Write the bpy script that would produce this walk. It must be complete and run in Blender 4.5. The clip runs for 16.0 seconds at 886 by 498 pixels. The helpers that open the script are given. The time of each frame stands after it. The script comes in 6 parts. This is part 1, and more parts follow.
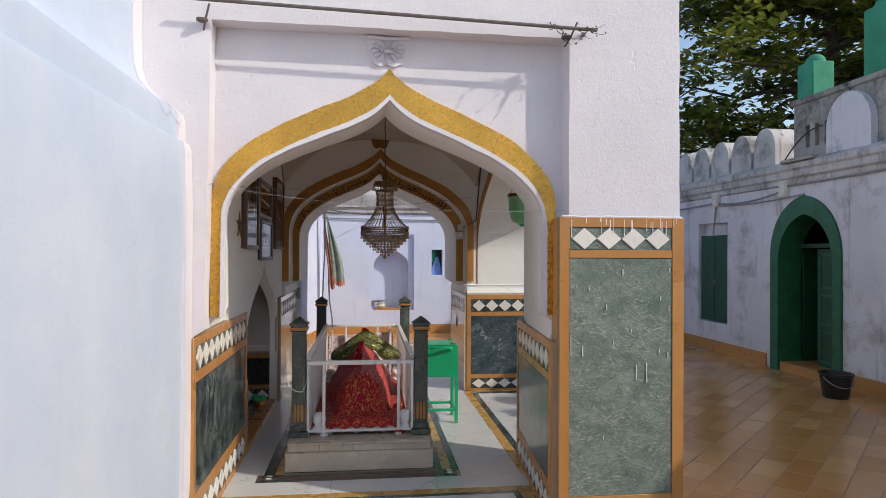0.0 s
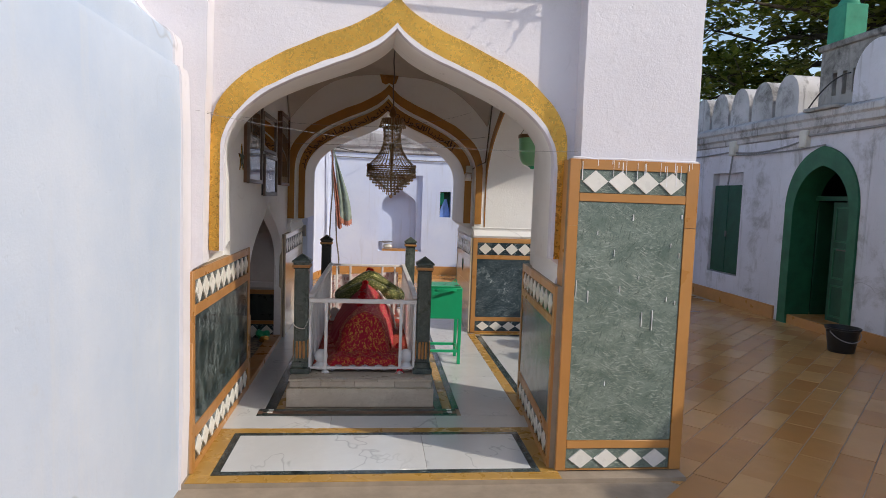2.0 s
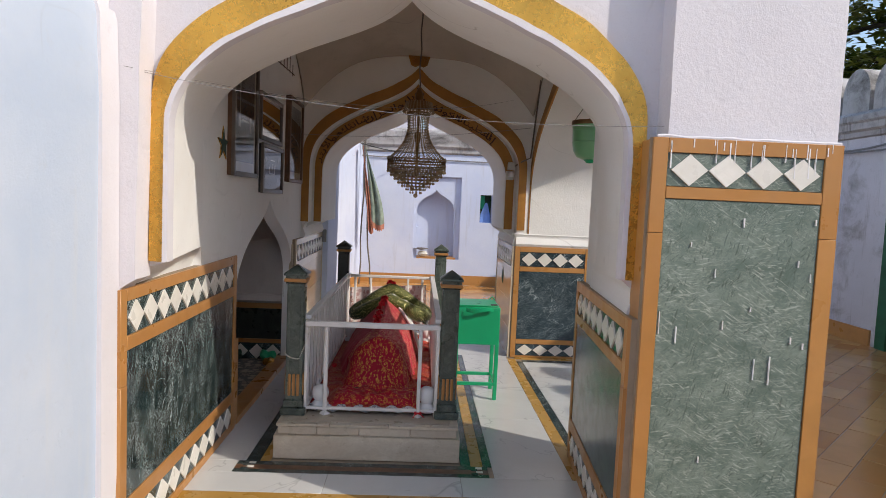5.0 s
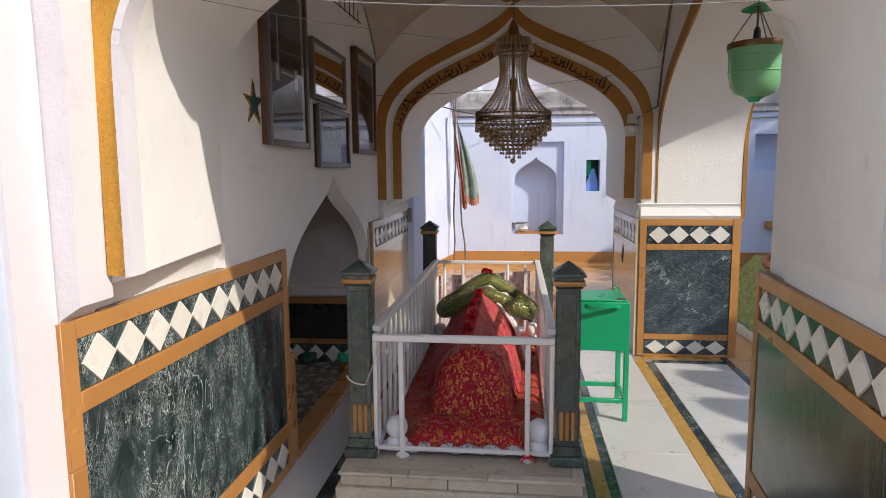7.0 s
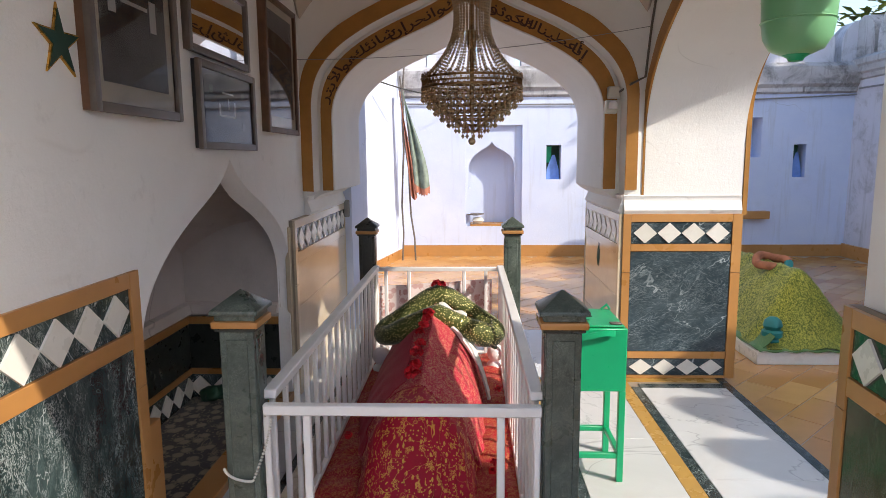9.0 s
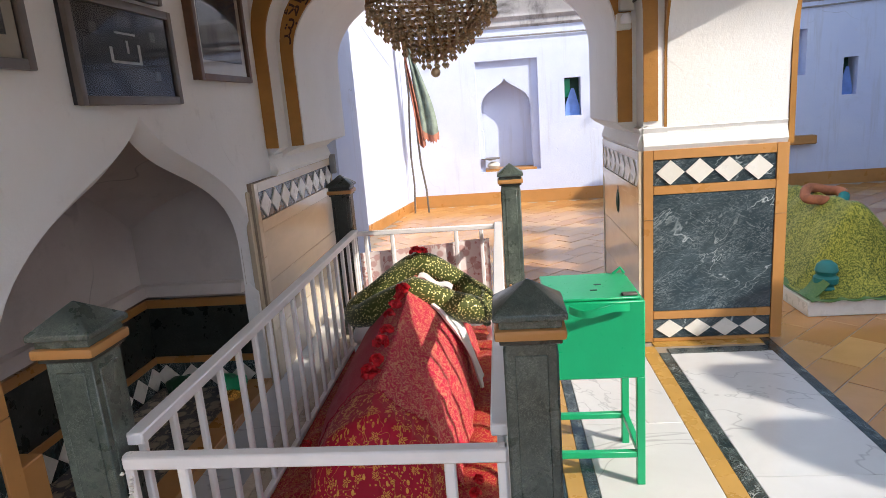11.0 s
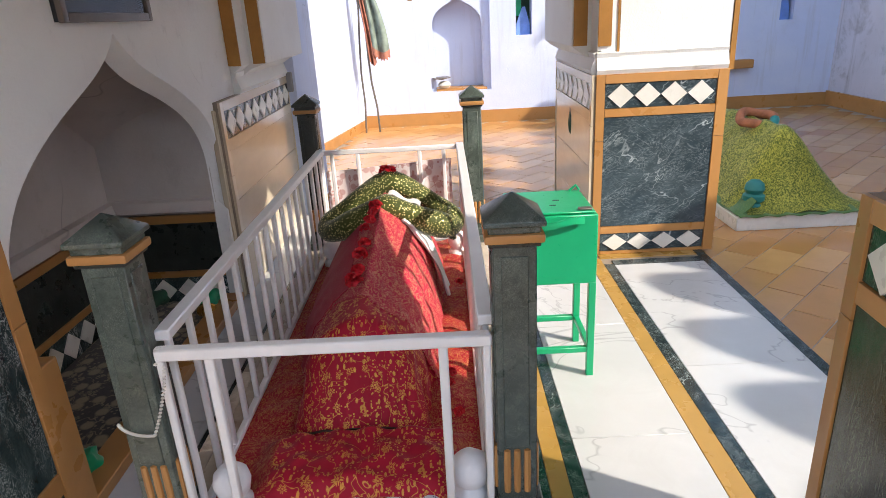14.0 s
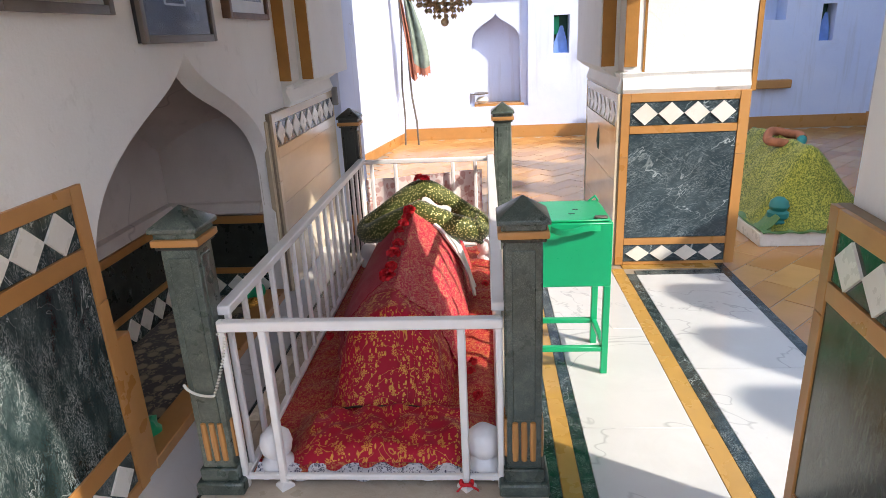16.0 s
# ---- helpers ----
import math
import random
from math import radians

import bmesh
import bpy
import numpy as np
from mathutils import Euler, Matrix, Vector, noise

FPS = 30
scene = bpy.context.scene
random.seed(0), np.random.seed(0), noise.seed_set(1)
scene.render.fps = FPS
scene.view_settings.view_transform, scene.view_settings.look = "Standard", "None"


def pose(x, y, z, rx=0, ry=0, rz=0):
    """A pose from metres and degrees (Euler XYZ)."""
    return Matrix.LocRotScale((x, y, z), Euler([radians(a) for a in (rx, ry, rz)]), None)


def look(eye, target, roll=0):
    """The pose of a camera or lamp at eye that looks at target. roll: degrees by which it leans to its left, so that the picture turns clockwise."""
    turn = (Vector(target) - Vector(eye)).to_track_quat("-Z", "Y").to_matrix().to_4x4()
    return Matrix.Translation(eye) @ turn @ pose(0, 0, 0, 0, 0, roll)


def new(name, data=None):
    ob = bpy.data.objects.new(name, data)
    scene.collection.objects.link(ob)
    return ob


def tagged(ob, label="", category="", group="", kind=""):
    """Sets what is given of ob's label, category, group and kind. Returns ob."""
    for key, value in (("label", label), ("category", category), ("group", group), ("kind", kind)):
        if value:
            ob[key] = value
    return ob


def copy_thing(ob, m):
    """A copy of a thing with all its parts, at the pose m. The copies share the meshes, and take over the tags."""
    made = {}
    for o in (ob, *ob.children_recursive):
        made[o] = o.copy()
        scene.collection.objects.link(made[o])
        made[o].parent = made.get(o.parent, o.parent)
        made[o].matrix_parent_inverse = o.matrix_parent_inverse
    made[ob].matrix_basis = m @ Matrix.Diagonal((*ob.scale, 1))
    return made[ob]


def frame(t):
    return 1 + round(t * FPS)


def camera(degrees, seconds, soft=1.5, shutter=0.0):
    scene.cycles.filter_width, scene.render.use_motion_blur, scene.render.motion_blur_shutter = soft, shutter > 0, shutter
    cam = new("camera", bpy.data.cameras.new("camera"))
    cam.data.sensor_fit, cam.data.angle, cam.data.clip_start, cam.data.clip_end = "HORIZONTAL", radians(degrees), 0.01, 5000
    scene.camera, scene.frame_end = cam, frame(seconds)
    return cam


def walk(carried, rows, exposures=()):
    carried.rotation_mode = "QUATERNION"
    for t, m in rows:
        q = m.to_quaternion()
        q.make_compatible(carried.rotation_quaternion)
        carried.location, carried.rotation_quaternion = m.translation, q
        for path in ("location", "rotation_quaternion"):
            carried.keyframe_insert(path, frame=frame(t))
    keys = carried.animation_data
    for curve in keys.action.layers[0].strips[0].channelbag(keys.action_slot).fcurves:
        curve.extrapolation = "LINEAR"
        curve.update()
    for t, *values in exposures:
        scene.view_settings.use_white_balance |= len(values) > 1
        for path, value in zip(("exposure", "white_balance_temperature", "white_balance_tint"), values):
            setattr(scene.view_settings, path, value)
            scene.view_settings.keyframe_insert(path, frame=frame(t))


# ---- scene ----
cam = camera(70.1, 16.0, soft=0.5)
PATH = [
    (0, (0.038, 0.366, 1.64), (0.279, 2.351, 1.653), 0.3),
    (0.5, (0.038, 0.374, 1.63), (0.27, 2.36, 1.614), 0.3),
    (1, (0.051, 0.383, 1.634), (0.271, 2.371, 1.597), 0.2),
    (1.5, (0.063, 0.406, 1.614), (0.27, 2.391, 1.485), 1.5),
    (2, (0.077, 0.462, 1.615), (0.292, 2.444, 1.449), 2.0),
    (2.5, (0.068, 0.597, 1.617), (0.293, 2.581, 1.508), 2.1),
    (3, (0.097, 0.766, 1.603), (0.359, 2.745, 1.477), 1.3),
    (3.5, (0.211, 0.933, 1.614), (0.376, 2.925, 1.56), 0.8),
    (4, (0.289, 1.097, 1.599), (0.392, 3.093, 1.532), 2.1),
    (6.5, (0.21, 2.292, 1.545), (0.148, 4.275, 1.29), -0.4),
    (7, (0.246, 2.584, 1.537), (0.013, 4.555, 1.293), -0.5),
    (7.5, (0.206, 2.863, 1.518), (0.006, 4.837, 1.27), 0.7),
    (8, (0.156, 3.115, 1.526), (0.115, 5.096, 1.249), -0.9),
    (10.5, (0.364, 4.12, 1.497), (0.147, 6.087, 1.207), -1.2),
    (11, (0.434, 4.197, 1.485), (0.24, 6.137, 1.037), -4.4),
    (11.5, (0.564, 4.133, 1.467), (0.236, 6.042, 0.968), -1.8),
    (12, (0.61, 4.105, 1.469), (0.262, 5.961, 0.812), -4.0),
    (12.5, (0.521, 4.061, 1.499), (0.279, 5.958, 0.916), -1.7),
    (13, (0.35, 3.997, 1.488), (0.199, 5.859, 0.772), -2.6),
    (13.5, (0.315, 4.0, 1.518), (0.345, 5.882, 0.844), -0.4),
    (14, (0.332, 3.995, 1.53), (0.303, 5.868, 0.832), -3.2),
    (14.5, (0.348, 3.974, 1.535), (0.248, 5.845, 0.835), -2.0),
    (15, (0.347, 3.942, 1.533), (0.253, 5.784, 0.759), -2.5),
    (15.5, (0.369, 3.837, 1.546), (0.193, 5.68, 0.789), -1.5),
    (16, (0.38, 3.745, 1.563), (0.237, 5.63, 0.911), -2.7),
]
EXPOSURES = [(t, stops, 6750.0, 10.0) for t, stops in ((0.0, 0.41), (4.0, 0.48), (7.0, 0.77), (8.5, 1.12), (10.5, 1.37), (11.5, 1.29), (12.5, 1.34), (13.0, 1.40), (14.0, 1.44), (16.0, 1.52))]
walk(cam, [(t, look(eye, target, roll)) for t, eye, target, roll in PATH], EXPOSURES)

# ---- world and sun ----
SUN_TRAVEL = Vector((-1.0, 0.57, -0.78)).normalized()
world = bpy.data.worlds.new("sky")
scene.world = world
world.use_nodes = True
wn = world.node_tree
sky = wn.nodes.new("ShaderNodeTexSky")
sky.sky_type = "NISHITA"
sky.sun_disc = False
sky.sun_elevation = math.asin(-SUN_TRAVEL.z)
sky.sun_rotation = math.atan2(-SUN_TRAVEL.x, -SUN_TRAVEL.y)
sky.air_density, sky.dust_density, sky.ozone_density = 1.0, 1.2, 1.0
wn.links.new(sky.outputs[0], wn.nodes["Background"].inputs[0])
wn.nodes["Background"].inputs[1].default_value = 0.148
sun_data = bpy.data.lights.new("sun", "SUN")
sun_data.energy, sun_data.angle, sun_data.color = 2.18, radians(0.6), (1.0, 0.93, 0.83)
sun = new("sun", sun_data)
sun.rotation_mode = "QUATERNION"
sun.rotation_quaternion = SUN_TRAVEL.to_track_quat("-Z", "Y")
sun.location = (12, -6, 12)

# ---- materials ----
def nt(name):
    m = bpy.data.materials.new(name)
    m.use_nodes = True
    t = m.node_tree
    return m, t, t.nodes["Principled BSDF"]


def nd(t, kind, ins=None, **attrs):
    n = t.nodes.new(kind)
    for k, v in attrs.items():
        setattr(n, k, v)
    for k, v in (ins or {}).items():
        if isinstance(v, bpy.types.NodeSocket):
            t.links.new(v, n.inputs[k])
        else:
            n.inputs[k].default_value = v
    return n


def rgba(c):
    return (*c, 1.0)


def place(t, stretch=(1, 1, 1), turn=(0, 0, 0)):
    p = nd(t, "ShaderNodeNewGeometry").outputs["Position"]
    if any(turn):
        p = nd(t, "ShaderNodeMapping", {"Vector": p, "Rotation": turn}).outputs[0]
    return nd(t, "ShaderNodeMapping", {"Vector": p, "Scale": stretch}).outputs[0]


def noise_of(t, vec, scale, detail=4.0, rough=0.55, distort=0.0):
    return nd(t, "ShaderNodeTexNoise", {"Vector": vec, "Scale": scale, "Detail": detail, "Roughness": rough, "Distortion": distort}).outputs[0]


def ramp(t, fac, a, b, lo=(0, 0, 0), hi=(1, 1, 1)):
    r = nd(t, "ShaderNodeValToRGB", {"Fac": fac})
    r.color_ramp.elements[0].position, r.color_ramp.elements[1].position = a, b
    r.color_ramp.elements[0].color, r.color_ramp.elements[1].color = rgba(lo), rgba(hi)
    return r.outputs[0]


def mix(t, fac, a, b, how="MIX"):
    n = nd(t, "ShaderNodeMix", data_type="RGBA", blend_type=how)
    for k, v in ((0, fac), (6, a), (7, b)):
        if isinstance(v, bpy.types.NodeSocket):
            t.links.new(v, n.inputs[k])
        else:
            n.inputs[k].default_value = v if k == 0 else rgba(v)
    return n.outputs[2]


def maths(t, op, a, b=0.0, clamp=False):
    n = nd(t, "ShaderNodeMath", operation=op, use_clamp=clamp)
    for k, v in ((0, a), (1, b)):
        if isinstance(v, bpy.types.NodeSocket):
            t.links.new(v, n.inputs[k])
        else:
            n.inputs[k].default_value = v
    return n.outputs[0]


def bump_to(t, b, height, strength, dist=0.01):
    n = nd(t, "ShaderNodeBump", {"Height": height, "Strength": strength, "Distance": dist})
    t.links.new(n.outputs[0], b.inputs["Normal"])


def plaster(name, col, col2, grey=(0.35, 0.34, 0.33), stain=0.0, streak=0.0, bumpy=0.35, rough=0.85, grain=38.0):
    m, t, b = nt(name)
    p = place(t)
    big = noise_of(t, p, 1.3, 5, 0.6)
    c = mix(t, ramp(t, big, 0.35, 0.68), col, col2)
    fine = noise_of(t, p, 9.0, 6, 0.7)
    c = mix(t, ramp(t, fine, 0.60, 0.72, (0, 0, 0), (0.5, 0.5, 0.5)), c, tuple(0.84 * x for x in col2))
    # hairline cracks
    crack = maths(t, "ABSOLUTE", maths(t, "SUBTRACT", noise_of(t, p, 0.8, 3, 0.5, 0.2), 0.5))
    crack = maths(t, "MULTIPLY", ramp(t, crack, 0.0, 0.0014, (0.4,) * 3, (0, 0, 0)), ramp(t, noise_of(t, p, 0.9, 2), 0.60, 0.68))
    c = mix(t, crack, c, tuple(0.45 * x for x in grey))
    if stain:
        s = noise_of(t, p, 2.2, 8, 0.72, 0.4)
        c = mix(t, ramp(t, s, 0.60 - stain * 0.12, 0.80 - stain * 0.1, (0, 0, 0), (stain, stain, stain)), c, grey)
    if streak:
        sp = place(t, (6.0, 6.0, 0.45))
        s = noise_of(t, sp, 1.4, 6, 0.65)
        c = mix(t, ramp(t, s, 0.56, 0.76, (0, 0, 0), (streak, streak, streak)), c, grey)
    rough_at = ramp(t, noise_of(t, p, 2.6, 5, 0.65), 0.46, 0.66)
    chips = ramp(t, noise_of(t, p, 16.0, 3, 0.5, 0.6), 0.30, 0.36)
    h = mix(t, 0.55, noise_of(t, p, grain, 5, 0.7), noise_of(t, p, 4.0, 5, 0.6))
    h = mix(t, maths(t, "MULTIPLY", rough_at, 0.5), h, noise_of(t, p, 60.0, 4, 0.8))
    h = mix(t, maths(t, "MULTIPLY", ramp(t, noise_of(t, p, 1.7, 3, 0.6), 0.50, 0.66), 0.38), h, chips)
    t.links.new(c, b.inputs["Base Color"])
    b.inputs["Roughness"].default_value = rough
    bump_to(t, b, h, bumpy, 0.02)
    return m


def painted(name, col, rough=0.45, metal=0.0, worn=(0.5, 0.45, 0.4), wear=0.12, bumpy=0.12, scale=6.0, vary=0.15):
    m, t, b = nt(name)
    p = place(t)
    n1 = noise_of(t, p, scale, 5, 0.6)
    c = mix(t, ramp(t, n1, 0.3, 0.7), tuple(x * (1 - vary) for x in col), tuple(min(1, x * (1 + vary)) for x in col))
    n2 = noise_of(t, p, scale * 7, 6, 0.75)
    c = mix(t, ramp(t, n2, 0.66, 0.78, (0, 0, 0), (wear, wear, wear)), c, worn)
    t.links.new(c, b.inputs["Base Color"])
    t.links.new(ramp(t, n2, 0.2, 0.8, (rough * 0.8,) * 3, (min(1, rough * 1.25),) * 3), b.inputs["Roughness"])
    b.inputs["Metallic"].default_value = metal
    bump_to(t, b, n2, bumpy, 0.008)
    return m


def marble(name, dark, mid, vein, stretch=(1, 1, 1), turn=(0, 0, 0), scale=3.0, veins=0.6, scratch=0.5, rough=0.22, vary=0.25, swirl=1.0, cracks=0.0, hatch=None):
    m, t, b = nt(name)
    p = place(t, stretch, turn)
    info = nd(t, "ShaderNodeObjectInfo").outputs["Random"]
    shift = nd(t, "ShaderNodeVectorMath", {0: p}, operation="ADD")
    t.links.new(nd(t, "ShaderNodeCombineXYZ", {"X": maths(t, "MULTIPLY", info, 7.0), "Y": info, "Z": maths(t, "MULTIPLY", info, 3.0)}).outputs[0], shift.inputs[1])
    p = shift.outputs[0]
    n1 = noise_of(t, p, scale, 6, 0.62, 0.8 * swirl)
    c = mix(t, ramp(t, n1, 0.32, 0.68), dark, mid)
    c = mix(t, ramp(t, noise_of(t, p, scale * 4.5, 6, 0.75, 1.0 * swirl), 0.38, 0.62, (0, 0, 0), (0.55,) * 3), c, dark)
    # thin wandering veins: where a distorted noise crosses its mean
    n2 = noise_of(t, p, scale * 0.8, 4, 0.6, 1.6 * swirl)
    v = maths(t, "ABSOLUTE", maths(t, "SUBTRACT", n2, 0.5))
    c = mix(t, maths(t, "MULTIPLY", ramp(t, v, 0.0, 0.008, (veins,) * 3, (0, 0, 0)), ramp(t, noise_of(t, p, scale * 0.55, 2), 0.44, 0.58)), c, vein)
    # short scratchy wisps
    n3 = noise_of(t, p, scale * 9, 4, 0.6, 2.2 * swirl)
    w = maths(t, "ABSOLUTE", maths(t, "SUBTRACT", n3, 0.52))
    c = mix(t, maths(t, "MULTIPLY", ramp(t, w, 0.0, 0.035, (scratch,) * 3, (0, 0, 0)), ramp(t, noise_of(t, p, scale * 1.7, 3), 0.42, 0.62)), c, vein)
    if hatch:
        # short straight scratches in several directions
        for k, angle in enumerate((0.15, 0.75, -0.55, 1.35)):
            q = nd(t, "ShaderNodeVectorRotate", {"Vector": place(t), "Angle": angle}, rotation_type="Y_AXIS" if hatch == "Z_AXIS" else hatch).outputs[0]
            q = nd(t, "ShaderNodeMapping", {"Vector": q, "Scale": (22, 22, 170)}).outputs[0]
            f = ramp(t, noise_of(t, q, 1.0, 1, 0.5, 0.8), 0.60, 0.68, (0, 0, 0), ({"Y_AXIS": 0.62, "Z_AXIS": 0.16}[hatch],) * 3)
            f = maths(t, "MULTIPLY", f, ramp(t, noise_of(t, place(t), 5 + k, 2), 0.38, 0.55))
            c = mix(t, f, c, vein if k % 2 == 0 else tuple(x * 0.45 for x in dark))
    if cracks:
        n4 = noise_of(t, p, scale * 5, 5, 0.65, 3.0 * swirl)
        k = maths(t, "ABSOLUTE", maths(t, "SUBTRACT", n4, 0.5))
        c = mix(t, ramp(t, k, 0.0, 0.03, (cracks,) * 3, (0, 0, 0)), c, tuple(x * 0.5 for x in dark))
    hue = nd(t, "ShaderNodeHueSaturation", {"Color": c, "Value": maths(t, "ADD", maths(t, "MULTIPLY", info, vary), 1 - vary / 2)}).outputs[0]
    t.links.new(hue, b.inputs["Base Color"])
    t.links.new(ramp(t, noise_of(t, place(t), 14, 5), 0.3, 0.75, (rough * 0.7,) * 3, (min(1, rough * 1.6),) * 3), b.inputs["Roughness"])
    bump_to(t, b, n3, 0.04, 0.004)
    return m


def stone_tile(name, col, col2, rough=0.3, vary=0.3, scale=5.0, stretch=(1, 1, 1)):
    m, t, b = nt(name)
    info = nd(t, "ShaderNodeObjectInfo").outputs["Random"]
    isl = nd(t, "ShaderNodeNewGeometry").outputs["Random Per Island"]
    r = maths(t, "FRACT", maths(t, "ADD", info, isl))
    p = place(t, stretch)
    c = mix(t, r, col, col2)
    n1 = noise_of(t, p, scale, 6, 0.6, 0.5)
    c = mix(t, ramp(t, n1, 0.3, 0.75, (0, 0, 0), (0.5, 0.5, 0.5)), c, tuple(x * 0.72 for x in col2))
    dirt = noise_of(t, place(t), 1.1, 6, 0.7)
    c = mix(t, ramp(t, dirt, 0.5, 0.75, (0, 0, 0), (0.35, 0.35, 0.35)), c, tuple(x * 0.6 for x in col))
    hue = nd(t, "ShaderNodeHueSaturation", {"Color": c, "Value": maths(t, "ADD", maths(t, "MULTIPLY", r, vary), 1 - vary / 2)}).outputs[0]
    t.links.new(hue, b.inputs["Base Color"])
    t.links.new(ramp(t, noise_of(t, place(t), 6, 5), 0.3, 0.75, (rough * 0.7,) * 3, (min(1, rough * 1.7),) * 3), b.inputs["Roughness"])
    bump_to(t, b, n1, 0.06, 0.006)
    return m


def brocade(name, base, base2, gold, flower=15.0, fine=60.0, big=1.0, small=0.5, sheen=0.3, metal=0.35, lace=0.0, flat=True):
    """Woven cloth with five petalled gold flowers on stems, a lace of fine lines and small dots."""
    m, t, b = nt(name)
    p = place(t)
    if flat:
        p = nd(t, "ShaderNodeTexCoord").outputs["UV"]
    weave = noise_of(t, p, 320, 2)
    c = mix(t, ramp(t, noise_of(t, p, 4.0, 4), 0.3, 0.7), base, base2)
    dims = "3D" if flat is False else "2D"
    v1 = nd(t, "ShaderNodeTexVoronoi", {"Vector": p, "Scale": flower, "Randomness": 1.0}, voronoi_dimensions=dims)
    d = nd(t, "ShaderNodeVectorMath", {0: p, 1: v1.outputs["Position"]}, operation="SUBTRACT")
    xyz = nd(t, "ShaderNodeSeparateXYZ", {0: d.outputs[0]})
    spin = maths(t, "MULTIPLY", nd(t, "ShaderNodeSeparateColor", {0: v1.outputs["Color"]}).outputs[0], 6.28)
    ang = maths(t, "ADD", maths(t, "ARCTAN2", xyz.outputs[1], xyz.outputs[0]), spin)
    reach = maths(t, "ADD", maths(t, "MULTIPLY", maths(t, "COSINE", maths(t, "MULTIPLY", ang, 5.0)), 0.085), 0.22)
    size = maths(t, "ADD", maths(t, "MULTIPLY", nd(t, "ShaderNodeSeparateColor", {0: v1.outputs["Color"]}).outputs[1], 0.95), 0.35)
    dist = maths(t, "DIVIDE", v1.outputs["Distance"], size)
    head = maths(t, "LESS_THAN", dist, reach)
    eye = maths(t, "GREATER_THAN", maths(t, "ABSOLUTE", maths(t, "SUBTRACT", dist, 0.085)), 0.022)
    notch = maths(t, "GREATER_THAN", maths(t, "ABSOLUTE", maths(t, "SINE", maths(t, "MULTIPLY", ang, 2.5))), 0.22)
    head = maths(t, "MULTIPLY", maths(t, "MULTIPLY", head, eye), maths(t, "MAXIMUM", notch, maths(t, "LESS_THAN", dist, 0.09)))
    # pairs of narrow leaves strewn between the flowers
    v3 = nd(t, "ShaderNodeTexVoronoi", {"Vector": nd(t, "ShaderNodeMapping", {"Vector": p, "Rotation": (0, 0, 0.6), "Scale": (1.0, 0.42, 1.0)}).outputs[0], "Scale": flower * 2.3}, voronoi_dimensions=dims).outputs["Distance"]
    leaves = maths(t, "MULTIPLY", maths(t, "LESS_THAN", v3, 0.15), ramp(t, noise_of(t, p, flower * 0.5, 2), 0.40, 0.44))
    head = maths(t, "MAXIMUM", head, leaves)
    head = maths(t, "MULTIPLY", head, ramp(t, noise_of(t, p, flower * 5.0, 3, 0.7), 0.30, 0.52, (0.25,) * 3, (1, 1, 1)))
    stem = maths(t, "ABSOLUTE", maths(t, "SUBTRACT", noise_of(t, p, flower * 0.8, 2, 0.5, 0.5), 0.5))
    stem = ramp(t, stem, 0.003, 0.009, (1, 1, 1), (0, 0, 0))
    sprig = nd(t, "ShaderNodeTexVoronoi", {"Vector": p, "Scale": flower * 3.1}, voronoi_dimensions=dims).outputs["Distance"]
    sprig = maths(t, "MULTIPLY", ramp(t, sprig, 0.13, 0.19, (1, 1, 1), (0, 0, 0)), ramp(t, noise_of(t, p, flower * 0.6, 1), 0.48, 0.52))
    g1 = maths(t, "MULTIPLY", maths(t, "MAXIMUM", maths(t, "MAXIMUM", head, stem), sprig), big)
    v2 = nd(t, "ShaderNodeTexVoronoi", {"Vector": p, "Scale": fine, "Randomness": 0.9}, voronoi_dimensions=dims).outputs["Distance"]
    g2 = maths(t, "MULTIPLY", ramp(t, v2, 0.24, 0.36, (1, 1, 1), (0, 0, 0)), small)
    l1 = maths(t, "ABSOLUTE", maths(t, "SUBTRACT", noise_of(t, p, fine * 0.9, 1, 0.4, 1.2), 0.5))
    g3 = maths(t, "MULTIPLY", ramp(t, l1, 0.035, 0.065, (1, 1, 1), (0, 0, 0)), lace)
    g = maths(t, "MAXIMUM", maths(t, "MAXIMUM", g1, g2), g3, True)
    t.links.new(mix(t, g, c, gold), b.inputs["Base Color"])
    t.links.new(maths(t, "MULTIPLY", g, metal), b.inputs["Metallic"])
    t.links.new(ramp(t, g, 0, 1, (0.62,) * 3, (0.4,) * 3), b.inputs["Roughness"])
    b.inputs["Sheen Weight"].default_value = sheen
    b.inputs["Specular IOR Level"].default_value = 0.22
    bump_to(t, b, mix(t, 0.5, weave, g), 0.25, 0.003)
    return m


M = {}
M["facade"] = plaster("white lime plaster", (0.70, 0.68, 0.72), (0.63, 0.61, 0.655), bumpy=0.38)
M["room"] = plaster("cream lime plaster", (0.86, 0.86, 0.85), (0.80, 0.792, 0.78), bumpy=0.3, stain=0.15, grey=(0.5, 0.45, 0.40))
# the recess's shade is put into this darker, mottled brown plaster
M["niche"] = plaster("niche plaster with painted shade", (0.60, 0.54, 0.505), (0.48, 0.425, 0.39), bumpy=0.25, stain=0.35, grey=(0.26, 0.22, 0.19))
# darker and browner all over than the room plaster, with stain patches
M["vault"] = plaster("brown vault plaster", (0.56, 0.50, 0.44), (0.44, 0.385, 0.33), bumpy=0.25, stain=0.4, grey=(0.25, 0.20, 0.16))
M["blue_wall"] = plaster("pale blue limewash", (0.44, 0.525, 0.655), (0.535, 0.60, 0.70), bumpy=0.24, streak=0.35, grey=(0.58, 0.59, 0.60))
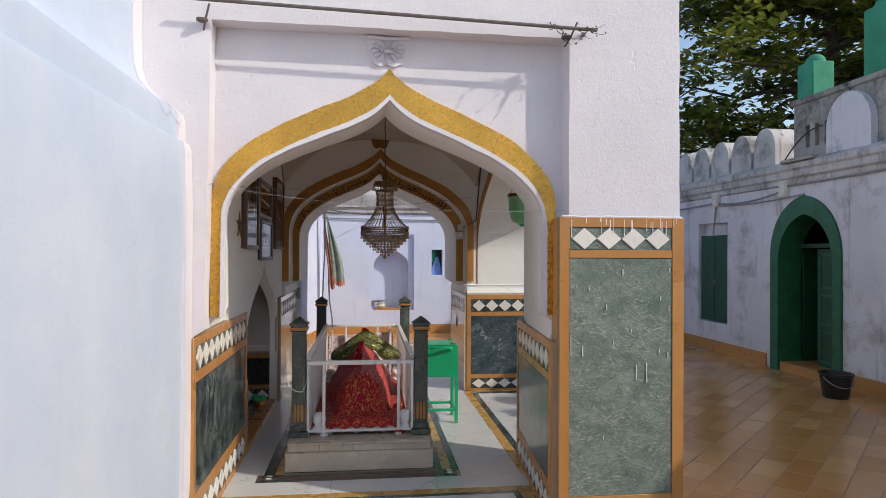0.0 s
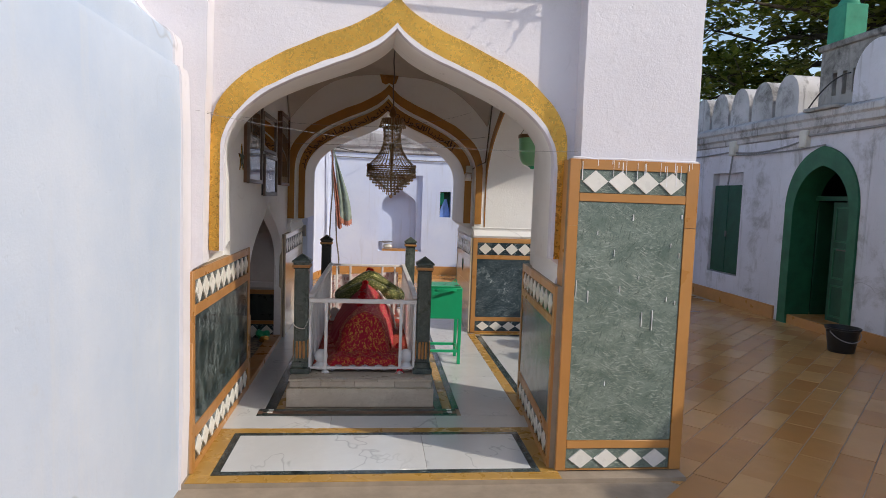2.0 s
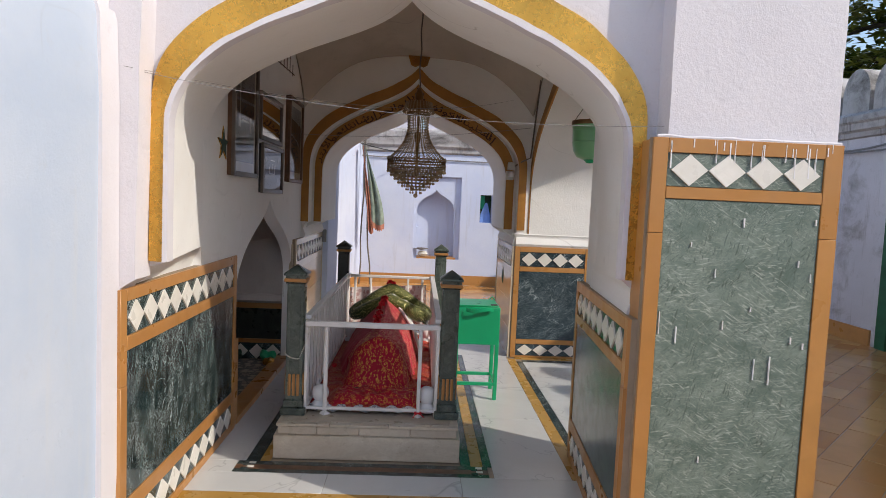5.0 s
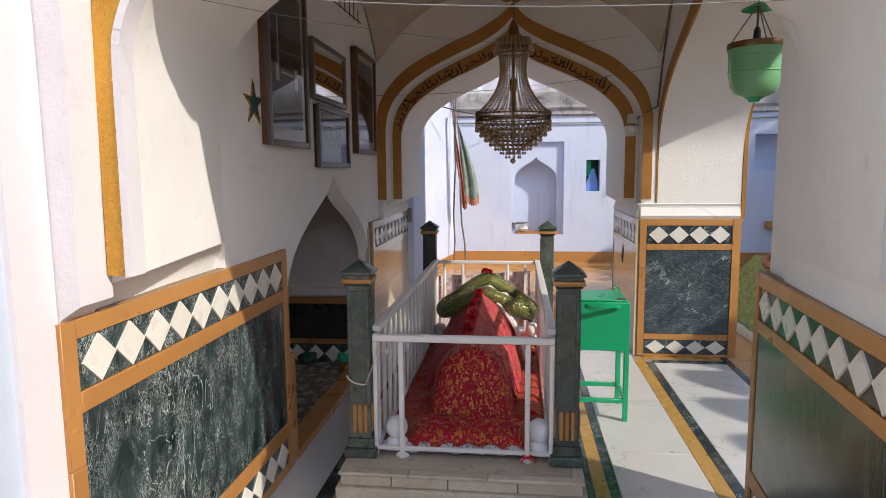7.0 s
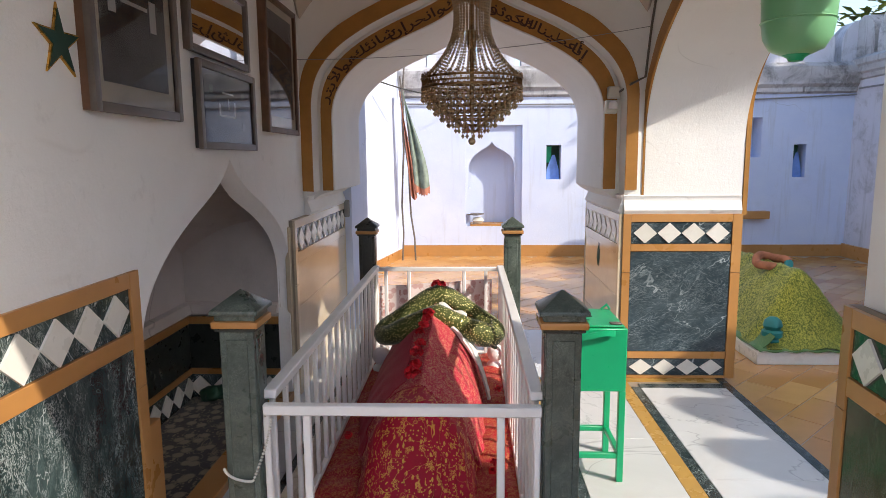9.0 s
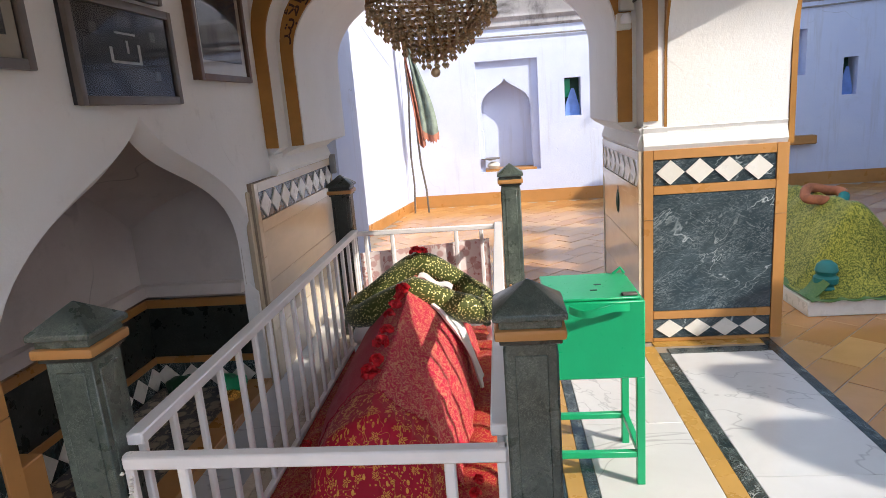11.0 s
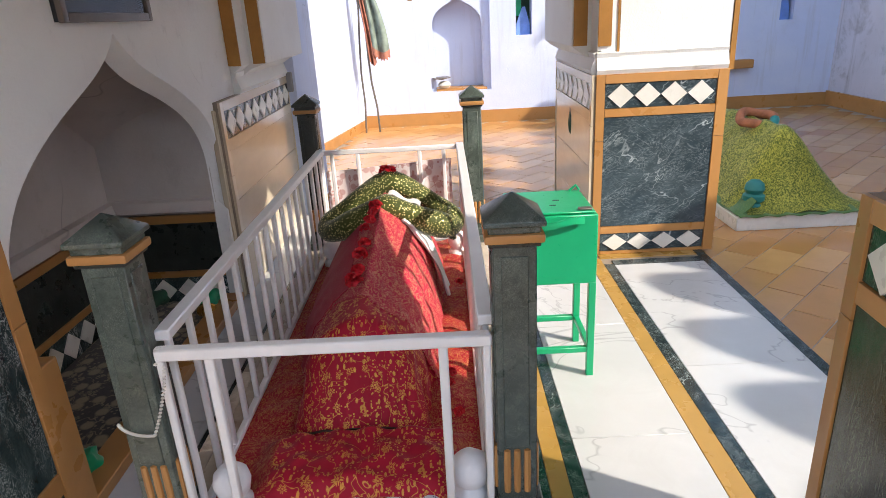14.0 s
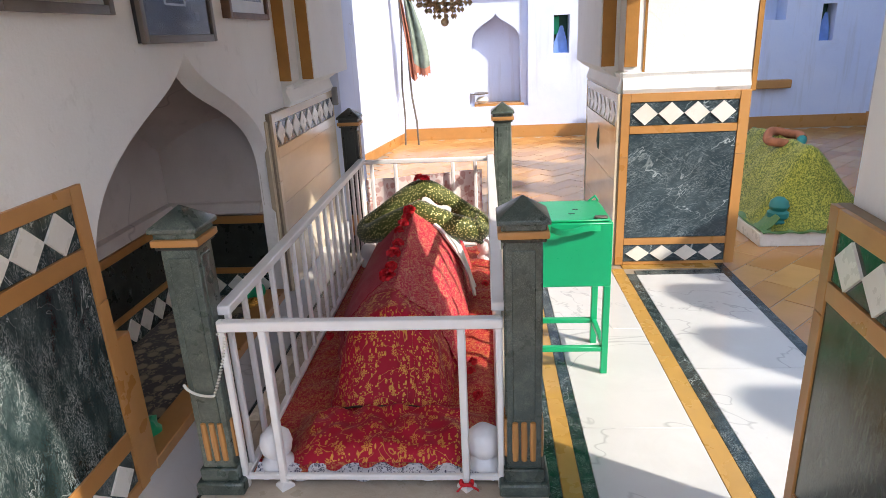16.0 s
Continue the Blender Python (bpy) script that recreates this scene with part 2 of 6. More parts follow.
M["blue_far"] = plaster("sky blue limewash", (0.565, 0.635, 0.83), (0.645, 0.705, 0.86), bumpy=0.3, stain=0.3, streak=0.5, grey=(0.42, 0.43, 0.48))
M["aged"] = plaster("weathered limewash", (0.66, 0.66, 0.73), (0.57, 0.57, 0.63), stain=0.7, streak=0.55, grey=(0.15, 0.14, 0.13), bumpy=0.5)
M["aged_dark"] = plaster("blackened lime plaster", (0.40, 0.385, 0.37), (0.22, 0.21, 0.20), stain=1.0, streak=0.9, grey=(0.055, 0.052, 0.05), bumpy=0.6)
M["aged_mid"] = plaster("stained lime plaster", (0.56, 0.55, 0.57), (0.38, 0.37, 0.37), stain=0.95, streak=0.95, grey=(0.09, 0.085, 0.08), bumpy=0.6)
M["gold"] = painted("gold paint", (0.60, 0.32, 0.055), rough=0.27, metal=0.65, worn=(0.72, 0.62, 0.42), wear=0.12, bumpy=0.4, scale=2.6, vary=0.22)
M["ochre"] = painted("ochre paint", (0.40, 0.185, 0.038), rough=0.5, metal=0.2, worn=(0.6, 0.5, 0.38), wear=0.2, bumpy=0.3)
M["yellow_stone"] = stone_tile("yellow sandstone", (0.45, 0.205, 0.058), (0.50, 0.25, 0.082), rough=0.33, vary=0.18, scale=7)
M["floor_yellow"] = stone_tile("yellow floor stone", (0.46, 0.255, 0.055), (0.51, 0.30, 0.078), rough=0.25, vary=0.16, scale=7)
M["green_slab"] = marble("dark green marble", (0.009, 0.020, 0.022), (0.074, 0.113, 0.115), (0.60, 0.67, 0.67), stretch=(1.5, 1.5, 0.75), scale=4.2, veins=0.9, scratch=0.85, rough=0.08, swirl=1.0, cracks=0.4)
M["jamb_slab"] = marble("dark olive marble", (0.016, 0.020, 0.016), (0.050, 0.056, 0.043), (0.24, 0.26, 0.21), stretch=(1.6, 1.6, 0.3), scale=3.6, veins=0.5, scratch=0.55, rough=0.17, cracks=0.3)
M["pale_slab"] = marble("weathered green marble", (0.085, 0.125, 0.105), (0.21, 0.26, 0.225), (0.42, 0.46, 0.41), stretch=(0.8, 1.0, 1.35), scale=6.0, veins=0.2, scratch=0.55, rough=0.42, swirl=1.0, cracks=0.35, hatch="Y_AXIS")
M["blue_slab"] = marble("blue green marble", (0.020, 0.036, 0.046), (0.058, 0.085, 0.099), (0.44, 0.51, 0.53), stretch=(0.6, 1.0, 1.3), turn=(0, 0.55, 0), scale=3.4, veins=0.95, scratch=0.3, rough=0.17, swirl=0.6, hatch="Z_AXIS")
M["post"] = marble("grey green marble", (0.032, 0.046, 0.040), (0.12, 0.15, 0.13), (0.30, 0.34, 0.30), scale=9, veins=0.15, scratch=0.5, rough=0.3, cracks=0.7)
M["post_dark"] = marble("black green marble", (0.012, 0.016, 0.014), (0.035, 0.042, 0.038), (0.2, 0.22, 0.2), scale=6, veins=0.1, scratch=0.2, rough=0.3)
M["white_tile"] = marble("white marble tile", (0.70, 0.68, 0.62), (0.80, 0.78, 0.74), (0.55, 0.54, 0.52), scale=3, veins=0.15, scratch=0.05, rough=0.3, vary=0.08)
M["floor_marble"] = marble("white floor marble", (0.555, 0.56, 0.56), (0.63, 0.64, 0.645), (0.30, 0.31, 0.32), scale=0.9, veins=0.6, scratch=0.0, rough=0.16, vary=0.06)
M["floor_dark"] = marble("dark green floor marble", (0.008, 0.017, 0.017), (0.024, 0.042, 0.042), (0.55, 0.6, 0.58), scale=8, veins=0.6, scratch=0.45, rough=0.18)
M["plinth"] = marble("cream marble", (0.46, 0.385, 0.30), (0.64, 0.575, 0.475), (0.34, 0.25, 0.17), stretch=(0.7, 1, 1.3), scale=4.5, veins=0.35, scratch=0.3, rough=0.32, vary=0.28)
M["beige"] = stone_tile("polished beige stone", (0.66, 0.55, 0.40), (0.70, 0.60, 0.45), rough=0.10, vary=0.10, scale=3, stretch=(1, 1, 3))
M["court_tile"] = stone_tile("orange beige floor tile", (0.50, 0.225, 0.068), (0.57, 0.32, 0.125), rough=0.16, vary=0.17, scale=4)
M["grout"] = painted("grout", (0.30, 0.24, 0.18), rough=0.9, wear=0.3, scale=8)
M["dirt"] = painted("packed earth", (0.24, 0.19, 0.14), rough=0.95, wear=0.3, scale=2, vary=0.3)
M["box_green"] = painted("bright green enamel", (0.004, 0.36, 0.155), rough=0.30, worn=(0.02, 0.2, 0.1), wear=0.2, bumpy=0.04, vary=0.05)
M["door_green"] = painted("dark green paint", (0.006, 0.06, 0.03), rough=0.5, worn=(0.04, 0.12, 0.08), wear=0.25, vary=0.25)
M["frame_green"] = painted("green door trim", (0.014, 0.105, 0.05), rough=0.55, worn=(0.2, 0.25, 0.2), wear=0.15, vary=0.2)
M["tower_green"] = painted("sea green limewash", (0.03, 0.24, 0.15), rough=0.8, worn=(0.1, 0.2, 0.15), wear=0.3, vary=0.25, scale=3)
M["rail"] = painted("white enamel rail", (0.78, 0.76, 0.75), rough=0.35, worn=(0.35, 0.28, 0.22), wear=0.3, bumpy=0.08, vary=0.05, scale=9)
M["white_paint"] = painted("white chalky paint", (0.80, 0.79, 0.80), rough=0.7, worn=(0.5, 0.48, 0.46), wear=0.35, bumpy=0.25, vary=0.06, scale=12)
M["iron"] = painted("rusty iron", (0.15, 0.13, 0.12), rough=0.6, metal=0.4, worn=(0.30, 0.16, 0.09), wear=0.5)
M["brass"] = painted("tarnished brass", (0.22, 0.125, 0.055), rough=0.38, metal=0.8, worn=(0.12, 0.07, 0.04), wear=0.4)
M["cable"] = painted("grey cable", (0.24, 0.24, 0.25), rough=0.6)
M["cable_black"] = painted("black cable", (0.03, 0.03, 0.03), rough=0.6)
M["plastic"] = painted("ivory plastic", (0.62, 0.60, 0.54), rough=0.45)
M["black_plastic"] = painted("black plastic", (0.012, 0.012, 0.013), rough=0.42, worn=(0.05, 0.05, 0.05))
M["wood_dark"] = painted("dark brown wood", (0.13, 0.065, 0.035), rough=0.4, worn=(0.2, 0.1, 0.05), wear=0.2, vary=0.3, scale=12)
M["wood_grey"] = painted("worn dark frame", (0.13, 0.11, 0.095), rough=0.4, metal=0.15, worn=(0.30, 0.27, 0.23), wear=0.35, scale=12)
M["paper"] = painted("aged paper", (0.60, 0.55, 0.46), rough=0.8, vary=0.1)
M["paper_gold"] = painted("olive gold paper", (0.34, 0.27, 0.13), rough=0.6, vary=0.25, scale=10)
M["paper_dark"] = painted("dark photograph", (0.085, 0.085, 0.09), rough=0.7, vary=0.6, scale=9, worn=(0.3, 0.3, 0.3), wear=0.25)
M["paper_black"] = painted("black card", (0.02, 0.022, 0.028), rough=0.7, vary=0.3)
M["ink"] = painted("dark brown paint", (0.055, 0.02, 0.012), rough=0.7)
M["chalk"] = painted("white lettering", (0.62, 0.62, 0.60), rough=0.7)
M["star"] = painted("dark green paint star", (0.01, 0.05, 0.035), rough=0.5)
M["red_cloth"] = brocade("red brocade", (0.33, 0.005, 0.022), (0.42, 0.008, 0.032), (0.68, 0.34, 0.07), flower=17, fine=90, big=0.85, small=0.0, metal=0.6, sheen=0.05)
M["rose_cloth"] = brocade("rose brocade", (0.42, 0.010, 0.045), (0.50, 0.017, 0.062), (0.62, 0.30, 0.16), fine=62, big=0.0, small=0.0, lace=0.75, sheen=0.05)
M["plain_rose"] = brocade("plain rose cloth", (0.36, 0.007, 0.03), (0.43, 0.011, 0.04), (0.6, 0.3, 0.1), big=0.0, small=0.06, sheen=0.05)
M["red_border"] = brocade("red sheet with gold border", (0.31, 0.004, 0.018), (0.39, 0.008, 0.028), (0.58, 0.30, 0.09), flower=34, fine=46, big=0.7, small=0.0, lace=0.25, sheen=0.05)
M["green_cloth"] = brocade("green gold brocade", (0.045, 0.075, 0.008), (0.075, 0.10, 0.012), (0.46, 0.43, 0.07), flower=30, fine=52, big=0.75, small=0.0, metal=0.35, lace=0.85, sheen=0.05)
M["green_border"] = brocade("green cloth border", (0.04, 0.13, 0.02), (0.06, 0.15, 0.03), (0.4, 0.4, 0.1), fine=50, big=0.0, small=0.1)
M["bolster"] = brocade("sequined olive cloth", (0.035, 0.048, 0.005), (0.075, 0.09, 0.013), (0.88, 0.80, 0.36), fine=102, big=0.0, small=1.0, metal=0.75, flat=False)
M["white_cloth"] = brocade("white cotton", (0.76, 0.75, 0.73), (0.80, 0.79, 0.77), (0.7, 0.1, 0.1), big=0, small=0.0)
M["print_cloth"] = brocade("black and white print", (0.70, 0.69, 0.72), (0.6, 0.6, 0.66), (0.05, 0.05, 0.10), flower=26, fine=80, big=1.0, small=0.2, metal=0)
M["floral_sheet"] = brocade("floral printed sheet", (0.70, 0.60, 0.58), (0.76, 0.68, 0.67), (0.48, 0.24, 0.22), flower=8, fine=16, big=0.9, small=0.7, metal=0)
M["carpet"] = brocade("dark patterned carpet", (0.014, 0.010, 0.007), (0.025, 0.018, 0.012), (0.25, 0.195, 0.115), flower=9, fine=11, big=0.8, small=1.0, metal=0, flat=None)
M["petal"] = painted("red petals", (0.62, 0.008, 0.02), rough=0.6, vary=0.3, scale=40)
M["orange_cloth"] = painted("faded orange cloth", (0.30, 0.105, 0.05), rough=0.85, vary=0.3, scale=14)
M["teal"] = painted("teal paint", (0.01, 0.17, 0.16), rough=0.5)
M["flag_green"] = painted("faded green cloth", (0.20, 0.25, 0.21), rough=0.9, vary=0.35, scale=8)
M["flag_red"] = painted("faded red cloth", (0.38, 0.15, 0.10), rough=0.9, vary=0.45, scale=12)
M["curtain"] = painted("blue cloth", (0.16, 0.28, 0.62), rough=0.9, vary=0.2)
M["bark"] = painted("dark bark", (0.055, 0.042, 0.032), rough=0.95, vary=0.5, scale=9, bumpy=0.8)
M["pearl"] = painted("white beads", (0.75, 0.72, 0.66), rough=0.3)
# near black stands in for the shade behind the green door
M["room_shade"] = painted("interior shade in the colour", (0.03, 0.03, 0.032), rough=0.9)


def leaf_material():
    m, t, b = nt("broad leaf")
    r = nd(t, "ShaderNodeNewGeometry").outputs["Random Per Island"]
    c = mix(t, maths(t, "POWER", r, 1.6), (0.075, 0.12, 0.018), (0.31, 0.33, 0.065))
    t.links.new(c, b.inputs["Base Color"])
    b.inputs["Roughness"].default_value = 0.34
    b.inputs["Transmission Weight"].default_value = 0.0
    b.inputs["Subsurface Weight"].default_value = 0.0
    out = t.nodes["Material Output"]
    tr = nd(t, "ShaderNodeBsdfTranslucent", {"Color": c})
    mx = nd(t, "ShaderNodeMixShader", {0: 0.45, 1: b.outputs[0], 2: tr.outputs[0]})
    t.links.new(mx.outputs[0], out.inputs[0])
    return m


def glass(name, col, rough=0.02, amount=1.0):
    m, t, b = nt(name)
    b.inputs["Base Color"].default_value = rgba(col)
    b.inputs["Transmission Weight"].default_value = amount
    b.inputs["Roughness"].default_value = rough
    b.inputs["IOR"].default_value = 1.48
    return m


M["leaf"] = leaf_material()
M["crystal"] = glass("smoky crystal", (0.62, 0.46, 0.29), 0.06, 0.5)
M["lantern"] = glass("green bowl", (0.26, 0.62, 0.32), 0.28, 0.3)


def pane_material():
    m, t, b = nt("picture glass")
    out = t.nodes["Material Output"]
    g = nd(t, "ShaderNodeBsdfGlossy", {"Roughness": 0.02})
    tr = nd(t, "ShaderNodeBsdfTransparent")
    f = nd(t, "ShaderNodeFresnel", {"IOR": 1.45})
    mx = nd(t, "ShaderNodeMixShader", {0: f.outputs[0], 1: tr.outputs[0], 2: g.outputs[0]})
    t.links.new(mx.outputs[0], out.inputs[0])
    return m


M["pane"] = pane_material()

# ---- building helpers ----
def mesh_of(name, bm, material, smooth=38):
    bmesh.ops.recalc_face_normals(bm, faces=bm.faces[:])
    me = bpy.data.meshes.new(name)
    bm.to_mesh(me)
    bm.free()
    me.materials.append(material)
    if smooth:
        me.polygons.foreach_set("use_smooth", [True] * len(me.polygons))
        me.set_sharp_from_angle(angle=radians(smooth))
    return me


def part(name, bm, material, parent=None, label="", smooth=38):
    ob = new(name, mesh_of(name, bm, material, smooth))
    if parent is not None:
        ob.parent = parent
    if label:
        ob["label"] = label
    return ob


def structure(name, bm, material, label="", category="", smooth=38):
    return tagged(part(name, bm, material, None, "", smooth), label, category, "", "structure")


def thing(name, at, label, category, group=""):
    ob = new(name)
    ob.location = at
    ob.empty_display_size = 0.1
    return tagged(ob, label, category, group)


def box(bm, x0, x1, y0, y1, z0, z1, bevel=0.0, seg=1):
    v = [bm.verts.new((x, y, z)) for x in (x0, x1) for y in (y0, y1) for z in (z0, z1)]
    faces = [bm.faces.new([v[i] for i in f]) for f in ((0, 1, 3, 2), (4, 6, 7, 5), (0, 4, 5, 1), (2, 3, 7, 6), (0, 2, 6, 4), (1, 5, 7, 3))]
    if bevel:
        edges = list({e for f in faces for e in f.edges})
        bmesh.ops.bevel(bm, geom=edges, offset=bevel, segments=seg, profile=0.6, affect="EDGES")
    return bm


def boxed(*a, **k):
    return box(bmesh.new(), *a, **k)


def prism(bm, poly, axis, d0, d1, far=None):
    """A flat outline drawn out along an axis; the outline's two numbers are the other two axes in order; far: another outline at the far end."""
    def at(u, v, d):
        return (d, u, v) if axis == "x" else (u, d, v) if axis == "y" else (u, v, d)
    a = [bm.verts.new(at(u, v, d0)) for u, v in poly]
    b = [bm.verts.new(at(u, v, d1)) for u, v in (far or poly)]
    n = len(poly)
    bm.faces.new(a)
    bm.faces.new(b[::-1])
    for i in range(n):
        j = (i + 1) % n
        bm.faces.new((a[i], b[i], b[j], a[j]))
    return bm


def bez(p0, p1, p2, p3, n):
    out = []
    for i in range(n):
        s = i / n
        c = ((1 - s) ** 3, 3 * s * (1 - s) ** 2, 3 * s * s * (1 - s), s ** 3)
        out.append(tuple(sum(w * p[k] for w, p in zip(c, (p0, p1, p2, p3))) for k in (0, 1)))
    return out


def ogee(mid, half, spring, apex, foot, n=12):
    """Outline of a pointed arch from its one foot over the apex to the other."""
    side = [(1.0, -1)] + bez((1, 0), (1, 0.32), (0.80, 0.49), (0.52, 0.645), n) + bez((0.52, 0.645), (0.30, 0.765), (0.12, 0.82), (0, 1), n)
    h = apex - spring
    right = [(mid + half * u, foot if v < 0 else spring + h * v) for u, v in side]
    left = [(2 * mid - u, v) for u, v in right]
    return left + [(mid, apex)] + right[::-1]


def rough(outline, amp=0.004, s=7.0, cut=None):
    """The outline with a hand plastered waver; cut: also split its edges to that length first."""
    pts = []
    n = len(outline)
    for i, p in enumerate(outline):
        pts.append(p)
        if cut:
            q = outline[(i + 1) % n]
            k = int(math.hypot(q[0] - p[0], q[1] - p[1]) / cut)
            pts += [(p[0] + (q[0] - p[0]) * j / (k + 1), p[1] + (q[1] - p[1]) * j / (k + 1)) for j in range(1, k + 1)]
    return [(u + amp * wobble(u, v, 1.7, s), v + amp * wobble(u, v, 8.3, s)) for u, v in pts]


def round_arch(mid, half, spring, apex, foot, n=12):
    """Outline of a round arch with a slight point."""
    side = [(half, foot)] + [(half * math.cos(a) ** 0.9, spring + (apex - spring) * (0.93 * math.sin(a) + 0.07 * (a / (math.pi / 2)) ** 5)) for a in [math.pi / 2 * k / (2 * n) for k in range(2 * n)]]
    right = [(mid + u, v) for u, v in side]
    return [(2 * mid - u, v) for u, v in right] + [(mid, apex)] + right[::-1]


def band(bm, outer, inner, axis, d0, d1):
    """A strip between two outlines of the same count, with thickness."""
    def at(p, d):
        return (d, p[0], p[1]) if axis == "x" else (p[0], d, p[1])
    rows = [[bm.verts.new(at(p, d)) for p in line] for line, d in ((outer, d0), (inner, d0), (inner, d1), (outer, d1))]
    n = len(outer)
    for i in range(n - 1):
        for a, b in ((0, 1), (1, 2), (2, 3), (3, 0)):
            bm.faces.new((rows[a][i], rows[a][i + 1], rows[b][i + 1], rows[b][i]))
    for i in (0, n - 1):
        bm.faces.new([rows[k][i] for k in range(4)])
    return bm


def lathe(bm, profile, at=(0, 0, 0), n=20):
    rings = []
    for r, z in profile:
        if r < 1e-5:
            rings.append([bm.verts.new((at[0], at[1], at[2] + z))])
        else:
            rings.append([bm.verts.new((at[0] + r * math.cos(2 * math.pi * i / n), at[1] + r * math.sin(2 * math.pi * i / n), at[2] + z)) for i in range(n)])
    for a, b in zip(rings, rings[1:]):
        for i in range(n):
            j = (i + 1) % n
            f = [a[i % len(a)], a[j % len(a)], b[j % len(b)], b[i % len(b)]]
            f = list(dict.fromkeys(f))
            if len(f) > 2:
                bm.faces.new(f)
    return bm


def tube(bm, path, radius, n=8, closed=False):
    pts = [Vector(p) for p in path]
    rings = []
    m = len(pts)
    side = None
    for i, p in enumerate(pts):
        a = pts[(i - 1) % m] if (closed or i) else p
        b = pts[(i + 1) % m] if (closed or i < m - 1) else p
        d = (b - a).normalized()
        if side is None:
            side = d.orthogonal().normalized()
        side = (side - d * side.dot(d)).normalized()
        up = d.cross(side)
        r = radius(i / max(1, m - 1)) if callable(radius) else radius
        rings.append([bm.verts.new(p + r * (math.cos(2 * math.pi * k / n) * side + math.sin(2 * math.pi * k / n) * up)) for k in range(n)])
    for i in range(m if closed else m - 1):
        a, b = rings[i], rings[(i + 1) % m]
        for k in range(n):
            bm.faces.new((a[k], a[(k + 1) % n], b[(k + 1) % n], b[k]))
    if not closed:
        bm.faces.new(rings[0][::-1])
        bm.faces.new(rings[-1])
    return bm


def sag(a, b, drop, n=10):
    a, b = Vector(a), Vector(b)
    return [a.lerp(b, i / n) - Vector((0, 0, drop * 4 * (i / n) * (1 - i / n))) for i in range(n + 1)]


def grid(bm, nu, nv, f):
    """A sheet whose point at (i / nu, j / nv) is f of the two, with its cloth measured out in metres."""
    pts = [[Vector(f(i / nu, j / nv)) for j in range(nv + 1)] for i in range(nu + 1)]
    v = [[bm.verts.new(p) for p in row] for row in pts]
    uv = bm.loops.layers.uv.new("cloth")
    mi, mj = nu // 2, nv // 2
    us, vs = [0.0], [0.0]
    for i in range(nu):
        us.append(us[-1] + (pts[i + 1][mj] - pts[i][mj]).length)
    for j in range(nv):
        vs.append(vs[-1] + (pts[mi][j + 1] - pts[mi][j]).length)
    for i in range(nu):
        for j in range(nv):
            face = bm.faces.new((v[i][j], v[i + 1][j], v[i + 1][j + 1], v[i][j + 1]))
            for loop, (a, b) in zip(face.loops, ((i, j), (i + 1, j), (i + 1, j + 1), (i, j + 1))):
                loop[uv].uv = (us[a], vs[b])
    return bm


def thick(bm, d):
    bmesh.ops.recalc_face_normals(bm, faces=bm.faces[:])
    bmesh.ops.solidify(bm, geom=bm.faces[:], thickness=d)
    return bm


def smoothstep(a, b, x):
    s = min(1, max(0, (x - a) / (b - a)))
    return s * s * (3 - 2 * s)


def wobble(x, y, z, s=3.0):
    return noise.noise(Vector((x * s, y * s, z * s)))


def lettering(name, words, size, material, parent, m, label=""):
    """Raised letters from the built-in font, as one mesh."""
    c = bpy.data.curves.new(name, "FONT")
    c.body, c.size, c.align_x, c.align_y, c.extrude, c.resolution_u, c.offset = words, size, "CENTER", "CENTER", 0.0012, 3, 0.009 * size
    o = bpy.data.objects.new(name, c)
    scene.collection.objects.link(o)
    bpy.context.view_layer.update()
    me = bpy.data.meshes.new_from_object(o)
    bpy.data.objects.remove(o)
    me.materials.clear()
    me.materials.append(material)
    ob = new(name, me)
    ob.parent = parent
    ob.matrix_local = m
    if label:
        ob["label"] = label
    return ob

# ---- the shrine's shell ----
MID, MID_REAR = 0.172, 0.193   # middles of the front and rear arches
LEFT, RIGHT = -0.93, 1.37
FACE, PANEL, BACK, JAMB_END = 4.055, 4.19, 5.10, 5.35
REAR, REAR_IN, REAR_OUT = 7.875, 8.04, 9.1
TOMB_TOP = 0.212
TOP = 4.1

# front wall: outer layer with the square recess, inner layer with the arch
structure("wall_front_facade", prism(bmesh.new(), rough([(-1.5, 0), (-0.948, 0), (-0.948, 1.13), (-0.925, 1.165), (-0.868, 1.2), (-0.840, 2.955), (1.25, 2.94), (1.25, 1.86), (1.205, 1.84), (1.205, 0), (1.975, 0), (1.955, 1.86), (1.945, TOP), (-1.5, TOP)], 0.007, 5.0, 0.09), "y", FACE, PANEL), M["facade"],
          "white limewashed facade with a square recess over the arch", "wall")
def front_outline(arch, splay, left):
    """The wall's outline round the arch; splay: how far its courtyard jamb stands back; left: its other jamb."""
    return [(-1.5, 0), (left, 0), (left, 1.155), (left + 0.015, 1.2), (left + 0.035, 1.225)] + arch + [(1.195 + splay, 1.215), (1.20 + splay, 1.19), (1.175 + splay, 1.12), (1.175 + splay, 0), (1.97, 0), (1.97, TOP), (-1.5, TOP)]


front_in = ogee(MID, 0.966, 1.80, 2.57, 1.26)
front_wall = structure("wall_front", prism(bmesh.new(), front_outline(front_in, 0.0, -0.945), "y", PANEL, BACK, front_outline(ogee(0.17, 1.115, 1.82, 2.66, 1.26), 0.085, -0.985)), M["facade"],
          "thick white wall pierced by a pointed arch", "wall")
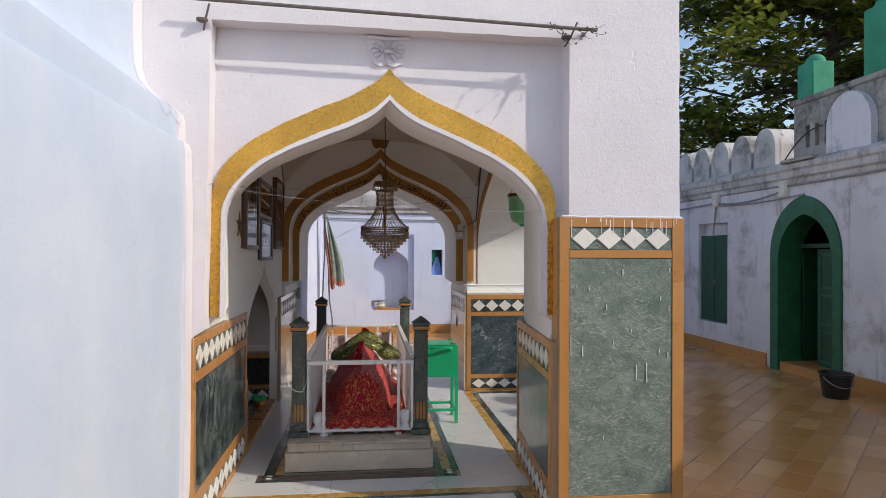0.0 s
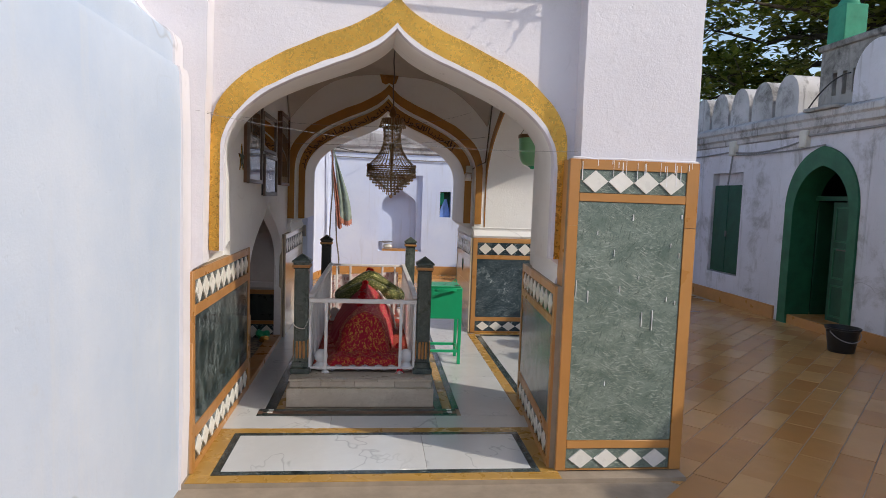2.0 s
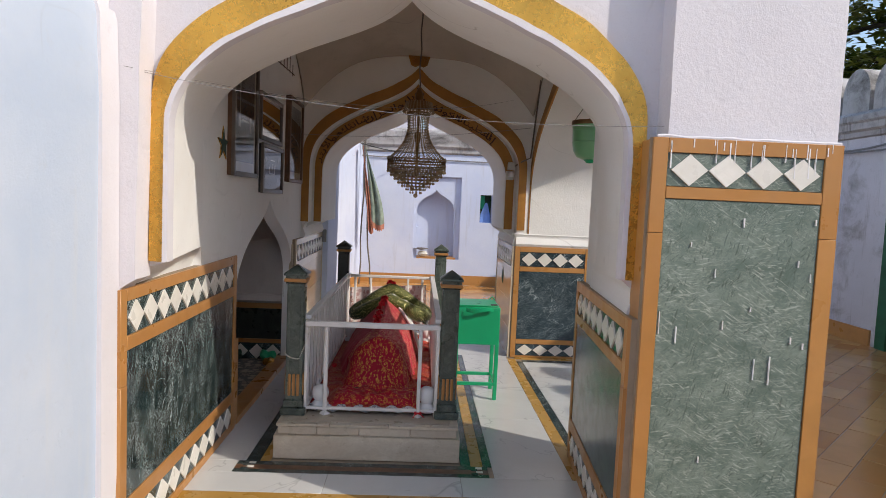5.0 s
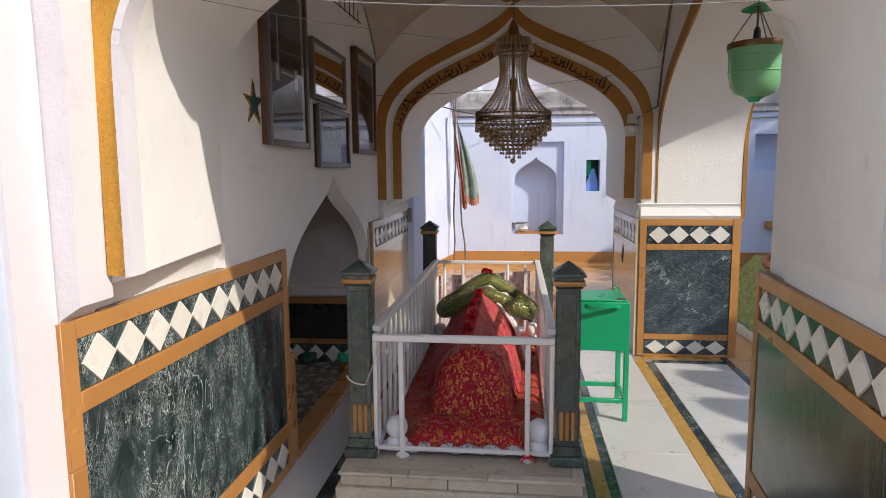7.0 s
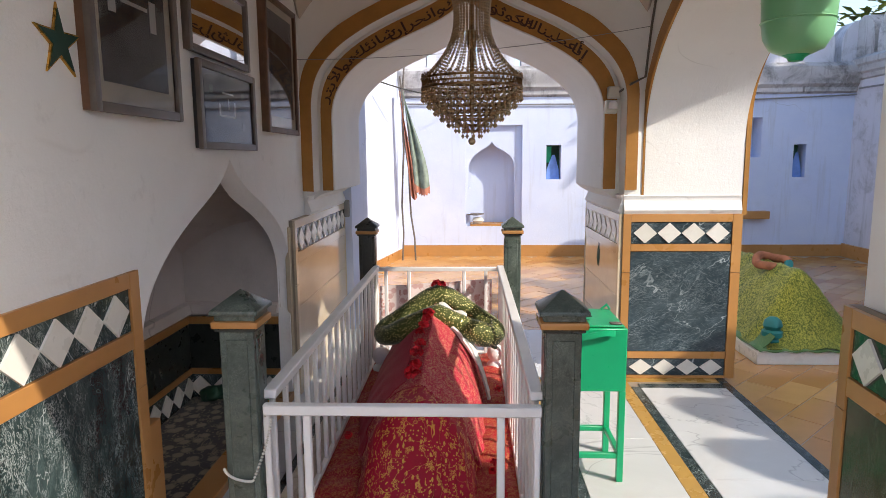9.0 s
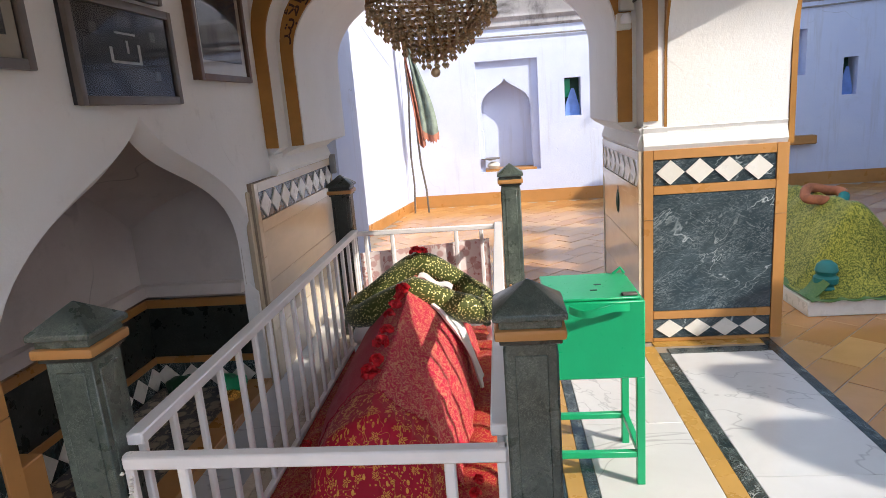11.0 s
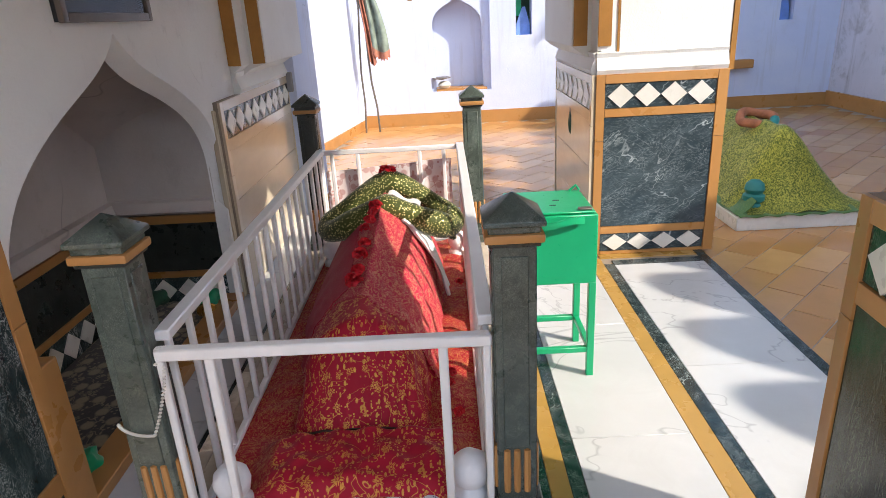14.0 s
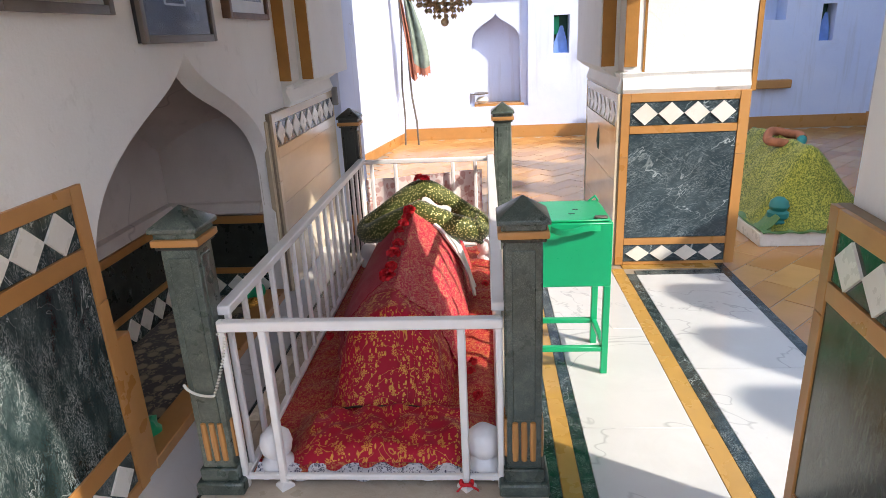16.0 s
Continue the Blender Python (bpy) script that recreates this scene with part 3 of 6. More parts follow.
# cream inside the arch, white on the face
front_wall.data.materials.append(M["room"])
for face in front_wall.data.polygons:
    if abs(face.normal.y) < 0.7 or face.center.y > BACK - 0.01:
        face.material_index = 1
structure("wall_jamb_return", prism(bmesh.new(), [(1.284, BACK - 0.01), (1.303, JAMB_END), (1.37, JAMB_END), (1.70, BACK - 0.01)], "z", 0.0, 2.7), M["room"],
          "cream plastered return behind the courtyard jamb", "wall")
structure("trim_front_arch", band(bmesh.new(), rough(ogee(MID, 1.034, 1.89, 2.748, 1.26, 24), 0.008, 6.0), rough(ogee(MID, 0.966, 1.79, 2.58, 1.26, 24), 0.006, 9.0), "y", PANEL - 0.022, PANEL + 0.01), M["gold"],
          "gold painted band round the front arch", "trim")
# thin raised white edge between the gold and the opening
structure("trim_arch_edge", band(bmesh.new(), rough(ogee(MID, 0.974, 1.80, 2.592, 1.26, 24), 0.006, 12.0), rough(ogee(MID, 0.954, 1.79, 2.558, 1.26, 24), 0.006, 8.0), "y", PANEL - 0.034, PANEL + 0.03), M["facade"],
          "white plaster edge inside the gold band", "trim")

# left wall with its pointed niche
niche_in = ogee(6.565, 0.915, 0.80, 1.525, 0.60, 12)
niche_deep = ogee(6.565, 0.870, 0.79, 1.455, 0.60, 12)
def wall_outline(niche):
    return [(5.0, 0), (5.73, 0), (5.73, 0.5)] + niche + [(7.42, 0.5), (7.42, 0), (REAR_OUT, 0), (REAR_OUT, TOP), (5.0, TOP)]


structure("wall_left", prism(bmesh.new(), wall_outline(niche_deep), "x", LEFT - 0.07, LEFT, wall_outline(niche_in)), M["room"],
          "cream plastered wall with a pointed niche", "wall")
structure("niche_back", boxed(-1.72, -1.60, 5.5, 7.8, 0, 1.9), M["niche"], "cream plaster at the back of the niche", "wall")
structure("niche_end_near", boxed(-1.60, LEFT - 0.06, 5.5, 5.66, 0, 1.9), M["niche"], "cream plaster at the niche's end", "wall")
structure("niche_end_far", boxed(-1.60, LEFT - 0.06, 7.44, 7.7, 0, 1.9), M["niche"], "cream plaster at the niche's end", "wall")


def niche_roof(u, v):
    y = 5.565 + 2.0 * u
    s = abs(y - 6.565)
    return (-1.68 + (LEFT - 0.04 + 1.62) * v, y, 1.60 - 0.55 * (s ** 1.6) - 0.28 * (1 - v) ** 2)


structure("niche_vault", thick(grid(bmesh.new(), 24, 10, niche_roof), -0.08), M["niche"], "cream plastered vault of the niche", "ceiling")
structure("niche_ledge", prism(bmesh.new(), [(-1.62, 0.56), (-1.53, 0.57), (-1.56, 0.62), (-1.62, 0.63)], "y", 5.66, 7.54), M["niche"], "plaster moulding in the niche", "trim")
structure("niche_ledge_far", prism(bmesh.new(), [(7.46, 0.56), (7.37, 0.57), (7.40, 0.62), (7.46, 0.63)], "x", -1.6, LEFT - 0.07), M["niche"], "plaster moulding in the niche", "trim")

# rear wall: outer order, inner order
order_a = ogee(MID_REAR, 1.048, 1.86, 2.755, 1.30)
structure("wall_rear_face", prism(bmesh.new(), [(LEFT, 0), (LEFT, 1.25), (-0.87, 1.29)] + order_a + [(1.243, 1.29), (1.246, 1.25), (1.246, 0), (2.02, 0), (2.02, TOP), (LEFT - 0.15, TOP), (LEFT - 0.15, 0)], "y", REAR, REAR_IN), M["room"],
          "cream wall with the outer order of the rear arch", "wall")
order_b = ogee(MID_REAR - 0.005, 0.938, 1.80, 2.59, 1.30)
structure("wall_rear", prism(bmesh.new(), [(LEFT - 0.15, 0), (LEFT, 0), (LEFT, 1.22), (-0.85, 1.27)] + order_b + [(1.16, 1.27), (1.245, 1.22), (1.245, 0), (2.02, 0), (2.02, TOP), (LEFT - 0.15, TOP)], "y", REAR_IN, REAR_OUT), M["room"],
          "thick cream wall with the inner order of the rear arch", "wall")
structure("trim_rear_arch_outer", band(bmesh.new(), rough(ogee(MID_REAR, 1.125, 1.92, 2.87, 1.30, 24), 0.008, 6.0), rough(ogee(MID_REAR, 1.05, 1.86, 2.76, 1.30, 24), 0.003, 6.0), "y", REAR - 0.014, REAR + 0.006), M["ochre"],
          "ochre gold band round the rear arch", "trim")
verse_band = structure("trim_rear_arch_inner", band(bmesh.new(), ogee(MID_REAR, 1.022, 1.85, 2.735, 1.30), ogee(MID_REAR - 0.005, 0.945, 1.80, 2.60, 1.30), "y", REAR_IN - 0.012, REAR_IN + 0.006), M["ochre"],
          "ochre band with painted verse round the rear arch", "trim")

# side arch on the courtyard side
side_in = ogee(6.482, 1.385, 1.62, 2.78, 1.0)
structure("wall_right", prism(bmesh.new(), [(BACK - 0.01, 1.0)] + side_in[0:] + [(REAR + 0.01, 1.0), (REAR + 0.01, TOP), (BACK - 0.01, TOP)], "x", RIGHT, 2.015), M["room"],
          "cream wall pierced by the open side arch", "wall")
structure("trim_side_arch", band(bmesh.new(), rough(ogee(6.482, 1.445, 1.68, 2.92, 1.26, 24), 0.008, 6.0), rough(ogee(6.482, 1.387, 1.62, 2.785, 1.26, 24), 0.003, 6.0), "x", RIGHT - 0.014, RIGHT + 0.006), M["ochre"],
          "ochre band round the side arch", "trim")
structure("trim_side_arch_outside", band(bmesh.new(), ogee(6.482, 1.485, 1.78, 2.95, 1.13), ogee(6.482, 1.380, 1.74, 2.79, 1.13), "x", 2.02, 2.05), M["ochre"],
          "gold band on the outer face of the side arch", "trim")


# ceiling: a shallow vault on rounded corners
def vault(u, v):
    a, b = 2 * u - 1, 2 * v - 1
    x, y = LEFT - 0.02 + (RIGHT - LEFT + 0.04) * u, BACK - 0.03 + (REAR - BACK + 0.06) * v
    corner = (abs(a) ** 3) * (abs(b) ** 3)
    dome = (1 - a * a) * (1 - b * b)
    return (x, y, 3.02 + 0.34 * dome - 0.55 * corner + 0.012 * wobble(x, y, 0, 2.2))


structure("ceiling", thick(grid(bmesh.new(), 36, 40, vault), 0.06), M["vault"], "brown stained cream plastered shallow vault", "ceiling", 60)
structure("roof", boxed(-1.4, 2.05, 4.02, 9.28, TOP, TOP + 0.18, bevel=0.02), M["aged"], "weathered flat roof of the shrine", "roof")


# plaster mouldings over the wainscots
def ledge(name, axis, across, along, flip=1):
    """A sloping plaster shoulder: across = the wall's plane, along = from and to."""
    prof = [(across + 0.03 * -flip, 1.13), (across + 0.012 * flip, 1.13), (across + 0.03 * flip, 1.165), (across + 0.005 * flip, 1.235), (across + 0.016 * flip, 1.262), (across + 0.03 * -flip, 1.28)]
    structure(name, prism(bmesh.new(), prof, axis, *along), M["room"], "sloping plaster shoulder over the marble", "trim")


ledge("trim_shoulder_pier", "x", REAR, (1.24, 2.015), -1)
ledge("trim_shoulder_rear_left", "y", LEFT + 0.02, (REAR, REAR_OUT), 1)
ledge("trim_shoulder_rear_right", "y", 1.235, (REAR, REAR_OUT), -1)


structure("trim_pillar_return", boxed(1.188, 1.2015, FACE + 0.002, PANEL + 0.01, 0.0, 1.855, bevel=0.002), M["yellow_stone"], "yellow stone strip on the pillar's return", "trim")

# ---- floors ----
ground = structure("ground", boxed(-60, 60, -60, 60, -0.4, -0.062), M["dirt"], "bare earth round the compound", "ground")
court_bed = structure("courtyard_bed", boxed(-1.2, 6.2, -7.0, 13.7, -0.06, -0.034), M["grout"], "grey brown grout of the courtyard paving", "pavement")
shrine_base = structure("floor_bed", boxed(-1.65, 1.962, 3.93, REAR_OUT, -0.05, -0.006), M["grout"], "mortar bed of the marble floor", "floor")


def slab(name, x0, x1, y0, y1, material, parent, label="", top=0.0, deep=0.03):
    return part(name, boxed(x0 + 0.001, x1 - 0.001, y0 + 0.001, y1 - 0.001, top - deep, top, bevel=0.0012), material, parent, label)


def strip_ring(x0, x1, y0, y1, w, material, label):
    """Four strips of marble that frame a rectangle, outside it."""
    slab("strip", x0 - w, x1 + w, y0 - w, y0, material, shrine_base, label)
    slab("strip", x0 - w, x1 + w, y1, y1 + w, material, shrine_base, label)
    slab("strip", x0 - w, x0, y0, y1, material, shrine_base, label)
    slab("strip", x1, x1 + w, y0, y1, material, shrine_base, label)


YS, FD, FM = M["floor_yellow"], M["floor_dark"], M["floor_marble"]
# doorway: one white slab framed in dark and yellow stone
slab("slab", -0.77, 0.42, 4.07, 4.615, FM, shrine_base, "white marble slab")
slab("slab", 0.42, 1.05, 4.07, 4.615, FM, shrine_base, "white marble slab")
strip_ring(-0.77, 1.05, 4.07, 4.615, 0.045, FD, "dark green marble strip")
slab("threshold", -0.93, 1.20, 3.93, 4.02, YS, shrine_base, "yellow stone threshold")
slab("strip", -0.93, -0.815, 4.02, 4.66, YS, shrine_base, "yellow stone strip")
slab("strip", 1.095, 1.20, 4.02, 4.66, YS, shrine_base, "yellow stone strip")
slab("strip", -0.93, 1.22, 4.66, 4.745, YS, shrine_base, "yellow stone strip")
# white marble before and beside the tomb
for a, b in ((-0.93, -0.2), (-0.2, 0.55), (0.55, 1.25)):
    slab("slab", a, b, 4.745, 4.985, FM, shrine_base, "white marble slab")
FX0, FX1, FY0, FY1 = -0.56, 0.56, 5.12, 7.80
slab("strip", -0.74, 0.72, 4.985, 5.03, FD, shrine_base, "dark green marble strip")
slab("strip", -0.74, 0.72, 5.03, 5.09, M["wood_dark"], shrine_base, "brown stone strip")
slab("strip", -0.74, 0.72, 5.09, 5.14, FD, shrine_base, "dark green marble strip")
for sx in (-1, 1):
    for i in range(4):
        slab("chip", sx * 0.66 - 0.028 + 0.03 * (i % 2) - 0.015, sx * 0.66 + 0.012 + 0.03 * (i % 2) - 0.015, 5.02 + 0.026 * i, 5.044 + 0.026 * i, M["white_tile"] if i % 2 else FD, shrine_base, "", 0.004, 0.01)
slab("strip", 0.56, 0.622, 5.14, 7.86, FD, shrine_base, "dark green marble strip")
slab("strip", 0.622, 0.694, 5.14, 7.86, YS, shrine_base, "yellow stone strip")
slab("strip", 0.694, 0.747, 5.14, 7.86, FD, shrine_base, "dark green marble strip")
for a, b in ((4.985, 5.98), (5.98, 6.88), (6.88, 7.86)):
    slab("slab", 0.747, 1.197, a, b, FM, shrine_base, "white marble slab")
slab("strip", 1.197, 1.281, 4.985, 7.78, YS, shrine_base, "yellow stone strip")
slab("strip", 1.281, 1.342, 5.09, 7.68, FD, shrine_base, "dark green marble strip")
for a, b in ((5.10, 6.45), (6.45, 7.66)):
    slab("slab", 1.342, 1.90, a, b, FM, shrine_base, "white marble slab")
slab("strip", 1.90, 1.958, 5.07, 7.86, FD, shrine_base, "dark green marble strip")
slab("strip", 1.342, 1.90, 7.66, 7.74, FD, shrine_base, "dark green marble strip")
slab("strip", 1.281, 1.90, 7.78, 7.86, YS, shrine_base, "yellow stone strip")
for a, b in ((5.14, 6.2), (6.2, 7.1), (7.1, 7.86)):
    slab("slab", -0.94, -0.70, a, b, FM, shrine_base, "white marble slab")
slab("strip", -0.70, -0.62, 5.14, 7.86, FD, shrine_base, "dark green marble strip")
slab("strip", -0.62, -0.56, 5.14, 7.86, YS, shrine_base, "yellow stone strip")
for i in range(3):
    slab("slab", -0.94 + 0.73 * i, -0.21 + 0.73 * i, 7.86, REAR_OUT - 0.01, FM, shrine_base, "white marble slab")
slab("slab", -0.94, -0.74, 4.985, 5.14, FM, shrine_base, "white marble slab")


# ---- wainscots of marble and yellow stone ----
def wainscot(name, m, width, zs, inset, count, slab_mat, label, edge=(0.06, 0.06), low=True):
    """A framed marble dado in the plane of m: x along it, -y out of the wall, z up. zs: heights from the floor upwards."""
    base = structure(name, boxed(0, width, -0.012, 0.02, 0, zs["top"]), M["grout"], label, "wainscot")
    base.matrix_world = m
    e0, e1 = edge
    rnd = random.Random(len(name))

    def piece(nm, x0, x1, z0, z1, material, out=0.024, note=""):
        o = part(nm, boxed(x0 + 0.001, x1 - 0.001, -out, -0.008, z0 + 0.001, z1 - 0.001, bevel=0.0015), material, base, note)
        return o
    y = M["yellow_stone"] if low else M["beige"]
    zsplit = zs["top"] * rnd.uniform(0.6, 0.8)
    for x0, x1 in ((0, e0), (width - e1, width)):
        piece("strip", x0, x1, 0, zsplit, y, 0.028, "yellow stone strip")
        piece("strip", x0, x1, zsplit, zs["top"], y, 0.027, "yellow stone strip")
    a, b = e0, width - e1
    piece("strip", a, b, zs["d1"], zs["top"], y, 0.027, "yellow stone strip")
    piece("strip", a, b, zs["s1"], zs["d0"], y, 0.027, "yellow stone strip")
    rows = [(zs["d0"], zs["d1"])]
    if low:
        piece("strip", a, b, zs["e1"], zs["s0"], y, 0.027, "yellow stone strip")
        piece("strip", a, b, 0, zs["e0"], y, 0.027, "yellow stone strip")
        rows.append((zs["e0"], zs["e1"]))
        piece("slab", a, b, zs["s0"], zs["s1"], slab_mat, 0.022, "polished green marble slab" if slab_mat is not M["beige"] else "polished beige stone slab")
    else:
        n = 3
        for i in range(n):
            piece("slab", a, b, zs["s1"] * i / n, zs["s1"] * (i + 1) / n, slab_mat, 0.022, "polished beige stone slab")
    for z0, z1 in rows:
        piece("strip", a, b, z0, z1, inset, 0.020, "green marble strip")
        w = (b - a - 0.03) / count
        h = z1 - z0 - 0.008
        bm = bmesh.new()
        prism(bm, [(0, -h / 2), (w / 2 - 0.002, 0), (0, h / 2), (-w / 2 + 0.002, 0)], "y", -0.005, 0.003)
        me = mesh_of("diamond_tile", bm, M["white_tile"])
        for i in range(count):
            o = new("diamond_tile", me)
            o.parent = base
            o.location = (a + 0.015 + w * (i + 0.5), -0.0225, (z0 + z1) / 2)
            o.rotation_euler = (0, rnd.uniform(-0.02, 0.02), 0)
    return base


def face_m(origin, along):
    """A pose whose x runs along the wall and whose -y leaves it."""
    u = Vector(along).normalized()
    z = Vector((0, 0, 1))
    n = z.cross(u)
    return Matrix.Translation(origin) @ Matrix((u, n, z)).transposed().to_4x4()


HIGH = dict(e0=0.01, e1=0.135, s0=0.185, s1=1.615, d0=1.665, d1=1.80, top=1.86)
LEFT_LOW = dict(e0=0.045, e1=0.185, s0=0.26, s1=0.895, d0=0.955, d1=1.10, top=1.155)
JAMB = dict(e0=0.045, e1=0.18, s0=0.25, s1=0.86, d0=0.915, d1=1.052, top=1.108)
PIER = dict(e0=0.02, e1=0.14, s0=0.19, s1=0.887, d0=0.938, d1=1.085, top=1.14)
FAR = dict(e0=0.0, e1=0.0, s0=0.0, s1=0.86, d0=0.93, d1=1.085, top=1.14)
wainscot("wainscot_pillar", face_m((1.185, FACE, 0), (1, 0, 0)), 0.785, HIGH, M["pale_slab"], 4, M["pale_slab"], "weathered green marble dado in yellow stone frame", edge=(0.062, 0.075))
wainscot("wainscot_left", face_m((-0.944, 4.04, 0), (0, 1, 0)), 1.61, LEFT_LOW, M["green_slab"], 10, M["green_slab"], "dark green marble dado with white diamonds", edge=(0.06, 0.06))
wainscot("wainscot_jamb_right", face_m((1.275, JAMB_END, 0), (-0.105, -1.29, 0)), 1.285, JAMB, M["jamb_slab"], 8, M["jamb_slab"], "dark olive marble dado with white diamonds", edge=(0.05, 0.06))
wainscot("wainscot_pier", face_m((1.236, REAR, 0), (1, 0, 0)), 0.788, PIER, M["blue_slab"], 4, M["blue_slab"], "blue green marble dado with white diamonds", edge=(0.055, 0.066))
wainscot("wainscot_rear_right", face_m((1.238, REAR_OUT, 0), (0, -1, 0)), REAR_OUT - REAR + 0.02, FAR, M["white_tile"], 7, M["beige"], "polished beige stone dado with pale diamonds", edge=(0.01, 0.05), low=False)
wainscot("wainscot_rear_left", face_m((LEFT + 0.012, 7.49, 0), (0, 1, 0)), REAR_OUT - 7.49, FAR, M["blue_slab"], 9, M["beige"], "polished beige stone dado with pale diamonds", edge=(0.05, 0.01), low=False)
wainscot("wainscot_inside_pier", face_m((1.97, BACK, 0), (-1, 0, 0)), 0.68, JAMB, M["green_slab"], 4, M["green_slab"], "dark green marble dado with white diamonds")


def niche_dado(name, m, width, count):
    base = structure(name, boxed(0, width, -0.012, 0.02, 0, 0.54), M["grout"], "black marble dado with diamonds in the niche", "wainscot")
    base.matrix_world = m
    for nm, z0, z1, material, out in (("strip", 0.49, 0.54, M["yellow_stone"], 0.027), ("slab", 0.20, 0.49, M["post_dark"], 0.022), ("strip", 0.16, 0.20, M["yellow_stone"], 0.027), ("strip", 0.0, 0.16, M["green_slab"], 0.02)):
        part(nm, boxed(0.001, width - 0.001, -out, -0.008, z0 + 0.001, z1 - 0.001, bevel=0.001), material, base)
    w = width / count
    me = mesh_of("diamond_tile", prism(bmesh.new(), [(0, -0.07), (w / 2 - 0.004, 0), (0, 0.07), (-w / 2 + 0.004, 0)], "y", -0.005, 0.003), M["white_tile"])
    for i in range(count):
        o = new("diamond_tile", me)
        o.parent = base
        o.location = (w * (i + 0.5), -0.0225, 0.08)


niche_dado("wainscot_niche_back", face_m((-1.60, 5.66, 0), (0, 1, 0)), 1.78, 12)
niche_dado("wainscot_niche_far", face_m((-1.60, 7.44, 0), (1, 0, 0)), 0.6, 4)
structure("niche_sill", boxed(LEFT - 0.12, LEFT + 0.01, 5.72, 7.43, -0.02, 0.045, bevel=0.004), M["yellow_stone"], "yellow stone sill of the niche", "trim")
structure("trim_niche_near", boxed(LEFT - 0.075, LEFT + 0.006, 5.653, 5.738, 0, 0.59, bevel=0.004), M["yellow_stone"], "yellow stone strip beside the niche", "trim")
structure("trim_niche_post", boxed(LEFT - 0.02, LEFT + 0.012, 7.45, 7.488, 0, 1.1, bevel=0.004), M["beige"], "beige stone strip beside the niche", "trim")

# ---- the pale blue wall beside the path ----
SET_BACK = rough([(-0.945, 1.9), (-0.95, 2.20), (-0.962, 2.235), (-0.985, 2.245), (-0.985, 2.36), (-0.995, 2.40), (-1.04, 2.44), (-1.10, 2.475), (-1.15, 2.52), (-1.19, 2.58), (-1.215, 2.66), (-1.22, 2.9), (-1.22, 4.6)], 0.009, 13.0)
structure("wall_left_blue", prism(bmesh.new(), [(-1.6, -0.05), (-0.955, -0.05)] + SET_BACK + [(-1.6, 4.6)], "y", -7.0, 3.915), M["blue_wall"],
          "pale blue limewashed wall with a set back top", "wall", 25)
structure("wall_return", prism(bmesh.new(), [(-1.6, -0.05), (-0.945, -0.05), (-0.93, 0.4)] + [(u + 0.012, v) for u, v in SET_BACK] + [(-1.6, 4.6)], "y", 3.915, FACE - 0.004), M["facade"],
          "white plastered return beside the arch", "wall", 25)
structure("wall_behind", boxed(-1.6, 6.3, -7.2, -7.0, -0.05, 3.0), M["aged"], "weathered wall that closes the courtyard", "wall")

# ---- courtyard beyond: white side wall, back wall ----
CX, CY = 6.0, 13.55
structure("wall_court_left", prism(bmesh.new(), [(-1.69, REAR_OUT), (-0.86, CY), (-0.86, CY + 0.3), (-1.2, CY + 0.3), (-2.0, REAR_OUT)], "z", -0.05, 3.7), M["blue_far"], "white blue limewashed courtyard wall", "wall")
# back wall in pieces round its openings: a panel with a pointed niche, two small windows, a blind niche
BW = M["blue_far"]
holes = [(0.15, 1.03, 0.45, 2.02), (1.40, 1.63, 1.18, 1.71), (4.10, 4.66, 1.50, 2.10), (5.15, 5.34, 1.19, 1.69)]


def pierced(bm, x0, x1, z0, z1, cuts, y0, y1):
    xs = sorted({x0, x1, *[c for h in cuts for c in h[:2]]})
    for a, b in zip(xs, xs[1:]):
        spans = sorted([h[2:] for h in cuts if h[0] < (a + b) / 2 < h[1]])
        z = z0
        for s, e in spans + [(z1, z1)]:
            if s > z:
                box(bm, a, b, y0, y1, z, s)
            z = e
    bmesh.ops.remove_doubles(bm, verts=bm.verts[:], dist=0.0005)
    return bm


structure("wall_court_back", pierced(bmesh.new(), -1.2, CX + 0.2, -0.05, 2.62, holes, CY, CY + 0.34), BW, "sky blue limewashed wall with niches and small windows", "wall")
structure("wall_court_back_core", boxed(-1.2, CX + 0.2, CY + 0.34, CY + 0.5, -0.05, 2.9), BW, "blue wall behind the openings", "wall")
panel = [(0.15, 0.45), (0.22, 0.45), (0.22, 1.05), (0.20, 1.05)] + ogee(0.56, 0.36, 1.36, 1.77, 1.06, 8) + [(0.93, 0.45), (1.03, 0.45), (1.03, 2.02), (0.15, 2.02)]
structure("trim_wall_niche", prism(bmesh.new(), panel, "y", CY + 0.07, CY + 0.3), BW, "blue pointed niche inside a square panel", "trim")
structure("niche_shelf", boxed(0.22, 0.97, CY + 0.012, CY + 0.33, 0.44, 0.485, bevel=0.01), M["yellow_stone"], "ochre sill of the wall niche", "trim")
structure("cornice_back", prism(bmesh.new(), [(CY - 0.0, 2.44), (CY - 0.05, 2.47), (CY - 0.05, 2.53), (CY - 0.10, 2.58), (CY - 0.10, 2.64), (CY - 0.14, 2.70), (CY - 0.14, 2.83), (CY - 0.02, 2.90), (CY + 0.5, 2.90), (CY + 0.5, 2.44)], "x", -1.2, CX + 0.2), M["aged_mid"], "weathered cornice of the back wall", "trim")
structure("baseboard_back", boxed(-0.86, CX, CY - 0.02, CY + 0.01, -0.04, 0.15, bevel=0.004), M["yellow_stone"], "yellow stone skirting", "baseboard")
structure("wall_court_corner", boxed(-2.0, -0.83, REAR_OUT, 9.97, -0.05, 3.7), M["blue_far"], "blue white limewashed return beside the shrine", "wall")
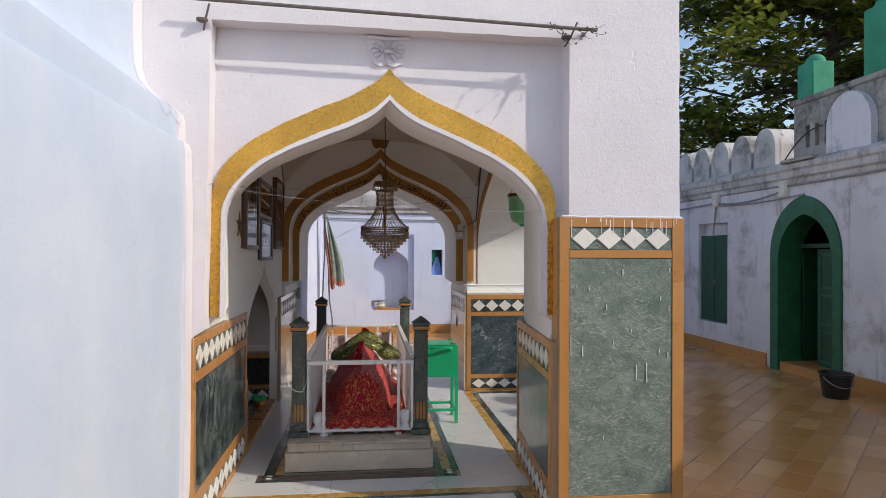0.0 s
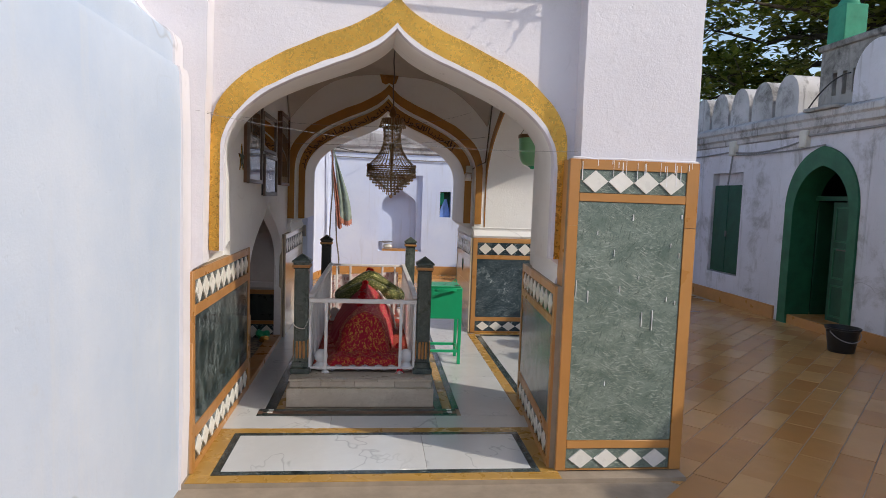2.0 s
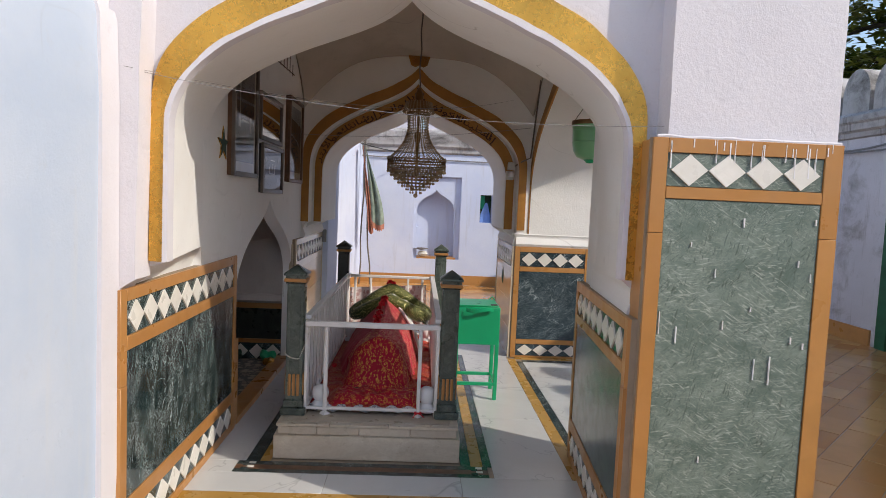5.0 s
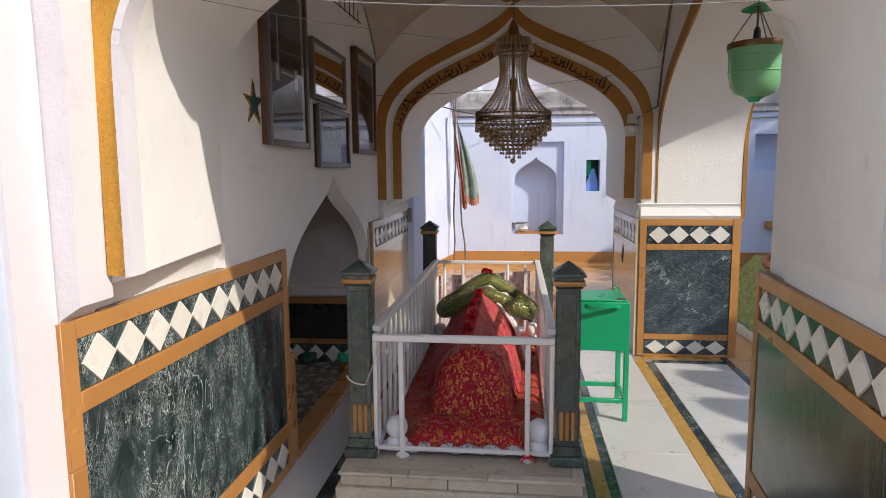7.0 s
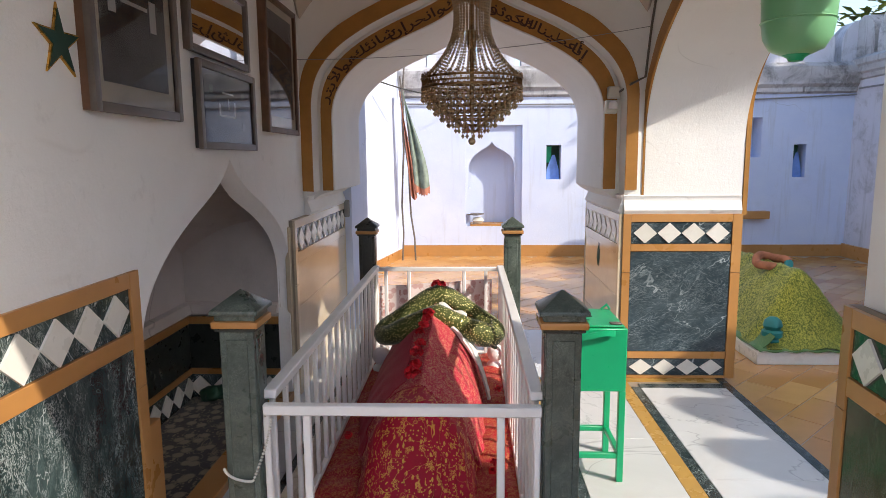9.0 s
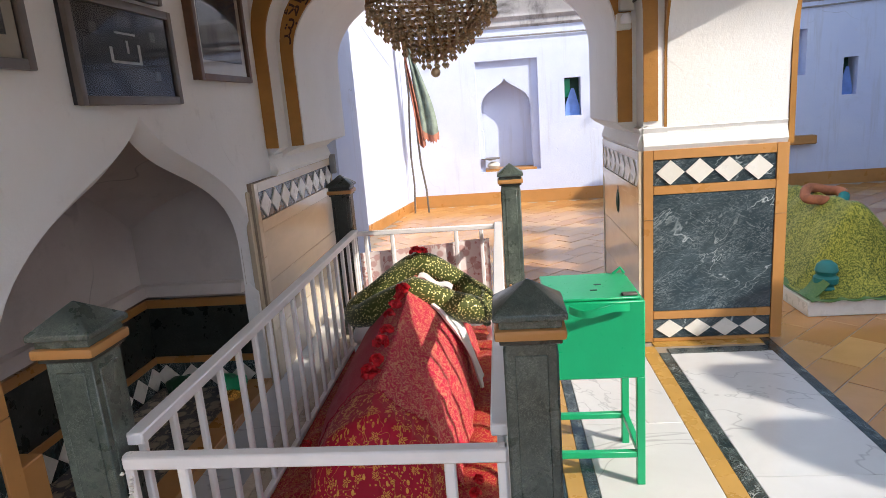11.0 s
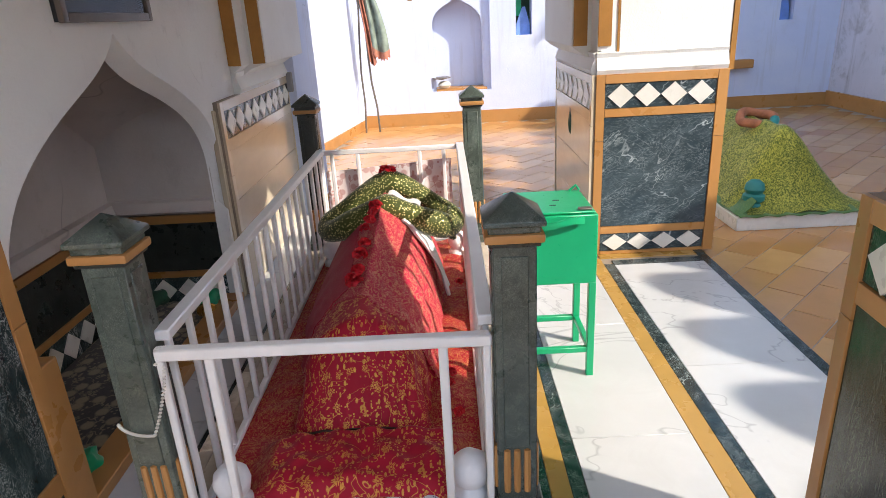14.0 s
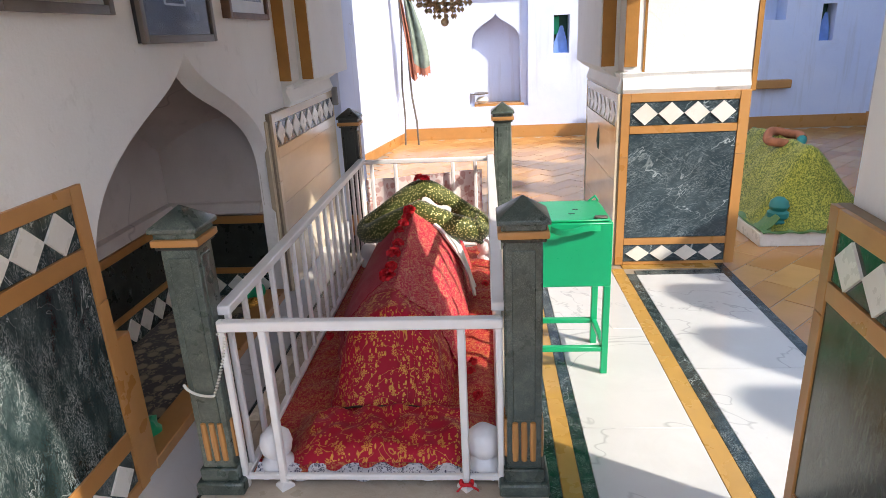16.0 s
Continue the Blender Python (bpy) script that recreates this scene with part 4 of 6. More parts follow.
structure("baseboard_court_left", prism(bmesh.new(), [(-1.50, 9.97), (-0.845, CY - 0.02), (-0.875, CY - 0.02), (-1.53, 9.97)], "z", -0.04, 0.10), M["yellow_stone"], "yellow stone skirting", "baseboard")
structure("wall_shelf", boxed(4.30, 4.80, CY - 0.14, CY + 0.01, 0.56, 0.68, bevel=0.01), M["yellow_stone"], "yellow stone shelf on the blue wall", "shelf")


def merlon(name, axis, at, across, width, z0, h, depth, material, top_mat=None):
    """A round topped battlement."""
    half = width / 2 - 0.02
    pts = [(at - half, z0), (at - half, z0 + h * 0.42)] + [(at - half * math.cos(a), z0 + h * 0.42 + h * 0.58 * math.sin(a)) for a in [math.pi * k / 14 for k in range(1, 14)]] + [(at + half, z0 + h * 0.42), (at + half, z0)]
    o = part(name, prism(bmesh.new(), pts, axis, across, across + depth), material)
    return tagged(o, "weathered white round topped battlement on the wall", "battlement", "battlements of the wall", "")


for i in range(11):
    merlon("battlement", "y", -0.75 + 0.68 * i, CY + 0.02, 0.62, 2.89, 0.62, 0.32, M["aged"])

# ---- the right hand building ----
RW = M["aged"]
rcuts = [(10.22, 11.14, 0.47, 2.18), (7.66, 9.05, -0.05, 2.42)]
bm = bmesh.new()
xs = [-7.0, 7.66, 9.05, 10.22, 11.14, CY + 0.2]
for a, b in zip(xs, xs[1:]):
    spans = [h[2:] for h in rcuts if h[0] < (a + b) / 2 < h[1]]
    z = -0.05
    for s, e in spans + [(2.86, 2.86)]:
        if s > z:
            box(bm, CX, CX + 0.36, a, b, z, s)
        z = e
bmesh.ops.remove_doubles(bm, verts=bm.verts[:], dist=0.0005)
structure("wall_court_right", bm, RW, "weathered lavender white wall with a green door", "wall")
# unseen ceiling and sides, added to keep daylight out of the doorway
structure("room_ceiling", boxed(CX + 0.36, CX + 1.7, 7.0, 9.9, 2.6, 2.7), M["room_shade"], "added ceiling inside the doorway, shade in its colour", "ceiling")
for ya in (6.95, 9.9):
    structure("room_side_near" if ya < 8 else "room_side_far", boxed(CX + 0.36, CX + 1.7, ya, ya + 0.05, -0.04, 2.6), M["room_shade"], "added wall inside the doorway, shade in its colour", "wall")
structure("room_behind_door", prism(bmesh.new(), [(7.0, -0.04), (9.9, -0.04), (9.9, 2.6), (7.0, 2.6)], "x", CX + 1.6, CX + 1.7), M["room_shade"], "added wall inside the doorway, shade in its colour", "wall")
structure("cornice_right", prism(bmesh.new(), [(CX, 2.62), (CX - 0.03, 2.64), (CX - 0.03, 2.70), (CX - 0.07, 2.73), (CX - 0.07, 2.81), (CX - 0.10, 2.84), (CX - 0.10, 2.91), (CX - 0.01, 2.97), (CX + 0.5, 2.97), (CX + 0.5, 2.62)], "y", -7.0, CY + 0.2), M["aged_mid"], "stained cornice of the right wall", "trim")
structure("baseboard_right_far", boxed(CX - 0.03, CX + 0.01, 9.17, CY, -0.04, 0.17, bevel=0.005), M["yellow_stone"], "yellow stone skirting", "baseboard")
structure("baseboard_right_near", boxed(CX - 0.03, CX + 0.01, -6.9, 7.54, -0.04, 0.17, bevel=0.005), M["yellow_stone"], "yellow stone skirting", "baseboard")
for i in range(8):
    merlon("battlement", "x", 9.22 + 0.60 * i, CX - 0.02, 0.56, 2.96, 0.58, 0.42, M["aged_mid"])
for i in range(19):
    merlon("battlement", "x", 6.0 - 0.60 * i, CX - 0.02, 0.56, 2.96, 0.58, 0.42, RW)
# stained parapet over the door
AD = M["aged_dark"]
bm = bmesh.new()
xs = [6.30, 7.98, 8.06, 8.16, 8.24, 8.34, 8.42, 8.66]
for k, (a, b) in enumerate(zip(xs, xs[1:])):
    if k in (1, 3, 5):
        box(bm, CX + 0.06, CX + 0.36, a, b, 2.96, 3.12)
        box(bm, CX + 0.06, CX + 0.36, a, b, 3.42, 3.74)
    else:
        box(bm, CX + 0.06, CX + 0.36, a, b, 2.96, 3.74)
bmesh.ops.remove_doubles(bm, verts=bm.verts[:], dist=0.0005)
structure("parapet", bm, AD, "blackened slotted parapet over the doorway", "parapet")
structure("parapet_coping", boxed(CX + 0.02, CX + 0.42, 6.26, 8.70, 3.74, 3.82, bevel=0.015), AD, "blackened coping", "trim")
merlon("battlement", "x", 7.55, CX - 0.03, 0.78, 2.96, 0.72, 0.12, RW)
structure("trim_hood", boxed(CX - 0.16, CX + 0.02, 8.02, 8.66, 2.92, 2.97, bevel=0.012), AD, "small stained hood", "trim")
structure("door_step", boxed(CX - 0.0, CX + 0.6, 7.66, 9.05, -0.04, 0.10, bevel=0.006), M["yellow_stone"], "yellow stone step in the doorway", "step")

# ---- the verse round the rear arch ----
VERSE = ["\ufe8e\ufee7\ufe87", "\ufed9\ufe8e\ufee8\ufef4\ufec4\ufecb\ufe83", "\ufeae\ufe9b\ufeee\ufedc\ufedf\ufe8d", "\ufede\ufebc\ufed3",
         "\ufeda\ufe91\ufeae\ufedf", "\ufeae\ufea4\ufee7\ufe8d\ufeed", "\ufee5\ufe87", "\ufeda\ufe8c\ufee7\ufe8e\ufeb7", "\ufeee\ufeeb", "\ufeae\ufe98\ufe91\ufef7\ufe8d"]


def write_verse():
    path = [Vector((u, v)) for u, v in ogee(MID_REAR - 0.002, 0.982, 1.82, 2.667, 1.30)][::-1]
    runs = [0.0]
    for a, b in zip(path, path[1:]):
        runs.append(runs[-1] + (b - a).length)
    total = runs[-1]

    def at(s):
        k = max(1, min(len(runs) - 1, next((i for i, r in enumerate(runs) if r >= s), len(runs) - 1)))
        f = (s - runs[k - 1]) / max(1e-6, runs[k] - runs[k - 1])
        return path[k - 1].lerp(path[k], f), (path[k] - path[k - 1]).normalized()
    # arc lengths along the band: right foot to apex, apex to left foot
    half = total / 2
    places = [0.74, 0.98, 1.29, 1.56, 1.81, 2.08, 2.31, 2.52, 2.74, 2.95]
    sizes = [0.092, 0.086, 0.086, 0.082, 0.086, 0.086, 0.09, 0.086, 0.086, 0.088]
    for word, s, size in zip(VERSE, places, sizes):
        s = half + (s - 1.70) * (half - 0.95) / 1.02
        p, d = at(s)
        p2, _ = at(min(total, s + 0.06))
        p1, _ = at(max(0, s - 0.06))
        d = (p2 - p1).normalized()
        ang = math.degrees(math.atan2(-d.y, -d.x))
        lettering("verse_word", word, size, M["ink"], verse_band, Matrix.Translation((p.x, REAR_IN - 0.0135, p.y)) @ pose(0, 0, 0, 90) @ pose(0, 0, 0, 0, 0, ang) @ Matrix.Diagonal((1.6, 1, 1, 1)), "brown painted calligraphy")


write_verse()
# ---- the railed tomb ----
def build_tomb():
    t = thing("tomb_plinth", (0, 6.46, 0), "cream marble tomb plinth with two courses", "plinth")
    y0, y1 = 5.175, 7.78
    core = part("core", boxed(-0.50, 0.50, y0 + 0.035 - 6.46, y1 - 0.035 - 6.46, 0.0, 0.185), M["grout"], t)
    rnd = random.Random(4)
    def course(z0, z1, half, ya, yb, nx, ny):
        cuts = [-half + 2 * half * (i / nx + (rnd.uniform(-0.06, 0.06) if 0 < i < nx else 0)) for i in range(nx + 1)]
        for a, b in zip(cuts, cuts[1:]):
            for yy in (ya, yb - 0.05):
                part("block", boxed(a + 0.0015, b - 0.0015, yy - 6.46, yy + 0.05 - 6.46, z0 + 0.001, z1 - 0.001, bevel=0.003), M["plinth"], t)
        for i in range(ny):
            a, b = ya + 0.05 + (yb - ya - 0.1) * i / ny, ya + 0.05 + (yb - ya - 0.1) * (i + 1) / ny
            for xx in (-half, half - 0.05):
                part("block", boxed(xx, xx + 0.05, a + 0.0015 - 6.46, b - 0.0015 - 6.46, z0 + 0.001, z1 - 0.001, bevel=0.003), M["plinth"], t)
    course(0.0, 0.143, 0.555, y0, y1, 1, 3)
    course(0.143, 0.193, 0.535, y0 + 0.020, y1 - 0.020, 4, 6)
    course(0.193, TOMB_TOP - 0.001, 0.543, y0 + 0.012, y1 - 0.012, 3, 5)
    part("top", boxed(-0.49, 0.49, y0 + 0.067 - 6.46, y1 - 0.067 - 6.46, 0.18, TOMB_TOP), M["plinth"], t)


build_tomb()


def build_post(stone, label):
    p = thing("marble_post", (0, 0, TOMB_TOP), label, "post", "posts of the tomb rail")
    part("base", boxed(-0.076, 0.076, -0.076, 0.076, 0, 0.045, bevel=0.006), stone, p)
    part("plinth", boxed(-0.061, 0.061, -0.061, 0.061, 0.045, 0.09, bevel=0.004), stone, p)
    shaft = part("shaft", boxed(-0.051, 0.051, -0.051, 0.051, 0.09, 0.813, bevel=0.003), stone, p)
    for dx, dy, w, d in ((0, -0.051, 0.032, 0.003), (0, 0.051, 0.032, 0.003), (-0.051, 0, 0.003, 0.032), (0.051, 0, 0.003, 0.032)):
        part("panel", boxed(dx - w, dx + w, dy - d, dy + d, 0.26, 0.788, bevel=0.002), stone, p)
    for side in range(4):
        for k in (-1, 0, 1):
            bm = lathe(bmesh.new(), [(0.0, 0.0), (0.009, 0.004), (0.0105, 0.07), (0.009, 0.136), (0, 0.14)], n=8)
            q = part("flute", bm, M["yellow_stone"], p, "yellow stone flute")
            a = side * math.pi / 2
            x, y = 0.026 * k, -0.050
            q.location = (x * math.cos(a) - y * math.sin(a), x * math.sin(a) + y * math.cos(a), 0.115)
    part("neck", boxed(-0.060, 0.060, -0.060, 0.060, 0.813, 0.823, bevel=0.002), M["post_dark"], p)
    part("collar", boxed(-0.069, 0.069, -0.069, 0.069, 0.823, 0.845, bevel=0.007, seg=2), M["yellow_stone"], p, "yellow stone collar")
    part("neck", boxed(-0.060, 0.060, -0.060, 0.060, 0.845, 0.863, bevel=0.002), stone, p)
    bm = bmesh.new()
    lo = [bm.verts.new((0.071 * sx, 0.071 * sy, 0.863)) for sx, sy in ((-1, -1), (1, -1), (1, 1), (-1, 1))]
    mid = [bm.verts.new((0.071 * sx, 0.071 * sy, 0.876)) for sx, sy in ((-1, -1), (1, -1), (1, 1), (-1, 1))]
    tip = bm.verts.new((0, 0, 0.930))
    bm.faces.new(lo[::-1])
    for i in range(4):
        j = (i + 1) % 4
        bm.faces.new((lo[i], lo[j], mid[j], mid[i]))
        bm.faces.new((mid[i], mid[j], tip))
    bmesh.ops.bevel(bm, geom=bm.edges[:], offset=0.0025, segments=1, affect="EDGES")
    part("cap", bm, stone, p, "pyramid cap")
    return p


first_post = build_post(M["post"], "grey green marble post with a pyramid cap")
first_post.location = (-0.475, 5.395, TOMB_TOP)
for x, y in ((0.474, 5.395), (0.484, 7.685)):
    copy_thing(first_post, pose(x, y, TOMB_TOP))
build_post(M["post_dark"], "black marble post with a pyramid cap").location = (-0.464, 7.685, TOMB_TOP)


def build_rail():
    r = thing("tomb_rail", (0, 6.5, TOMB_TOP), "white enamelled steel rail round the tomb", "railing")
    def bar(nm, x0, x1, y0, y1, z0, z1):
        part(nm, boxed(x0, x1, y0 - 6.5, y1 - 6.5, z0 - TOMB_TOP, z1 - TOMB_TOP, bevel=0.004), M["rail"], r)
    X, YA, YB, ZT, ZB = 0.405, 5.37, 7.63, 0.797, 0.250
    # front
    bar("top_rail", -X - 0.008, X + 0.012, YA - 0.016, YA + 0.016, ZT - 0.034, ZT - 0.002)
    bar("bottom_rail", -X, X, YA - 0.009, YA + 0.009, ZB - 0.010, ZB + 0.010)
    for x in (-0.283, 0.297):
        bar("upright", x - 0.012, x + 0.012, YA - 0.011, YA + 0.011, TOMB_TOP + 0.01, ZT - 0.03)
        bm = bmesh.new()
        lathe(bm, [(0, 0.0), (0.032, 0.0), (0.030, 0.010), (0.014, 0.022), (0, 0.024)], n=4)
        f = part("foot", bm, M["rail"], r)
        f.location = (x, YA - 6.5, 0.0)
    for x in (-X, X):
        bar("corner_upright", x - 0.010, x + 0.010, YA - 0.010, YA + 0.010, TOMB_TOP, ZT)
    # sides
    for s in (-1, 1):
        bar("top_rail", s * X - 0.021, s * X + 0.021, YA + 0.03, YB + 0.02, ZT, ZT + 0.030)
        bar("bottom_rail", s * X - 0.012, s * X + 0.012, YA, YB, ZB - 0.010, ZB + 0.010)
        n = 17
        for i in range(n):
            y = YA + 0.06 + (YB - YA - 0.1) * i / (n - 1)
            bar("baluster", s * X - 0.009, s * X + 0.009, y - 0.010, y + 0.010, ZB, ZT + 0.004)
    # back
    bar("top_rail", -X, X, YB - 0.014, YB + 0.014, ZT - 0.004, ZT + 0.022)
    bar("bottom_rail", -X, X, YB - 0.009, YB + 0.009, ZB - 0.010, ZB + 0.010)
    for x in (-0.34, -0.19, 0.17, 0.31):
        bar("upright", x - 0.011, x + 0.011, YB - 0.011, YB + 0.011, ZB, ZT)
    for y, x in ((YB, -X), (YB, X)):
        bar("corner_upright", x - 0.012, x + 0.012, y - 0.012, y + 0.012, TOMB_TOP, ZT)


build_rail()


# ---- covers on the tomb ----
def crest(y):
    return 0.365 * smoothstep(5.68, 5.90, y) + 0.12 * smoothstep(5.9, 6.85, y)


def mound(u, v):
    y = 5.715 + (7.36 - 5.715) * v
    s = 2 * u - 1
    h = crest(y) * (1 - smoothstep(7.2, 7.37, y) * 0.85)
    tent = smoothstep(5.85, 6.5, y)
    lean = smoothstep(-0.15, 0.15, -s)
    w = (0.228 + (0.034 + 0.090 * lean) * tent) * (1.0 if v > 0.02 else 0.95)
    tent *= 0.45 + 0.55 * lean
    a = abs(s)
    block = 0.30 * (1 - a) + 0.70 * (1 - a ** 5)
    slope = 0.62 * (1 - a) + 0.38 * (1 - a ** 3)
    z = h * (block + (slope - block) * tent)
    x = w * math.copysign(a ** 0.92, s) + 0.002 + 0.016 * tent
    fold = 0.006 * math.sin(38 * y + 9 * s) * a + 0.004 * math.sin(46 * s + 5 * y) * (1 - smoothstep(0.3, 0.5, v)) + 0.008 * wobble(x, y, z, 9) + 0.004 * math.sin(70 * y + 30 * s) * a * a * (1 - v)
    return (x + fold, y + 0.01 * wobble(x, z, y, 7), 0.235 + z + 0.5 * fold)


def sheet(u, v):
    x = -0.40 + 0.80 * u
    y = 5.385 + (7.60 - 5.385) * v
    z = 0.232 + 0.010 * wobble(x, y, 0, 8) + 0.006 * wobble(x, y, 3, 22)
    puff = smoothstep(5.39, 5.47, y) * (1 - smoothstep(5.66, 5.74, y)) * (1 - smoothstep(0.24, 0.36, abs(x - 0.02)))
    z += 0.055 * puff * (1 + 0.35 * wobble(x, y, 1, 14))
    z += 0.03 * (1 - smoothstep(0.0, 0.12, abs(abs(x - 0.02) - 0.31))) * smoothstep(5.6, 6.0, y) * (0.5 + wobble(x, y, 2, 6))
    return (x, y, max(z, 0.218))


cover = thing("grave_cover", (0.02, 6.5, 0.216), "red and gold brocade covers draped over the grave mound", "cloth cover")


def cover_part(name, bm, material, label):
    o = part(name, bm, material, cover, label, 60)
    o.location = -cover.location
    return o


cover_part("base_sheet", thick(grid(bmesh.new(), 60, 150, sheet), 0.004), M["red_border"], "red sheet with gold border pattern")


def apron(u, v):
    x = -0.235 + 0.51 * u
    y = 5.415 + 0.31 * v
    p = sheet((x + 0.40) / 0.80, (y - 5.385) / 2.215)
    return (x, y, p[2] + 0.012 + 0.012 * math.sin(math.pi * u) + 0.008 * math.sin(55 * x + 6 * v) * v)


cover_part("front_apron", thick(grid(bmesh.new(), 60, 34, apron), 0.004), M["red_cloth"], "red cloth with large gold flowers")


def half_mound(front):
    def f(u, v):
        return mound(u, v * 0.225 if front else 0.2 + 0.8 * v)
    return f


cover_part("front_cover", thick(grid(bmesh.new(), 56, 40, half_mound(True)), 0.005), M["red_cloth"], "red cloth with large gold flowers")


def lifted(u, v):
    p = mound(u, 0.20 + 0.025 * math.sin(7 * u) * (1 - v) + 0.8 * v)
    return (p[0] * 1.004 + 0.002, p[1] + 0.02 * math.sin(5 * u) * (1 - v), p[2] + 0.003)


cover_part("upper_cover", thick(grid(bmesh.new(), 56, 90, lifted), 0.004), M["rose_cloth"], "rose cloth with a fine gold pattern")


def plain_strip(u, v):
    p = mound(0.02 + 0.36 * u, 0.21 + 0.05 * u + (0.77 - 0.05 * u) * v)
    return (p[0] * 1.006 - 0.002, p[1], p[2] + 0.006)


cover_part("side_cover", thick(grid(bmesh.new(), 24, 80, plain_strip), 0.003), M["plain_rose"], "plain rose cloth over one flank")


def cord_pt(k):
    u = 0.015 + 0.97 * k
    p = mound(u, 0.0)
    return (p[0] * 1.02, 5.708 + 0.004 * math.sin(30 * k), 0.283 - 0.012 * abs(2 * k - 1) ** 3)


cover_part("tie_cord", tube(bmesh.new(), [cord_pt(k / 24) for k in range(25)], 0.0038, 6), M["ink"], "dark cord tied round the cloth")


def white_end(u, v):
    y = 6.74 + 0.13 * u + 0.02 * v
    s = 0.66 + 0.32 * v
    p = mound(s, (y - 5.715) / 1.645)
    return (p[0] * 1.03 + 0.010 + 0.025 * v + 0.006 * math.sin(30 * u), p[1] - 0.05 * v * v, p[2] + 0.014 - 0.02 * v * v + 0.006 * math.sin(30 * u))


cover_part("white_wrap", thick(grid(bmesh.new(), 20, 16, white_end), 0.004), M["white_cloth"], "pleated white cotton end")


def print_edge(u, v):
    x = -0.385 + 0.77 * u
    return (x, 5.372 + 0.055 * v, 0.238 + 0.014 * v + 0.007 * math.sin(60 * x) + 0.010 * wobble(x, v, 0, 11))


cover_part("print_edge", thick(grid(bmesh.new(), 70, 6, print_edge), 0.004), M["print_cloth"], "black and white printed cloth edge")


# sequined roll laid in a loop over the mound's head
def loop_pt(k):
    a = 2 * math.pi * k
    c, s = math.cos(a), math.sin(a)
    x = 0.02 + 0.30 * math.copysign(abs(c) ** 0.8, c)
    z = 0.735 - 0.165 * (abs(x - 0.02) / 0.30) ** 1.05 + (0.028 if s > 0 else -0.02) * abs(s)
    return (x + 0.02, 6.93 + 0.125 * s, z)


roll = thing("garland_roll", (0.02, 6.93, 0.7), "olive green sequined cloth roll looped over the grave", "garland")
o = part("roll", tube(bmesh.new(), [loop_pt(k / 72) for k in range(72)], lambda s: 0.058 + 0.006 * math.sin(30 * s), 14, True), M["bolster"], roll, "", 70)
o.location = -roll.location
for k in (0.025, 0.97):
    c = Vector(loop_pt(k))
    o = part("knot", tube(bmesh.new(), [c + Vector((0.0 + 0.012 * math.sin(3 * a), 0.066 * math.cos(a), 0.066 * math.sin(a))) for a in [2 * math.pi * j / 16 for j in range(16)]], 0.010, 6, True), M["bolster"], roll, "", 70)
    o.location = -roll.location
o = part("inner_cloth", thick(grid(bmesh.new(), 14, 8, lambda u, v: (0.04 + 0.15 * u, 6.90 + 0.07 * v, 0.738 - 0.40 * (0.20 * u) ** 1.1 + 0.01 * math.sin(9 * u))), 0.004), M["white_cloth"], roll, "white cotton inside the loop")
o.location = -roll.location


def flower(at, size, seed):
    rnd = random.Random(seed)
    bm = bmesh.new()
    for k in range(16):
        a, tilt = rnd.uniform(0, 6.28), rnd.uniform(0.0, 1.3)
        d = Vector((math.cos(a) * math.sin(tilt), math.sin(a) * math.sin(tilt), math.cos(tilt)))
        s = d.orthogonal().normalized()
        r = s.cross(d)
        c = d * size * 0.55
        w = size * rnd.uniform(0.35, 0.6)
        ring = [bm.verts.new(c + w * (math.cos(q) * s + math.sin(q) * r) + d * rnd.uniform(-0.2, 0.25) * size) for q in [2 * math.pi * i / 6 for i in range(6)]]
        mid = bm.verts.new(c - d * size * 0.15)
        for i in range(6):
            bm.faces.new((mid, ring[i], ring[(i + 1) % 6]))
    ob = part("red_flower", bm, M["petal"], None, "", 0)
    ob.location = at
    return tagged(ob, "crumpled red flower resting on the grave cloth", "flower", "flowers on the grave")


ribbon = thing("red_ribbon", (0.297, 5.357, 0.240), "short red ribbon knotted on the rail upright", "ribbon")
part("knot", tube(bmesh.new(), [(0.018 * math.cos(a), 0.018 * math.sin(a), 0.004 * math.sin(3 * a)) for a in [2 * math.pi * k / 14 for k in range(14)]], 0.006, 6, True), M["petal"], ribbon)
for sx, L in ((-1, 0.05), (1, 0.035)):
    part("tail", thick(grid(bmesh.new(), 6, 3, lambda u, v: (sx * (0.008 + 0.03 * u), -0.014 - 0.004 * math.sin(5 * u), 0.004 + 0.010 * v - L * u)), 0.0015), M["petal"], ribbon)
def on_mound(u, v, up):
    p = mound(u, v)
    return (p[0], p[1], p[2] + up)


for k, (u, v, size) in enumerate(((0.475, 0.635, 0.042), (0.46, 0.60, 0.034), (0.45, 0.555, 0.034), (0.44, 0.515, 0.032), (0.445, 0.43, 0.036), (0.43, 0.385, 0.040), (0.44, 0.30, 0.036), (0.425, 0.265, 0.042), (0.45, 0.245, 0.036))):
    flower(on_mound(u, v, 0.020), size, k)
flower((0.02, 7.02, 0.822), 0.040, 20)
flower((0.05, 7.06, 0.812), 0.034, 21)
for k, (x, y) in enumerate(((0.30, 5.98), (0.33, 5.80), (0.36, 6.9), (-0.35, 6.3), (0.31, 6.05))):
    flower((x, y, 0.266), 0.026, 30 + k)


